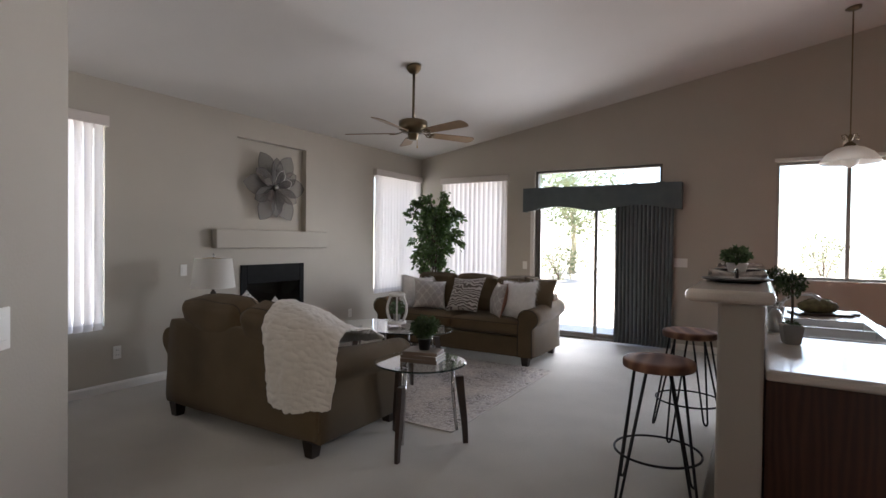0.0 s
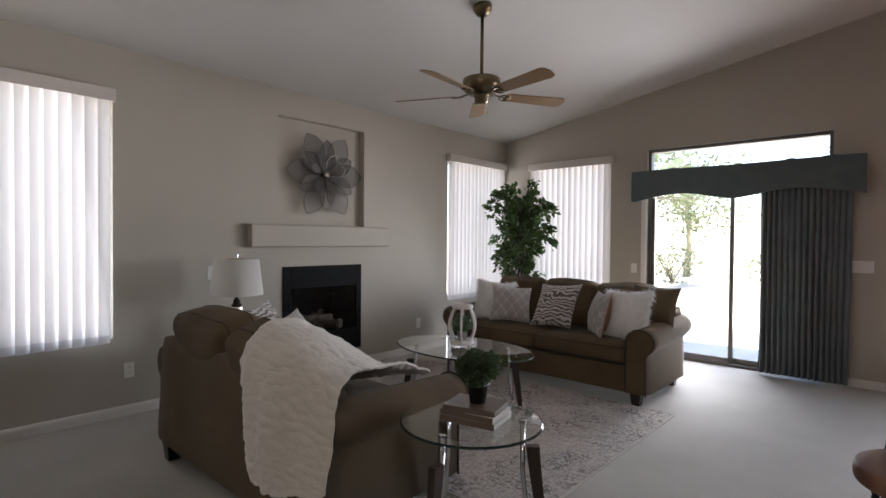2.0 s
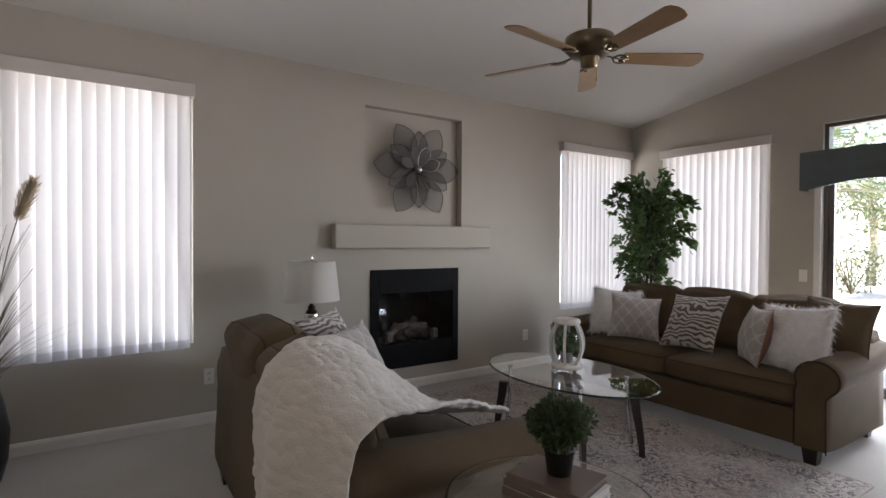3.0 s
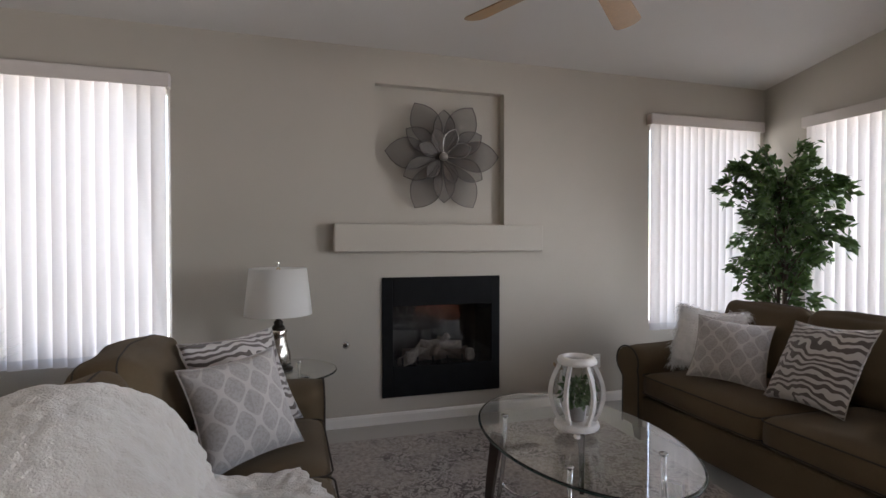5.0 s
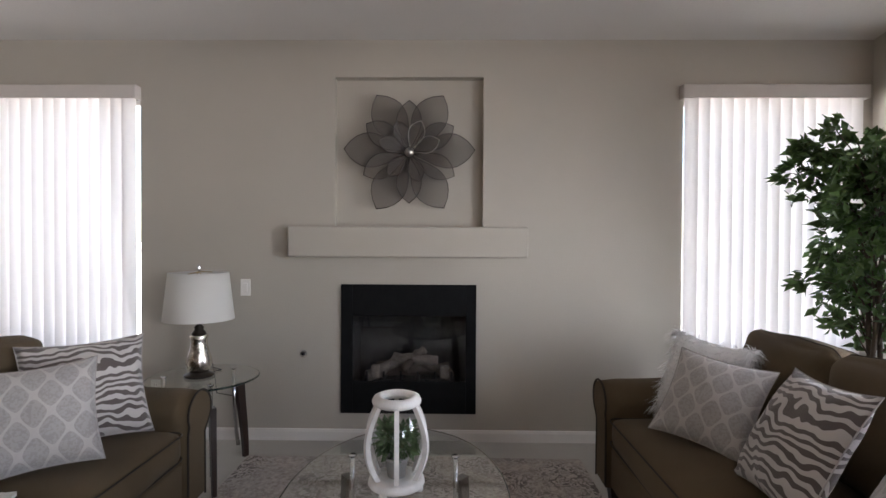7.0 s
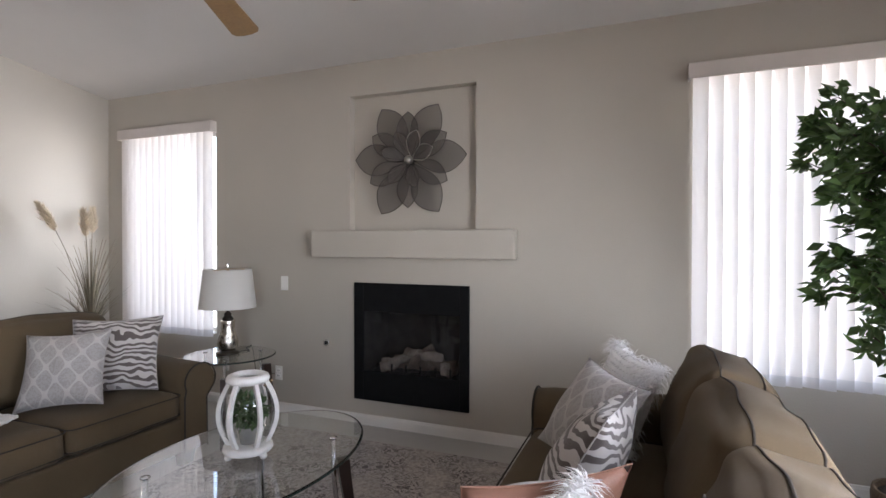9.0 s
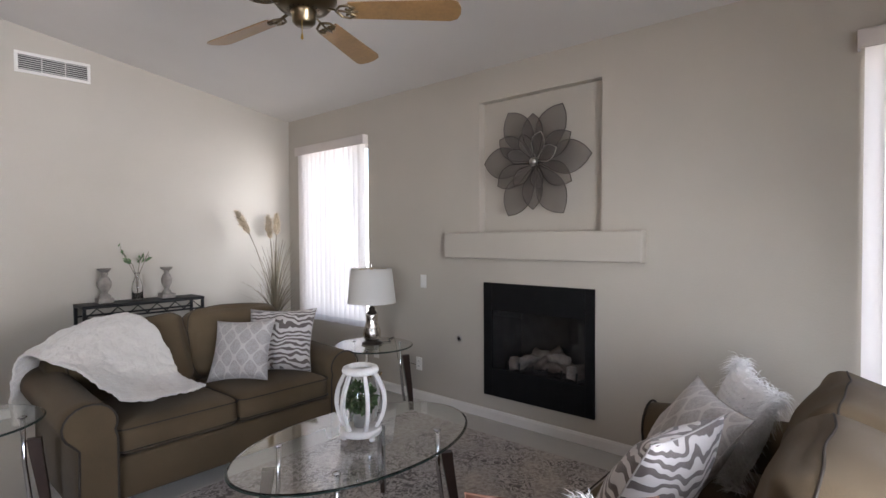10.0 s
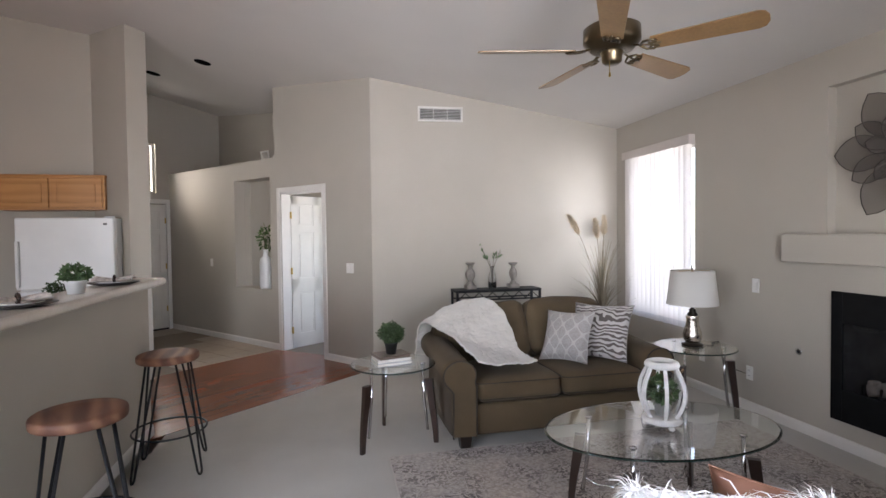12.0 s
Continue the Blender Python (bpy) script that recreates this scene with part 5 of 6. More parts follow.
for k in range(6):
    a = radians(6 + 60 * k)
    bm = bmesh.new()
    prev = None
    for s in range(13):
        q = s / 12
        zz = 0.05 + 0.265 * q
        r = 0.055 + 0.062 * math.sin(math.pi * (0.1 + 0.82 * q))
        ring = [bm.verts.new((math.cos(a) * (r + x) - math.sin(a) * y, math.sin(a) * (r + x) + math.cos(a) * y, zz)) for x, y in ((-0.01, -0.008), (0.008, -0.008), (0.008, 0.008), (-0.01, 0.008))]
        if prev:
            for i in range(4):
                bm.faces.new((prev[i], prev[(i + 1) % 4], ring[(i + 1) % 4], ring[i]))
        else:
            bm.faces.new(ring)
        prev = ring
    bm.faces.new(prev)
    part("rib", bm, WHITEWASH, lantern)
CLEAR = glass_material("clear_glass", (1, 1, 1))
bm = lathe(bmesh.new(), [(0.058, 0.056), (0.092, 0.1), (0.104, 0.17), (0.094, 0.25), (0.062, 0.305)], 32)
part("glass_globe", bm, glass_material("thin_clear_glass", (0.97, 0.98, 0.98), thin=1.0), lantern, smooth=True)
bm = tube(bmesh.new(), [(0.1 * math.cos(radians(a)), 0.1 * math.sin(radians(a)), 0.3 - 0.035 * math.sin(radians((a - 150) * 2.2))) for a in range(150, 235, 12)], 0.006, 6)
part("rope_handle", bm, material("jute_rope", (0.3, 0.2, 0.11), 0.9, vary=0.2, scale=60, bump=0.5), lantern)
potted_ball("lantern_plant", "small leafy plant in a grey pot inside the lantern", pose(-3.14, 4.101, 0.559), GREY_POT, 0.042, 0.07, 0.075, 0.0, SAGE, 260, 0.036, 1.0)

# ---- table lamp ----
lampt = thing("table_lamp", "mercury-glass table lamp with a white drum shade", "table lamp", pose(-4.335, 2.812, 0.589))
MERC = material("mercury_glass", (0.68, 0.63, 0.57), 0.16, 1.0, vary=0.45, scale=24, bump=0.45, bump_scale=38)
DARK_BRONZE = material("dark_bronze", (0.035, 0.028, 0.022), 0.35, 0.7)
part("foot", lathe(bmesh.new(), [(0, 0), (0.082, 0), (0.085, 0.012), (0.06, 0.02), (0.05, 0.03), (0, 0.03)], 28), DARK_BRONZE, lampt, smooth=True)
part("body", lathe(bmesh.new(), [(0.05, 0.028), (0.066, 0.045), (0.073, 0.075), (0.069, 0.11), (0.056, 0.15), (0.047, 0.185), (0.046, 0.215), (0.052, 0.238), (0.048, 0.243), (0, 0.243)], 28), MERC, lampt, smooth=True)
part("neck", lathe(bmesh.new(), [(0.03, 0.24), (0.042, 0.25), (0.034, 0.265), (0.024, 0.275), (0.028, 0.29), (0.012, 0.305), (0.01, 0.38), (0, 0.38)], 20), DARK_BRONZE, lampt, smooth=True)
SHADE = translucent_material("white_linen_shade", (0.8, 0.78, 0.74), 0.35)
part("shade", lathe(bmesh.new(), [(0.196, 0.335), (0.165, 0.61), (0.163, 0.61), (0.194, 0.335)], 48), SHADE, lampt, "white linen drum shade", smooth=True)
part("harp", tube(bmesh.new(), [(0, -0.01, 0.37), (0, -0.06, 0.43), (0, -0.055, 0.55), (0, 0, 0.615), (0, 0.055, 0.55), (0, 0.06, 0.43), (0, 0.01, 0.37)], 0.003, 6), BRASS, lampt)
part("spider", tube(bmesh.new(), [(-0.164, 0, 0.605), (0, 0, 0.615), (0.164, 0, 0.605)], 0.0025, 6), BRASS, lampt)
part("finial", lathe(bmesh.new(), [(0.006, 0.615), (0.012, 0.622), (0.006, 0.632), (0.012, 0.642), (0.004, 0.655), (0, 0.656)], 14), CHROME, lampt, smooth=True)
part("cord", tube(bmesh.new(), [(-0.05, 0.03, 0.006), (-0.14, 0.07, 0.004), (-0.2, -0.02, 0.004), (-0.3, -0.06, 0.003), (-0.318, -0.06, -0.05), (-0.34, -0.05, -0.2), (-0.55, -0.04, -0.28)], 0.003, 6), BLACK, lampt)

# ---- ceiling fan ----
FX, FY = -2.905, 4.02
fan = thing("ceiling_fan", "five-blade brass ceiling fan with wooden blades, at rest", "ceiling fan", pose(FX, FY, 0))
ANTIQUE = material("antique_brass", (0.17, 0.132, 0.08), 0.3, 1.0, vary=0.2, scale=8)
BLADE = material("blade_wood", (0.21, 0.12, 0.048), 0.35, vary=0.12, scale=6, grain=0.1, grain_scale=60)
BLADE_TOP = material("walnut_blade_top", (0.13, 0.075, 0.045), 0.4, vary=0.15, scale=8)
fz = 2.455
ctop = ceiling_z(FX)
part("canopy", lathe(bmesh.new(), [(0, ctop + 0.02), (0.075, ctop + 0.02), (0.072, ctop - 0.03), (0.05, ctop - 0.06), (0.03, ctop - 0.075), (0, ctop - 0.075)], 28), ANTIQUE, fan, smooth=True)
part("down_rod", tube(bmesh.new(), [(0, 0, ctop - 0.07), (0, 0, fz + 0.13)], 0.013, 12), ANTIQUE, fan, smooth=True)
part("motor", lathe(bmesh.new(), [(0, fz + 0.135), (0.03, fz + 0.135), (0.06, fz + 0.125), (0.128, fz + 0.122), (0.143, fz + 0.112), (0.145, fz + 0.045), (0.13, fz + 0.03), (0.108, fz + 0.005), (0.06, fz - 0.005), (0, fz - 0.005)], 40), ANTIQUE, fan, smooth=True)
for k in range(20):
    a = 2 * math.pi * k / 20
    part("fin", tube(bmesh.new(), [(0.065 * math.cos(a), 0.065 * math.sin(a), fz - 0.002), (0.112 * math.cos(a), 0.112 * math.sin(a), fz + 0.022)], 0.004, 5), BLACK, fan)
part("switch_housing", lathe(bmesh.new(), [(0.055, fz - 0.004), (0.058, fz - 0.012), (0.052, fz - 0.02), (0.05, fz - 0.055), (0.035, fz - 0.068), (0, fz - 0.07)], 28), ANTIQUE, fan, smooth=True)
part("pull_chain", tube(bmesh.new(), [(0.03, 0.03, fz - 0.06), (0.03, 0.03, fz - 0.12)], 0.002, 6), BRASS, fan)
part("pull_knob", lathe(bmesh.new(), [(0, fz - 0.145), (0.006, fz - 0.14), (0.004, fz - 0.12), (0, fz - 0.118)], 10, (0.03, 0.03)), BRASS, fan)
FAN_TURN = 60
bm = bmesh.new()
outline = [(0.2, -0.052), (0.65, -0.068), (0.68, -0.055), (0.695, -0.02), (0.695, 0.02), (0.68, 0.055), (0.65, 0.068), (0.2, 0.052)]
prism(bm, outline, -0.003, 0.003)
bm.faces.ensure_lookup_table()
blade0 = part("blade", bm, [BLADE, BLADE_TOP], fan, "wooden fan blade, tan below")
for p in blade0.data.polygons:
    if p.normal.z > 0.5:
        p.material_index = 1
bm = bmesh.new()
tube(bm, [(0.1, 0, 0.012), (0.15, 0, 0.0), (0.19, 0, -0.008), (0.24, 0, -0.006)], 0.008, 6, flat=0.6)
for sgn in (-1, 1):
    tube(bm, [(0.14, 0, -0.002), (0.165, sgn * 0.035, -0.006), (0.2, sgn * 0.042, -0.008), (0.225, sgn * 0.025, -0.008), (0.205, sgn * 0.008, -0.008), (0.185, sgn * 0.02, -0.008)], 0.006, 6)
iron0 = part("blade_iron", bm, ANTIQUE, blade0, "scrolled metal blade bracket", smooth=True)
for k in range(5):
    if k == 0:
        ob = blade0
    else:
        ob = new("blade", blade0.data)
        ob["label"] = blade0["label"]
        ob.parent = fan
        iron = new("blade_iron", iron0.data)
        iron.parent = ob
    ob.matrix_local = pose(0, 0, fz, 0, 0, FAN_TURN + 72 * k) @ pose(0, 0, 0, -14)

# ---- wire flower in the niche ----
art = thing("wire_flower", "grey wire-mesh flower wall sculpture in the niche", "wall art", pose(WEST - 0.03, 4.003, 2.0, 0, 0, 90) @ pose(0, 0, 0, 0, 0, 180))
MESH = bpy.data.materials.new("wire_mesh")
MESH.use_nodes = True
mn, ml = MESH.node_tree.nodes, MESH.node_tree.links
mn["Principled BSDF"].inputs["Base Color"].default_value = (0.095, 0.079, 0.067, 1)
mn["Principled BSDF"].inputs["Metallic"].default_value, mn["Principled BSDF"].inputs["Roughness"].default_value = 0.1, 0.6
mt = mn.new("ShaderNodeBsdfTransparent")
mx = mn.new("ShaderNodeMixShader")
mx.inputs["Fac"].default_value = 0.57
ml.new(mt.outputs["BSDF"], mx.inputs[1]), ml.new(mn["Principled BSDF"].outputs["BSDF"], mx.inputs[2])
ml.new(mx.outputs["Shader"], mn["Material Output"].inputs["Surface"])
RIM = material("dark_wire", (0.034, 0.028, 0.024), 0.45, 0.4)
# paler wire: highlights on two inner rims and the knob, put into the colour
RIM_LIGHT = material("highlight_silver_wire", (0.42, 0.4, 0.37), 0.3, 0.9)


def petal(deg, ln, wid, base, lift, tip_lift, rim):
    """One cupped mesh petal; local x-z is the wall's plane, +y comes out of it."""
    n = 10
    bm = bmesh.new()
    left, right, mid = [], [], []
    for s in range(n + 1):
        q = s / n
        w = wid * max(0.0, math.sin(math.pi * q ** 1.3)) ** 0.8
        y = base + lift * math.sin(math.pi * q * 0.8) + tip_lift * q * q
        mid.append(bm.verts.new((0.02 + ln * q, y - 0.012 * math.sin(math.pi * q), 0)))
        left.append(bm.verts.new((0.02 + ln * q, y, w)))
        right.append(bm.verts.new((0.02 + ln * q, y, -w)))
    for s in range(n):
        bm.faces.new((mid[s], mid[s + 1], left[s + 1], left[s]))
        bm.faces.new((mid[s], right[s], right[s + 1], mid[s + 1]))
    loop = [v.co.copy() for v in left] + [v.co.copy() for v in reversed(right)]
    bmesh.ops.remove_doubles(bm, verts=bm.verts, dist=0.0004)
    ob = part("petal", bm, MESH, art, smooth=True)
    ob.matrix_local = pose(0, 0, 0, 0, -deg, 0)
    part("rim", tube(bmesh.new(), loop, 0.0031, 5), rim, ob)


for k, a in enumerate((60, 3, -60, -122, 178, 121)):
    petal(a, 0.43, 0.118, 0.004, 0.05, 0.02, RIM)
for k, a in enumerate((90, 33, -27, -90, -152, 150)):
    petal(a, 0.33, 0.085, 0.02, 0.05, 0.02, RIM)
for k, a in enumerate((112, 160, 68, 20, -50, -110)):
    petal(a, 0.2, 0.055, 0.035, 0.04, 0.04, RIM_LIGHT if k < 2 else RIM)
bm = bmesh.new()
bmesh.ops.create_uvsphere(bm, u_segments=16, v_segments=10, radius=0.033, matrix=Matrix.Translation((0, 0.06, 0)))
part("centre_knob", bm, RIM_LIGHT, art, smooth=True)
part("stem", tube(bmesh.new(), [(0, -0.04, 0), (0, 0.05, 0)], 0.012, 8), RIM, art)

# ---- kitchen side: bar, counter, refrigerator ----
STONE_TOP = material("cream_solid_surface", (0.66, 0.6, 0.53), 0.22, vary=0.04, scale=12, grain=0.05, grain_scale=200, coat=0.2)
CHERRY = wood_material("dark_cherry_panel", (0.05, 0.02, 0.012), (0.064, 0.026, 0.015), (0.08, 0.034, 0.02), 0.42, 10.0, "X", (1.0, 1.0, 0.12))
OAK = wood_material("honey_oak", (0.4, 0.175, 0.048), (0.46, 0.21, 0.06), (0.51, 0.245, 0.075), 0.4, 3.5, "Z", (0.12, 1.0, 1.0))
ENAMEL = material("white_enamel", (0.74, 0.74, 0.73), 0.3, vary=0.02)
STEEL = material("brushed_steel", (0.5, 0.5, 0.5), 0.3, 1.0, vary=0.08)

bm = boxed(-0.095, 0.067, 2.13, 4.3, -0.002, 1.156, 0.012, 2)
structure("wall_bar", bm, WALL, "painted half wall carrying the breakfast bar", "half wall")
bar = thing("breakfast_bar", "cream breakfast bar top with a rounded edge on the half wall", "bar top", pose(-0.055, 3.215, 1.157))
part("slab", boxed(-0.157, 0.157, -1.137, 1.137, 0, 0.052, 0.022, 4), STONE_TOP, bar)

unit = thing("peninsula_cabinet", "dark cherry kitchen peninsula cabinet beside the half wall", "cabinet", pose(0.385, 3.41, 0))
bm = boxed(-0.31, 0.27, -1.2, 1.22, 0.1, 0.66)
box(bm, -0.31, -0.21, -1.2, 1.22, 0.66, 0.855), box(bm, 0.25, 0.27, -1.2, 1.22, 0.66, 0.855)
box(bm, -0.21, 0.25, -1.2, -0.29, 0.66, 0.855), box(bm, -0.21, 0.25, 0.53, 1.22, 0.66, 0.855)
part("body", bm, CHERRY, unit)
part("plinth", boxed(-0.31, 0.2, -1.18, 1.2, 0.0, 0.1), BLACK, unit)
part("end_panel", boxed(-0.312, 0.272, -1.216, -1.2, 0.0, 0.855, 0.003, 1), CHERRY, unit)
for k in range(4):
    y = -1.18 + 0.6 * k
    d = part("cabinet_door", boxed(0.27, 0.29, y, y + 0.57, 0.13, 0.84, 0.004, 1), CHERRY, unit)
    part("handle", tube(bmesh.new(), [(0.29, y + 0.5, 0.66), (0.312, y + 0.5, 0.67), (0.312, y + 0.5, 0.75), (0.29, y + 0.5, 0.76)], 0.005, 6), STEEL, d)
top = thing("countertop", "pale glossy countertop with a rounded front edge", "countertop", pose(0.385, 3.41, 0.856))
bm = bmesh.new()
box(bm, -0.313, 0.31, -1.25, -0.28, 0, 0.044, 0.014, 3), box(bm, -0.313, 0.31, 0.52, 1.26, 0, 0.044, 0.014, 3)
box(bm, -0.313, -0.2, -0.28, 0.52, 0, 0.044), box(bm, 0.24, 0.31, -0.28, 0.52, 0, 0.044)
part("slab", bm, STONE_TOP, top)
sink = thing("kitchen_sink", "white double-bowl kitchen sink set in the countertop", "sink", pose(0.385, 3.41, 0.856))
for y0, y1 in ((-0.27, 0.11), (0.13, 0.51)):
    bm = bmesh.new()
    box(bm, -0.19, 0.23, y0, y1, -0.17, -0.16)
    for a in ((-0.199, -0.19, y0, y1), (0.23, 0.239, y0, y1)):
        box(bm, a[0], a[1], a[2], a[3], -0.17, 0.05)
    box(bm, -0.19, 0.23, y0 - 0.008, y0, -0.17, 0.05), box(bm, -0.19, 0.23, y1, y1 + 0.008, -0.17, 0.05)
    part("bowl", bm, ENAMEL, sink)
faucet = thing("kitchen_faucet", "chrome kitchen faucet with a low curved spout", "faucet", pose(0.14, 3.5, 0.9))
part("base", lathe(bmesh.new(), [(0, 0), (0.028, 0), (0.026, 0.02), (0.02, 0.05), (0.02, 0.1), (0, 0.105)], 20), CHROME, faucet, smooth=True)
part("spout", tube(bmesh.new(), [(0, 0, 0.08), (0.04, 0, 0.16), (0.1, 0.01, 0.2), (0.18, 0.02, 0.2), (0.22, 0.02, 0.17)], 0.012, 10), CHROME, faucet, smooth=True)
part("lever", tube(bmesh.new(), [(0, 0, 0.1), (-0.02, -0.05, 0.15), (-0.02, -0.11, 0.17)], 0.007, 8), CHROME, faucet, smooth=True)
soap = thing("soap_bottle", "clear soap bottle beside the sink", "bottle", pose(0.13, 3.24, 0.9))
part("body", lathe(bmesh.new(), [(0, 0), (0.03, 0), (0.034, 0.02), (0.034, 0.1), (0.015, 0.13), (0, 0.13)], 20), STEEL, soap, smooth=True)
part("pump", tube(bmesh.new(), [(0, 0, 0.13), (0, 0, 0.17), (0.035, 0, 0.172)], 0.005, 8), CHROME, soap)
potted_ball("topiary", "small ball topiary in a square grey pot by the sink", pose(0.188, 2.87, 0.9, 0, 0, 12), GREY_POT, 0.046, 0.095, 0.07, 0.145, BOX_LEAF, 760, 0.017, 0.95, True)
potted_ball("topiary", "small ball topiary in a square grey pot behind the sink", pose(0.147, 3.748, 0.9, 0, 0, -8), GREY_POT, 0.046, 0.095, 0.07, 0.135, BOX_LEAF, 760, 0.017, 0.95, True)
board = thing("cutting_board", "dark wooden cutting board on the countertop", "cutting board", pose(0.42, 4.28, 0.9, 0, 0, 20))
part("plank", boxed(-0.17, 0.17, -0.1, 0.1, 0, 0.016, 0.004, 2), ESPRESSO, board)
part("grip", boxed(0.17, 0.25, -0.02, 0.02, 0, 0.016, 0.006, 2), ESPRESSO, board)
loaf = thing("bread_loaf", "rough crusty loaf on the cutting board", "bread", pose(0.41, 4.28, 0.916, 0, 0, 25))
bm = bmesh.new()
bmesh.ops.create_uvsphere(bm, u_segments=28, v_segments=14, radius=1.0)
for v in bm.verts:
    k = 1 + 0.12 * noise.noise(v.co * 3)
    v.co = Vector((v.co.x * 0.13 * k, v.co.y * 0.06 * k, max(v.co.z, -0.75) * 0.055 * k + 0.041))
part("crust", bm, material("green_brown_crust", (0.14, 0.12, 0.055), 0.8, vary=0.35, scale=30, bump=0.8, bump_scale=60), loaf, smooth=True)
part("score", tube(bmesh.new(), [(-0.07, 0, 0.088), (0, 0.01, 0.096), (0.07, 0, 0.088)], 0.006, 6), SOIL, loaf)

# place settings and the herb on the bar
CHINA = material("white_china", (0.72, 0.7, 0.68), 0.2)
CHARGER = material("dark_charger_plate", (0.03, 0.024, 0.022), 0.35, vary=0.2)
NAPKIN = material("striped_napkin", (0.52, 0.46, 0.42), 0.9, vary=0.35, scale=32, bump=0.4, bump_scale=200)
for k, (x, y, turn) in enumerate(((-0.047, 2.63, 10), (-0.06, 3.75, 40))):
    charger = thing("charger_plate", "dark round charger plate laid on the bar top", "plate", pose(x, y, 1.2095, 0, 0, turn) @ Matrix.Scale(0.95, 4), "place settings")
    part("dish", lathe(bmesh.new(), [(0, 0.0), (0.1, 0.0), (0.15, 0.012), (0.16, 0.016), (0.158, 0.019), (0.1, 0.006), (0, 0.005)], 40), CHARGER, charger, smooth=True)
    plate = thing("dinner_plate", "white china dinner plate on the charger", "plate", pose(x, y, 1.216, 0, 0, turn) @ Matrix.Scale(0.76, 4), "place settings")
    part("dish", lathe(bmesh.new(), [(0, 0.0), (0.08, 0.0), (0.125, 0.014), (0.135, 0.018), (0.133, 0.021), (0.08, 0.006), (0, 0.005)], 40), CHINA, plate, smooth=True)
    napkin = thing("cloth_napkin", "gathered striped cloth napkin on the plate", "napkin", pose(x, y, 1.221, 0, 0, turn), "place settings")
    for sgn in (-1, 1):
        bm = bmesh.new()
        grid = []
        for i in range(13):
            line = []
            for j in range(13):
                q, p = i / 12, j / 12 * 2 - 1
                w = 0.018 + 0.07 * q
                line.append(bm.verts.new((sgn * (0.008 + 0.105 * q), p * w + 0.006 * noise.noise(Vector((q * 5, p * 4, k))), 0.012 + 0.026 * abs(math.sin(5 * p + sgn)) * (0.4 + 0.6 * q) + 0.01 * (1 - p * p))))
            grid.append(line)
        for i in range(12):
            for j in range(12):
                bm.faces.new((grid[i][j], grid[i + 1][j], grid[i + 1][j + 1], grid[i][j + 1]))
        part("fold", bm, NAPKIN, napkin, smooth=True)
    part("ring", tube(bmesh.new(), [(0, 0.024 * math.cos(a), 0.026 + 0.022 * math.sin(a)) for a in [2 * math.pi * i / 16 for i in range(17)]], 0.007, 6), ESPRESSO, napkin)
potted_ball("herb_pot", "leafy herb in a white ceramic pot on the bar", pose(-0.062, 3.2, 1.209), WHITE_POT, 0.055, 0.075, 0.078, 0.0, SAGE, 520, 0.027, 0.6)

# bar stools
SEAT = wood_material("acacia_seat", (0.1, 0.04, 0.024), (0.165, 0.07, 0.042), (0.25, 0.125, 0.072), 0.62, 3.2)


def stool(m):
    root = thing("bar_stool", "round acacia-wood bar stool on black hairpin legs", "stool", m, "bar stools")
    part("seat", lathe(bmesh.new(), [(0, 0.713), (0.176, 0.713), (0.183, 0.717), (0.186, 0.726), (0.186, 0.748), (0.183, 0.756), (0.177, 0.76), (0.12, 0.757), (0, 0.754)], 56), SEAT, root, "reddish acacia wood seat", smooth=True)
    for k in range(4):
        a = radians(45 + 90 * k)
        out, side = Vector((math.cos(a), math.sin(a), 0)), Vector((-math.sin(a), math.cos(a), 0))
        pts = [out * 0.125 + side * 0.045 + Vector((0, 0, 0.715)), out * 0.265 + side * 0.016 + Vector((0, 0, 0.03)), out * 0.27 + side * 0.008 + Vector((0, 0, 0.009)), out * 0.272 + Vector((0, 0, 0.006)), out * 0.27 - side * 0.008 + Vector((0, 0, 0.009)), out * 0.265 - side * 0.016 + Vector((0, 0, 0.03)), out * 0.125 - side * 0.045 + Vector((0, 0, 0.715))]
        part("leg", tube(bmesh.new(), pts, 0.0072, 8), BLACK, root, smooth=True)
    part("foot_ring", tube(bmesh.new(), [(0.222 * math.cos(2 * math.pi * i / 40), 0.222 * math.sin(2 * math.pi * i / 40), 0.26) for i in range(41)], 0.0065, 8), BLACK, root, smooth=True)
    return root


st = stool(pose(-0.41, 2.79, 0, 0, 0, 8))
copy_thing(st, pose(-0.37, 3.92, 0, 0, 0, 24))

# refrigerator and the cabinet above it
fr = thing("refrigerator", "white top-freezer refrigerator in its alcove", "refrigerator", pose(1.124, 0.55, 0))
part("body", boxed(-0.44, 0.44, -0.5, 0.0, 0.02, 1.726, 0.008, 2), ENAMEL, fr)
up = part("freezer_door", boxed(-0.44, 0.44, 0.004, 0.07, 1.014, 1.731, 0.015, 3), ENAMEL, fr)
dn = part("fridge_door", boxed(-0.44, 0.44, 0.004, 0.07, 0.1, 1.0, 0.015, 3), ENAMEL, fr)
part("handle", boxed(0.395, 0.425, 0.07, 0.11, 1.04, 1.5, 0.01, 2), ENAMEL, up)
part("handle", boxed(0.395, 0.425, 0.07, 0.11, 0.52, 0.97, 0.01, 2), ENAMEL, dn)
part("badge", boxed(-0.38, -0.345, 0.0705, 0.0725, 1.655, 1.673, 0.001, 1), DARK_BRONZE, up)
part("hinge_cover", boxed(-0.43, -0.35, -0.02, 0.06, 1.732, 1.744, 0.004, 1), ENAMEL, fr)
part("kick_grille", boxed(-0.43, 0.43, 0.0, 0.03, 0.0, 0.09), BLACK, fr)
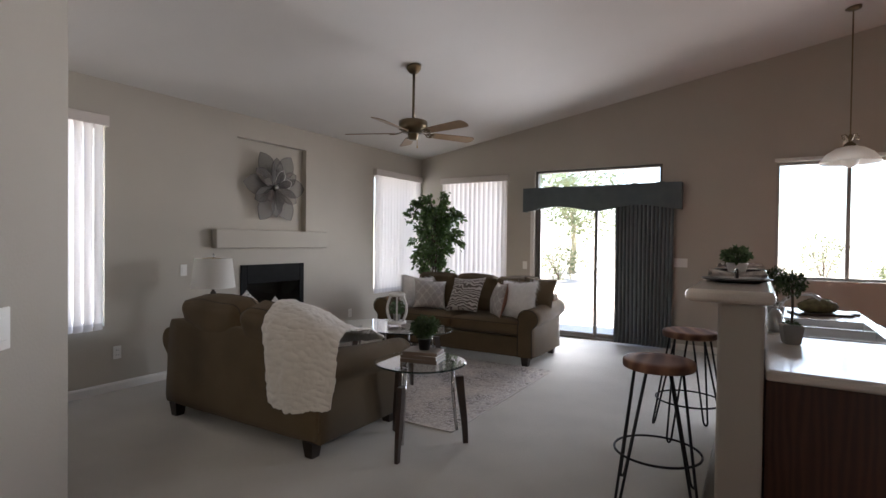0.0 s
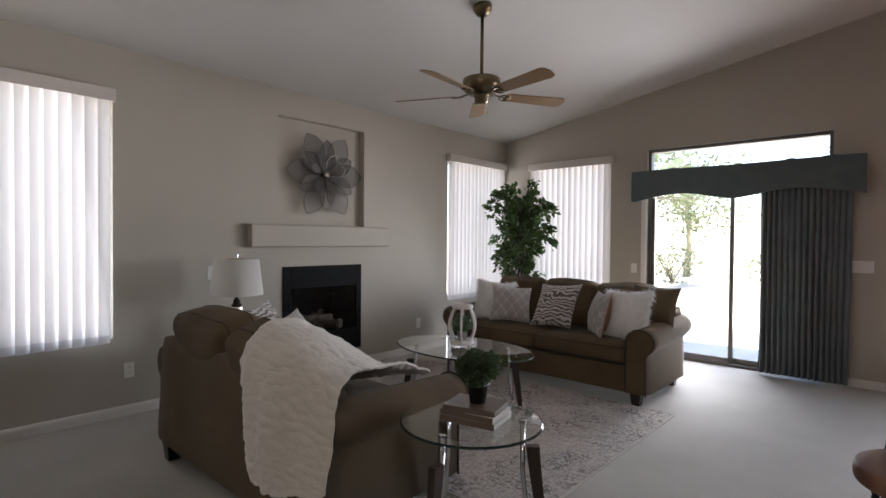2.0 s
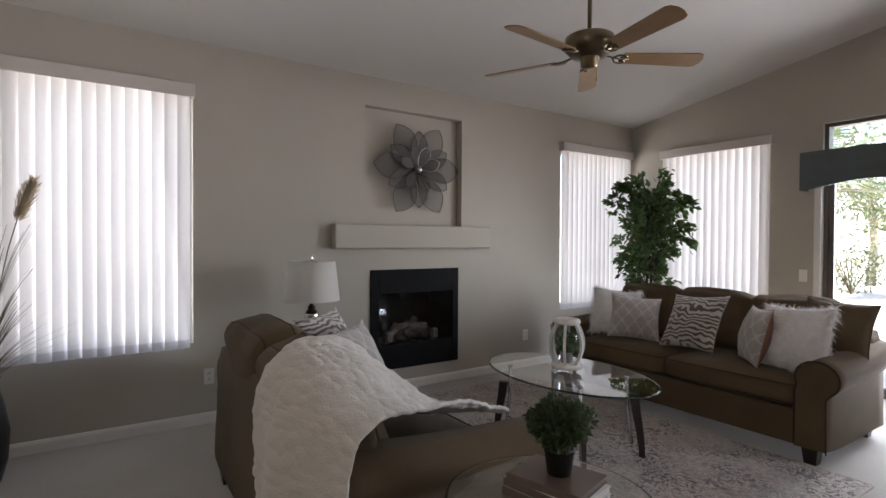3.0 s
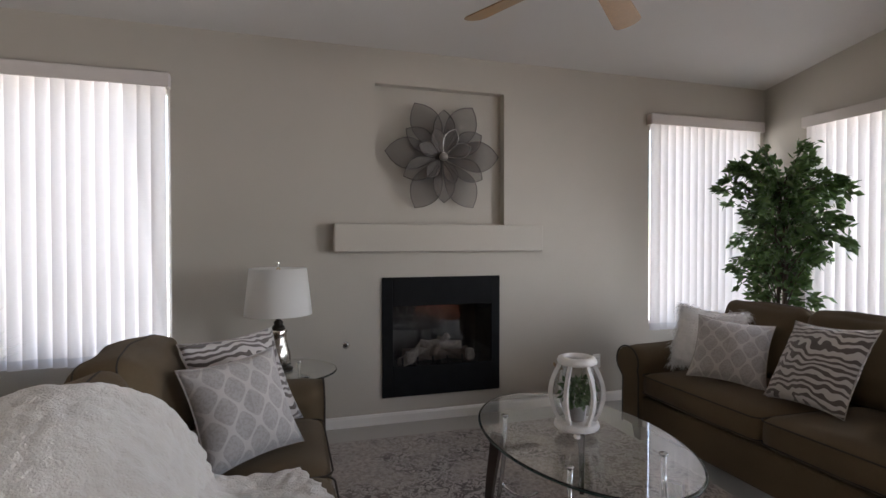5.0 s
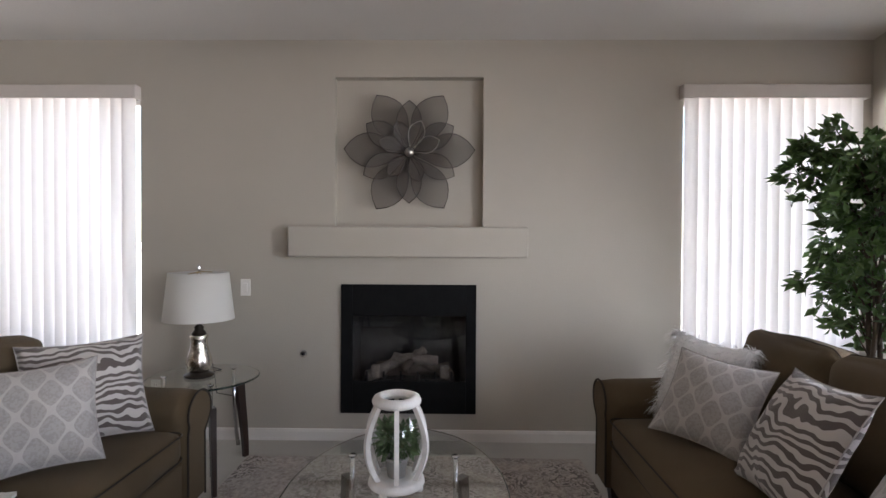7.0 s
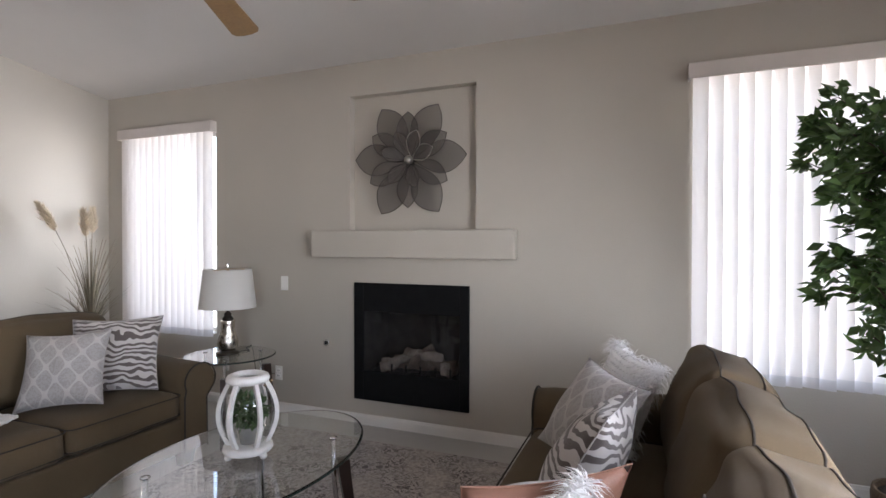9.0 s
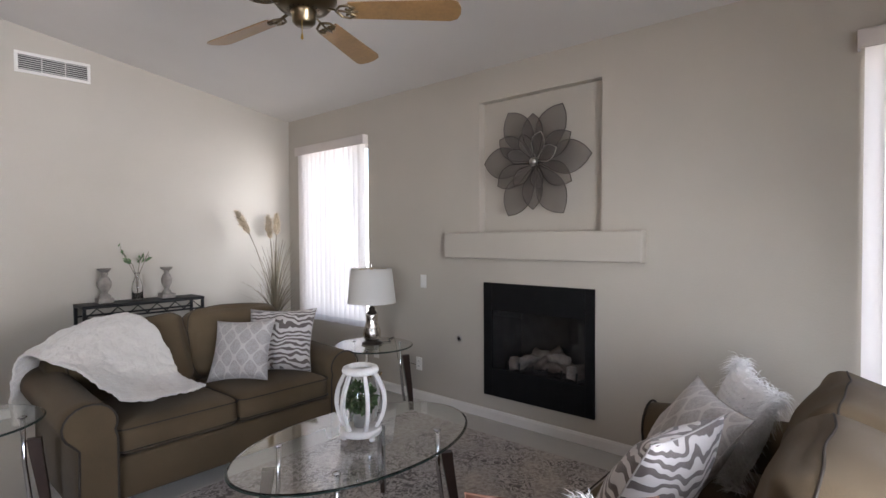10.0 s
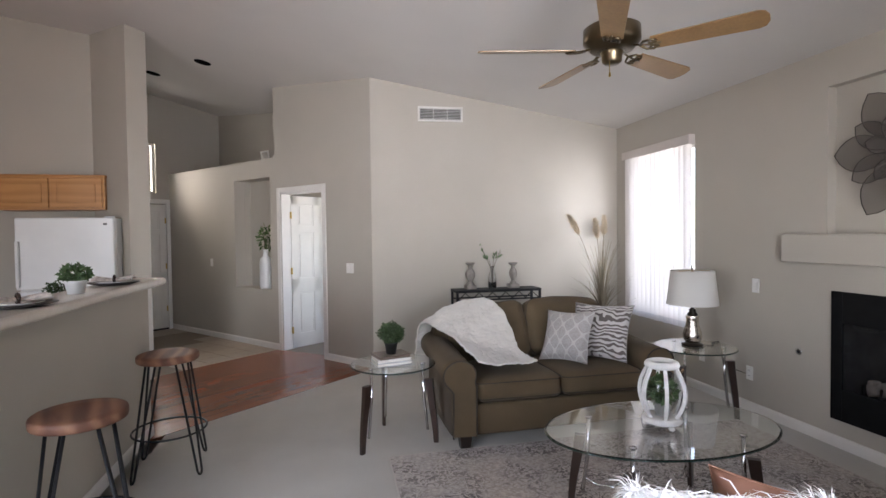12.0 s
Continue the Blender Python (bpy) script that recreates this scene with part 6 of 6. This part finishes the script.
note = thing("fridge_magnet", "small red and brown magnet on the refrigerator's side", "magnet", pose(1.566, 0.42, 1.545))
part("card", boxed(0, 0.003, -0.05, 0.05, -0.07, 0.07), material("magnet_print", (0.3, 0.12, 0.08), 0.5, vary=0.5, scale=30), note)
cab = thing("wall_cabinet", "honey-oak wall cabinet above the refrigerator", "cabinet", pose(1.44, 0.19, 1.83))
part("body", boxed(-0.52, 0.52, -0.312, 0.0, 0, 0.36), OAK, cab)
part("crown", boxed(-0.53, 0.53, -0.312, 0.014, 0.345, 0.375, 0.006, 2), OAK, cab)
for x in (-0.5, 0.01):
    d = part("cabinet_door", boxed(x, x + 0.49, 0.002, 0.02, 0.02, 0.335, 0.004, 1), OAK, cab)
    part("raised_panel", boxed(x + 0.06, x + 0.43, 0.02, 0.026, 0.075, 0.28, 0.005, 1), OAK, d)

# pendant over the kitchen table
PX, PYY = 0.81, 6.3
pend = thing("pendant_lamp", "unlit brass pendant lamp with a frosted glass dome", "pendant lamp", pose(PX, PYY, 0))
pc = ceiling_z(PX)
part("canopy", lathe(bmesh.new(), [(0, pc + 0.02), (0.07, pc + 0.02), (0.068, pc - 0.015), (0.03, pc - 0.03), (0, pc - 0.03)], 24), ANTIQUE, pend, smooth=True)
part("chain", tube(bmesh.new(), [(0, 0, pc - 0.02), (0, 0, 2.5)], 0.007, 8), ANTIQUE, pend)
part("stem", lathe(bmesh.new(), [(0, 2.52), (0.012, 2.5), (0.03, 2.46), (0.014, 2.43), (0.05, 2.4), (0.06, 2.375), (0, 2.37)], 20), ANTIQUE, pend, smooth=True)
for k in range(4):
    a = radians(90 * k + 30)
    part("scroll", tube(bmesh.new(), [(math.cos(a) * r, math.sin(a) * r, z) for r, z in ((0.015, 2.44), (0.05, 2.5), (0.085, 2.49), (0.08, 2.45), (0.055, 2.455))], 0.006, 6), ANTIQUE, pend, smooth=True)
FROST = translucent_material("frosted_glass", (0.82, 0.8, 0.76), 0.5, 0.3)
part("glass_dome", lathe(bmesh.new(), [(0.06, 2.378), (0.12, 2.362), (0.19, 2.315), (0.243, 2.245), (0.256, 2.22), (0.252, 2.218), (0.236, 2.245), (0.182, 2.309), (0.112, 2.354), (0.06, 2.372)], 48), FROST, pend, "frosted white glass dome", smooth=True)
bm = bmesh.new()
bmesh.ops.create_uvsphere(bm, u_segments=20, v_segments=12, radius=0.075, matrix=Matrix.Translation((0, 0, 2.245)))
part("globe_bulb", bm, FROST, pend, smooth=True)

# recessed ceiling cans over the hall
BAFFLE = material("dark_baffle", (0.004, 0.004, 0.004), 1.0, gloss=0.0)
for x, y in ((0.857, -1.31), (-0.01, -0.24)):
    can = thing("recessed_light", "unlit recessed ceiling light with a dark baffle", "recessed light", pose(x, y, ceiling_z(x) - 0.001) @ pose(0, 0, 0, 0, -math.degrees(math.atan(RISE))), "recessed lights")
    part("trim_ring", lathe(bmesh.new(), [(0.075, 0), (0.095, 0.0), (0.094, -0.006), (0.075, -0.004)], 32), BAFFLE, can, smooth=True)
    part("baffle", lathe(bmesh.new(), [(0, -0.001), (0.075, -0.001), (0.075, -0.0025), (0, -0.0025)], 32), BAFFLE, can)

# ---- console table behind the loveseat ----
cons = thing("console_table", "black metal console table with crossed fretwork", "console table", pose(-3.31, 0.835, 0))
part("top", boxed(-0.5, 0.5, -0.14, 0.14, 0.865, 0.893, 0.004, 1), BLACK, cons)
part("apron", boxed(-0.48, 0.48, 0.11, 0.125, 0.775, 0.79), BLACK, cons)
part("apron", boxed(-0.48, 0.48, -0.125, -0.11, 0.775, 0.79), BLACK, cons)
for x in (-0.485, 0.485):
    for y in (-0.125, 0.125):
        part("leg", boxed(x - 0.0125, x + 0.0125, y - 0.0125, y + 0.0125, 0, 0.865, 0.002, 1), BLACK, cons)
for k in range(6):
    x = -0.47 + 0.157 * k
    part("fret", tube(bmesh.new(), [(x, 0.117, 0.79), (x + 0.078, 0.117, 0.862), (x + 0.157, 0.117, 0.79)], 0.006, 6), BLACK, cons)
part("shelf", boxed(-0.475, 0.475, -0.115, 0.115, 0.18, 0.195), BLACK, cons)
GREY_WOOD = material("weathered_grey_wood", (0.24, 0.215, 0.19), 0.8, vary=0.25, scale=18, bump=0.3, bump_scale=60)
for k, (x, h, lab) in enumerate(((-3.01, 0.3, "stout turned grey-washed wooden candlestick on the console"), (-3.52, 0.29, "slender turned grey-washed wooden candlestick on the console"))):
    c = thing("candlestick", lab, "candlestick", pose(x, 0.83, 0.8935), "candlesticks")
    s = (1.0, 0.82)[k]
    part("foot", boxed(-0.06, 0.06, -0.06, 0.06, 0, 0.045, 0.008, 2), GREY_WOOD, c)
    part("shaft", lathe(bmesh.new(), [(0.05 * s, 0.045), (0.046 * s, 0.06), (0.024 * s, 0.085), (0.03 * s, 0.1), (0.052 * s, 0.14), (0.056 * s, 0.18), (0.04 * s, 0.215), (0.024 * s, 0.235), (0.03 * s, 0.25), (0.026 * s, h - 0.03), (0, h - 0.03)], 24), GREY_WOOD, c, smooth=True)
    part("drip_pan", lathe(bmesh.new(), [(0, h - 0.03), (0.03, h - 0.03), (0.052, h - 0.01), (0.054, h), (0.045, h), (0, h - 0.012)], 24), GREY_WOOD, c, smooth=True)
vase = thing("glass_vase", "clear glass bottle vase with leafy sprigs on the console", "vase", pose(-3.27, 0.83, 0.8935))
part("bottle", lathe(bmesh.new(), [(0.0, 0.0), (0.042, 0.0), (0.046, 0.02), (0.045, 0.13), (0.034, 0.17), (0.022, 0.2), (0.021, 0.24), (0.026, 0.25), (0.022, 0.25), (0.018, 0.24), (0.019, 0.2), (0.031, 0.168), (0.042, 0.13), (0.042, 0.008), (0.0, 0.008)], 28), CLEAR, vase, smooth=True)
rng = random.Random(5)
bm = bmesh.new()
spr = []
for x, z in ((0.13, 0.47), (-0.1, 0.44), (0.08, 0.36), (-0.03, 0.4)):
    pts = [Vector((0, 0, 0.02)), Vector((x * 0.1, 0, 0.22)), Vector((x * 0.5, 0.01, 0.33)), Vector((x, 0.0, z))]
    tube(bm, pts, 0.0022, 5)
    spr.append(pts)
part("sprigs", bm, BARK, vase)


def sprig_place(r):
    p = r.choice(spr)
    return p[2].lerp(p[3], r.uniform(0.1, 1.05)) + Vector((r.uniform(-1, 1), r.uniform(-1, 1), r.uniform(-1, 1))) * 0.012, (p[3] - p[2]).normalized()


leaves("leaf_sprays", vase, SAGE, leaf_cloud(rng, 46, sprig_place, 0.045, 0.0, 0.5), "grey-green leaves")

# tall grasses in the corner
PAMPAS = translucent_material("dried_pampas", (0.62, 0.53, 0.4), 0.5, 0.9)
REED = material("dried_reed", (0.15, 0.122, 0.078), 0.8, vary=0.45, scale=3)
grass = thing("pampas_vase", "dried grasses and pampas plumes in a tall dark floor vase", "dried grass", pose(-4.53, 1.04, 0))
part("vase", lathe(bmesh.new(), [(0, 0), (0.07, 0), (0.1, 0.12), (0.11, 0.28), (0.08, 0.45), (0.055, 0.54), (0.07, 0.58), (0.058, 0.58), (0.045, 0.54), (0, 0.5)], 28), BLACK_POT, grass, smooth=True)
rng = random.Random(9)
verts, faces = [], []
for k in range(170):
    a, reach, h = rng.uniform(0, 2 * math.pi), rng.uniform(0.03, 0.3), rng.uniform(0.85, 1.58)
    if rng.random() < 0.25:
        reach, h = rng.uniform(0.25, 0.5), rng.uniform(0.7, 1.1)
    prev = None
    for s in range(8):
        q = s / 7
        c = Vector((math.cos(a) * reach * q ** 1.8, max(math.sin(a) * reach * q ** 1.8, -0.24), 0.5 + (h - 0.5) * (q - 0.12 * q ** 3)))
        c.x = max(c.x, -0.33)
        w = 0.006 * (1 - q * 0.75)
        side = Vector((-math.sin(a), math.cos(a), 0)) * w
        i = len(verts)
        verts += [c - side, c + side]
        if s:
            faces.append((i - 2, i - 1, i + 1, i))
leaves("reeds", grass, REED, (verts, faces), "thin dried reeds")
for k, (tx, ty, tz) in enumerate(((0.34, -0.1, 1.68), (0.2, 0.22, 1.62), (-0.1, -0.12, 1.66))):
    tip = Vector((tx, ty, tz))
    base = Vector((0, 0, 0.52))
    mid = base.lerp(tip, 0.6) + Vector((-tx * 0.25, -ty * 0.25, 0.12))
    pts = [base.lerp(mid, q / 5).lerp(mid.lerp(tip, q / 5), q / 5) for q in range(6)]
    part("stalk", tube(bmesh.new(), pts, 0.003, 5), REED, grass)
    r2 = random.Random(40 + k)
    p4, p5 = pts[4].lerp(pts[3], 0.15), pts[5] + (pts[5] - pts[4]) * 0.12

    def plume_place(r, p4=p4, p5=p5):
        q = r.uniform(0, 1)
        return p4.lerp(p5, q) + Vector((r.uniform(-1, 1), r.uniform(-1, 1), r.uniform(-1, 1))) * 0.028 * math.sin(math.pi * (0.12 + 0.83 * q)), (p5 - p4).normalized() * 1.8

    leaves("plume", grass, PAMPAS, leaf_cloud(r2, 900, plume_place, 0.06, 0.15, 0.08), "cream pampas plume")

# tall vase in the hall niche
vx, vy = on_diag(2.17, -0.1)
hv = thing("tall_vase", "tall white ceramic vase with dark greenery in the hall niche", "vase", pose(vx, vy, 0.792))
part("body", lathe(bmesh.new(), [(0, 0), (0.075, 0), (0.085, 0.05), (0.085, 0.36), (0.07, 0.42), (0.035, 0.46), (0.032, 0.53), (0.04, 0.545), (0.03, 0.545), (0.025, 0.5), (0, 0.48)], 28), WHITE_POT, hv, smooth=True)
rng = random.Random(77)
leaves("greenery", hv, LEAF, leaf_cloud(rng, 150, ball_place((0, 0.0, 0.7), 0.12, 1.6, 0.0), 0.06, 0.2, 0.5), "dark green leaves")
part("stems", tube(bmesh.new(), [(0, 0, 0.4), (0.01, 0, 0.6), (0.03, 0.01, 0.85)], 0.004, 5), BARK, hv)
lx, ly = on_diag(2.4, -0.5)
ov = thing("ornament_box", "small white box on the plant ledge", "box", pose(lx, ly, LEDGE + 0.001, 0, 0, 30))
part("box", boxed(-0.05, 0.05, -0.05, 0.05, 0, 0.14, 0.006, 1), WHITE_POT, ov)
part("lid", boxed(-0.053, 0.053, -0.053, 0.053, 0.141, 0.152, 0.004, 1), WHITE_POT, ov)

lx, ly = on_diag(2.75, -0.55)
fp = thing("picture_frame", "small pale framed print standing on the plant ledge", "picture frame", pose(lx, ly, LEDGE + 0.001, 0, 0, DIAG_TURN + 180) @ pose(0, 0, 0, -8))
for a in ((-0.1, -0.08, 0, 0.25), (0.08, 0.1, 0, 0.25), (-0.08, 0.08, 0, 0.02), (-0.08, 0.08, 0.23, 0.25)):
    part("frame", boxed(a[0], a[1], -0.008, 0.012, a[2], a[3], 0.003, 1), TRIM, fp)
part("print", boxed(-0.08, 0.08, -0.006, 0.004, 0.02, 0.23), material("faded_print", (0.42, 0.39, 0.34), 0.7, vary=0.25, scale=14), fp)

# ---- yard ----
def bush(name, label, x, y, r, h, count, seed, size=0.11):
    root = thing(name, label, "bush", pose(x, y, -0.12), "yard bushes")
    rr = random.Random(seed)
    bm = bmesh.new()
    for k in range(7):
        a = rr.uniform(0, 6.28)
        tube(bm, [(0, 0, 0), (0.2 * r * math.cos(a), 0.2 * r * math.sin(a), h * 0.3), (0.6 * r * math.cos(a), 0.6 * r * math.sin(a), h * 0.75)], 0.015, 5)
    part("stems", bm, BARK, root)
    leaves("foliage", root, YARD_LEAF, leaf_cloud(rr, count, ball_place((0, 0, h * 0.55), r, h * 0.55 / r, 0.2), size, 0.1, 0.55))


for k, (x, y, r, h) in enumerate(((-6.6, 19.5, 1.1, 1.35), (-8.8, 20.5, 1.0, 1.1), (-3.6, 20.5, 1.2, 1.2), (2.3, 25.0, 1.05, 2.0), (3.9, 19.5, 1.1, 1.3), (-11.5, 21.0, 1.2, 1.3), (-0.8, 21.5, 1.1, 1.2))):
    bush("yard_bush", "sunlit green bush at the edge of the yard", x, y, r, h, 900, 100 + k)


def tree(x, y, h, r, seed):
    root = thing("yard_tree", "light green tree with thin limbs behind the yard", "tree", pose(x, y, -0.12), "yard trees")
    rr = random.Random(seed)
    part("trunk", tube(bmesh.new(), [(0, 0, 0), (0.08, 0.03, h * 0.25), (-0.05, 0.05, h * 0.5), (0.02, 0, h * 0.75)], 0.12, 8, [0.16, 0.12, 0.09, 0.04]), PALE_BARK, root, smooth=True)
    ends = []
    for k in range(16):
        a, z0 = rr.uniform(0, 6.28), rr.uniform(0.22, 0.65) * h
        p0 = Vector((0, 0, z0))
        p2 = p0 + Vector((math.cos(a) * r * rr.uniform(0.5, 1), math.sin(a) * r * rr.uniform(0.5, 1), rr.uniform(0.05, 0.35) * h))
        part("limb", tube(bmesh.new(), [p0, p0.lerp(p2, 0.5) + Vector((0, 0, 0.2)), p2], 0.03, 5, [0.05, 0.03, 0.012]), PALE_BARK, root)
        ends.append((p0, p2))

    def place(q):
        p0, p2 = q.choice(ends)
        return p0.lerp(p2, q.uniform(0.35, 1.1)) + Vector((q.gauss(0, 1), q.gauss(0, 1), q.gauss(0, 1))) * r * 0.16, (0, 0, 0.2)

    leaves("crown", root, YARD_LEAF, leaf_cloud(rr, 2600, place, 0.2, 0.2, 0.5))


for k, (x, y, h, r) in enumerate(((-7.5, 24, 6.0, 2.8), (-12.5, 23, 6.5, 3.0), (-3.0, 25, 6.0, 2.6))):
    tree(x, y, h, r, 300 + k)
palm = thing("palm_tree", "fan palm with drooping fronds beyond the patio", "palm tree", pose(-7.1, 17.5, -0.12))
part("trunk", tube(bmesh.new(), [(0, 0, 0), (0.05, 0, 1.4), (0, 0.03, 3.0)], 0.16, 10, [0.2, 0.16, 0.15]), PALE_BARK, palm, smooth=True)
rng = random.Random(31)
for k in range(22):
    a, el = 2.4 * k, rng.uniform(-0.2, 1.1)
    out = Vector((math.cos(a) * math.cos(el), math.sin(a) * math.cos(el), math.sin(el)))
    side = out.cross(Vector((0, 0, 1))).normalized()
    hub = Vector((0, 0.03, 3.0)) + out * 1.35
    verts, faces = [], []
    for j in range(22):
        b = radians(-80 + 160 * j / 21)
        d = (out * math.cos(b) + side * math.sin(b)).normalized()
        ln = 1.15 * (0.75 + 0.25 * math.cos(b))
        w = out.cross(side).cross(d).normalized() * 0.035
        i = len(verts)
        verts += [hub, hub + d * ln * 0.55 + w, hub + d * ln + Vector((0, 0, -0.15 * ln)), hub + d * ln * 0.55 - w]
        faces.append((i, i + 1, i + 2, i + 3))
    fr2 = leaves("frond", palm, YARD_LEAF, (verts, faces))
    part("stalk", tube(bmesh.new(), [Vector((0, 0.03, 2.95)), hub], 0.012, 5), BARK, fr2)
yc = thing("garden_chair", "white metal garden chair at the yard's edge", "chair", pose(-7.9, 18.3, -0.12, 0, 0, 20))
for x in (-0.26, 0.26):
    for y in (-0.24, 0.24):
        part("leg", tube(bmesh.new(), [(x * 1.15, y * 1.1, 0), (x, y, 0.43)], 0.018, 8), ENAMEL, yc)
    part("armrest", boxed(x - 0.03, x + 0.03, -0.26, 0.26, 0.62, 0.65, 0.008, 1), ENAMEL, yc)
    part("arm_post", tube(bmesh.new(), [(x, -0.22, 0.43), (x, -0.22, 0.62)], 0.015, 6), ENAMEL, yc)
part("seat", boxed(-0.28, 0.28, -0.26, 0.26, 0.42, 0.45, 0.01, 2), ENAMEL, yc)
for k in range(7):
    x = -0.24 + 0.08 * k
    part("back_slat", boxed(x - 0.02, x + 0.02, 0.24, 0.265, 0.45, 0.92, 0.004, 1), ENAMEL, yc)
part("back_rail", boxed(-0.28, 0.28, 0.235, 0.27, 0.9, 0.96, 0.008, 1), ENAMEL, yc)
bm = boxed(-40, 40, 31, 31.3, -0.12, 1.7)
structure("yard_wall", bm, CONCRETE, "pale block wall at the back of the yard", "wall")
GRAVEL = material("pale_gravel", (0.5, 0.44, 0.37), 0.95, vary=0.15, scale=0.8, grain=0.25, grain_scale=30, bump=0.5, bump_scale=25)
bm = boxed(-40, 40, 11.5, 31, -0.119, -0.112)
structure("ground_gravel", bm, GRAVEL, "pale gravel yard beyond the patio", "ground")

# ---- wood planks and hall tiles ----
def frame_floor(p0, p1):
    d = (Vector(p1) - Vector(p0)).normalized()
    return d, Vector((d.y, -d.x))


wood_root = bpy.data.objects["floor_wood_base"]
d, q = frame_floor((-1.95, 0.6), (-0.2, 2.17))
me = bmesh.new()
box(me, -0.5, 0.5, -0.5, 0.5, -0.5, 0.5)
plank_mesh = bpy.data.meshes.new("plank")
me.to_mesh(plank_mesh)
me.free()
plank_mesh.materials.append(WOOD_FLOOR)
me = bmesh.new()
box(me, -0.5, 0.5, -0.5, 0.5, -0.5, 0.5)
tile_mesh = bpy.data.meshes.new("tile")
me.to_mesh(tile_mesh)
me.free()
tile_mesh.materials.append(TILE)
turn = math.degrees(math.atan2(d.y, d.x))
rng = random.Random(3)
rows = 17
for r in range(rows):
    across = 0.06 + 0.105 * r
    along = -rng.uniform(0.0, 0.9)
    while along < 2.55:
        ln = rng.uniform(0.7, 1.15)
        a0, a1 = max(along, -0.32 + 0.02 * r), min(along + ln, 2.55)
        if a1 - a0 > 0.08:
            c = Vector((-1.95, 0.6)) + d * (a0 + a1) / 2 + q * across
            if not (c.x > 0.3 and c.y < 0.45):
                ob = new("plank", plank_mesh)
                ob.parent = wood_root
                ob.matrix_local = pose(c.x, c.y, -0.003, 0, 0, turn) @ Matrix.Diagonal((a1 - a0 - 0.002, 0.103, 0.005, 1))
        along += ln
tile_root = bpy.data.objects["floor_hall"]
q0 = Vector((-1.95, 0.6)) + q * (0.06 + 0.105 * rows - 0.05)
for i in range(-1, 9):
    for j in range(12):
        c = q0 + d * (0.1 + 0.335 * i) + q * (0.17 + 0.335 * j)
        if c.y < -4.3 or c.x > 0.4 + 1.4 * (j > 6) or (c - Vector((AX, AY))).dot(Vector((0.775, 0.632))) < 0.05:
            continue
        ob = new("tile", tile_mesh)
        ob.parent = tile_root
        ob.matrix_local = pose(c.x, c.y, -0.003, 0, 0, turn) @ Matrix.Diagonal((0.329, 0.329, 0.005, 1))
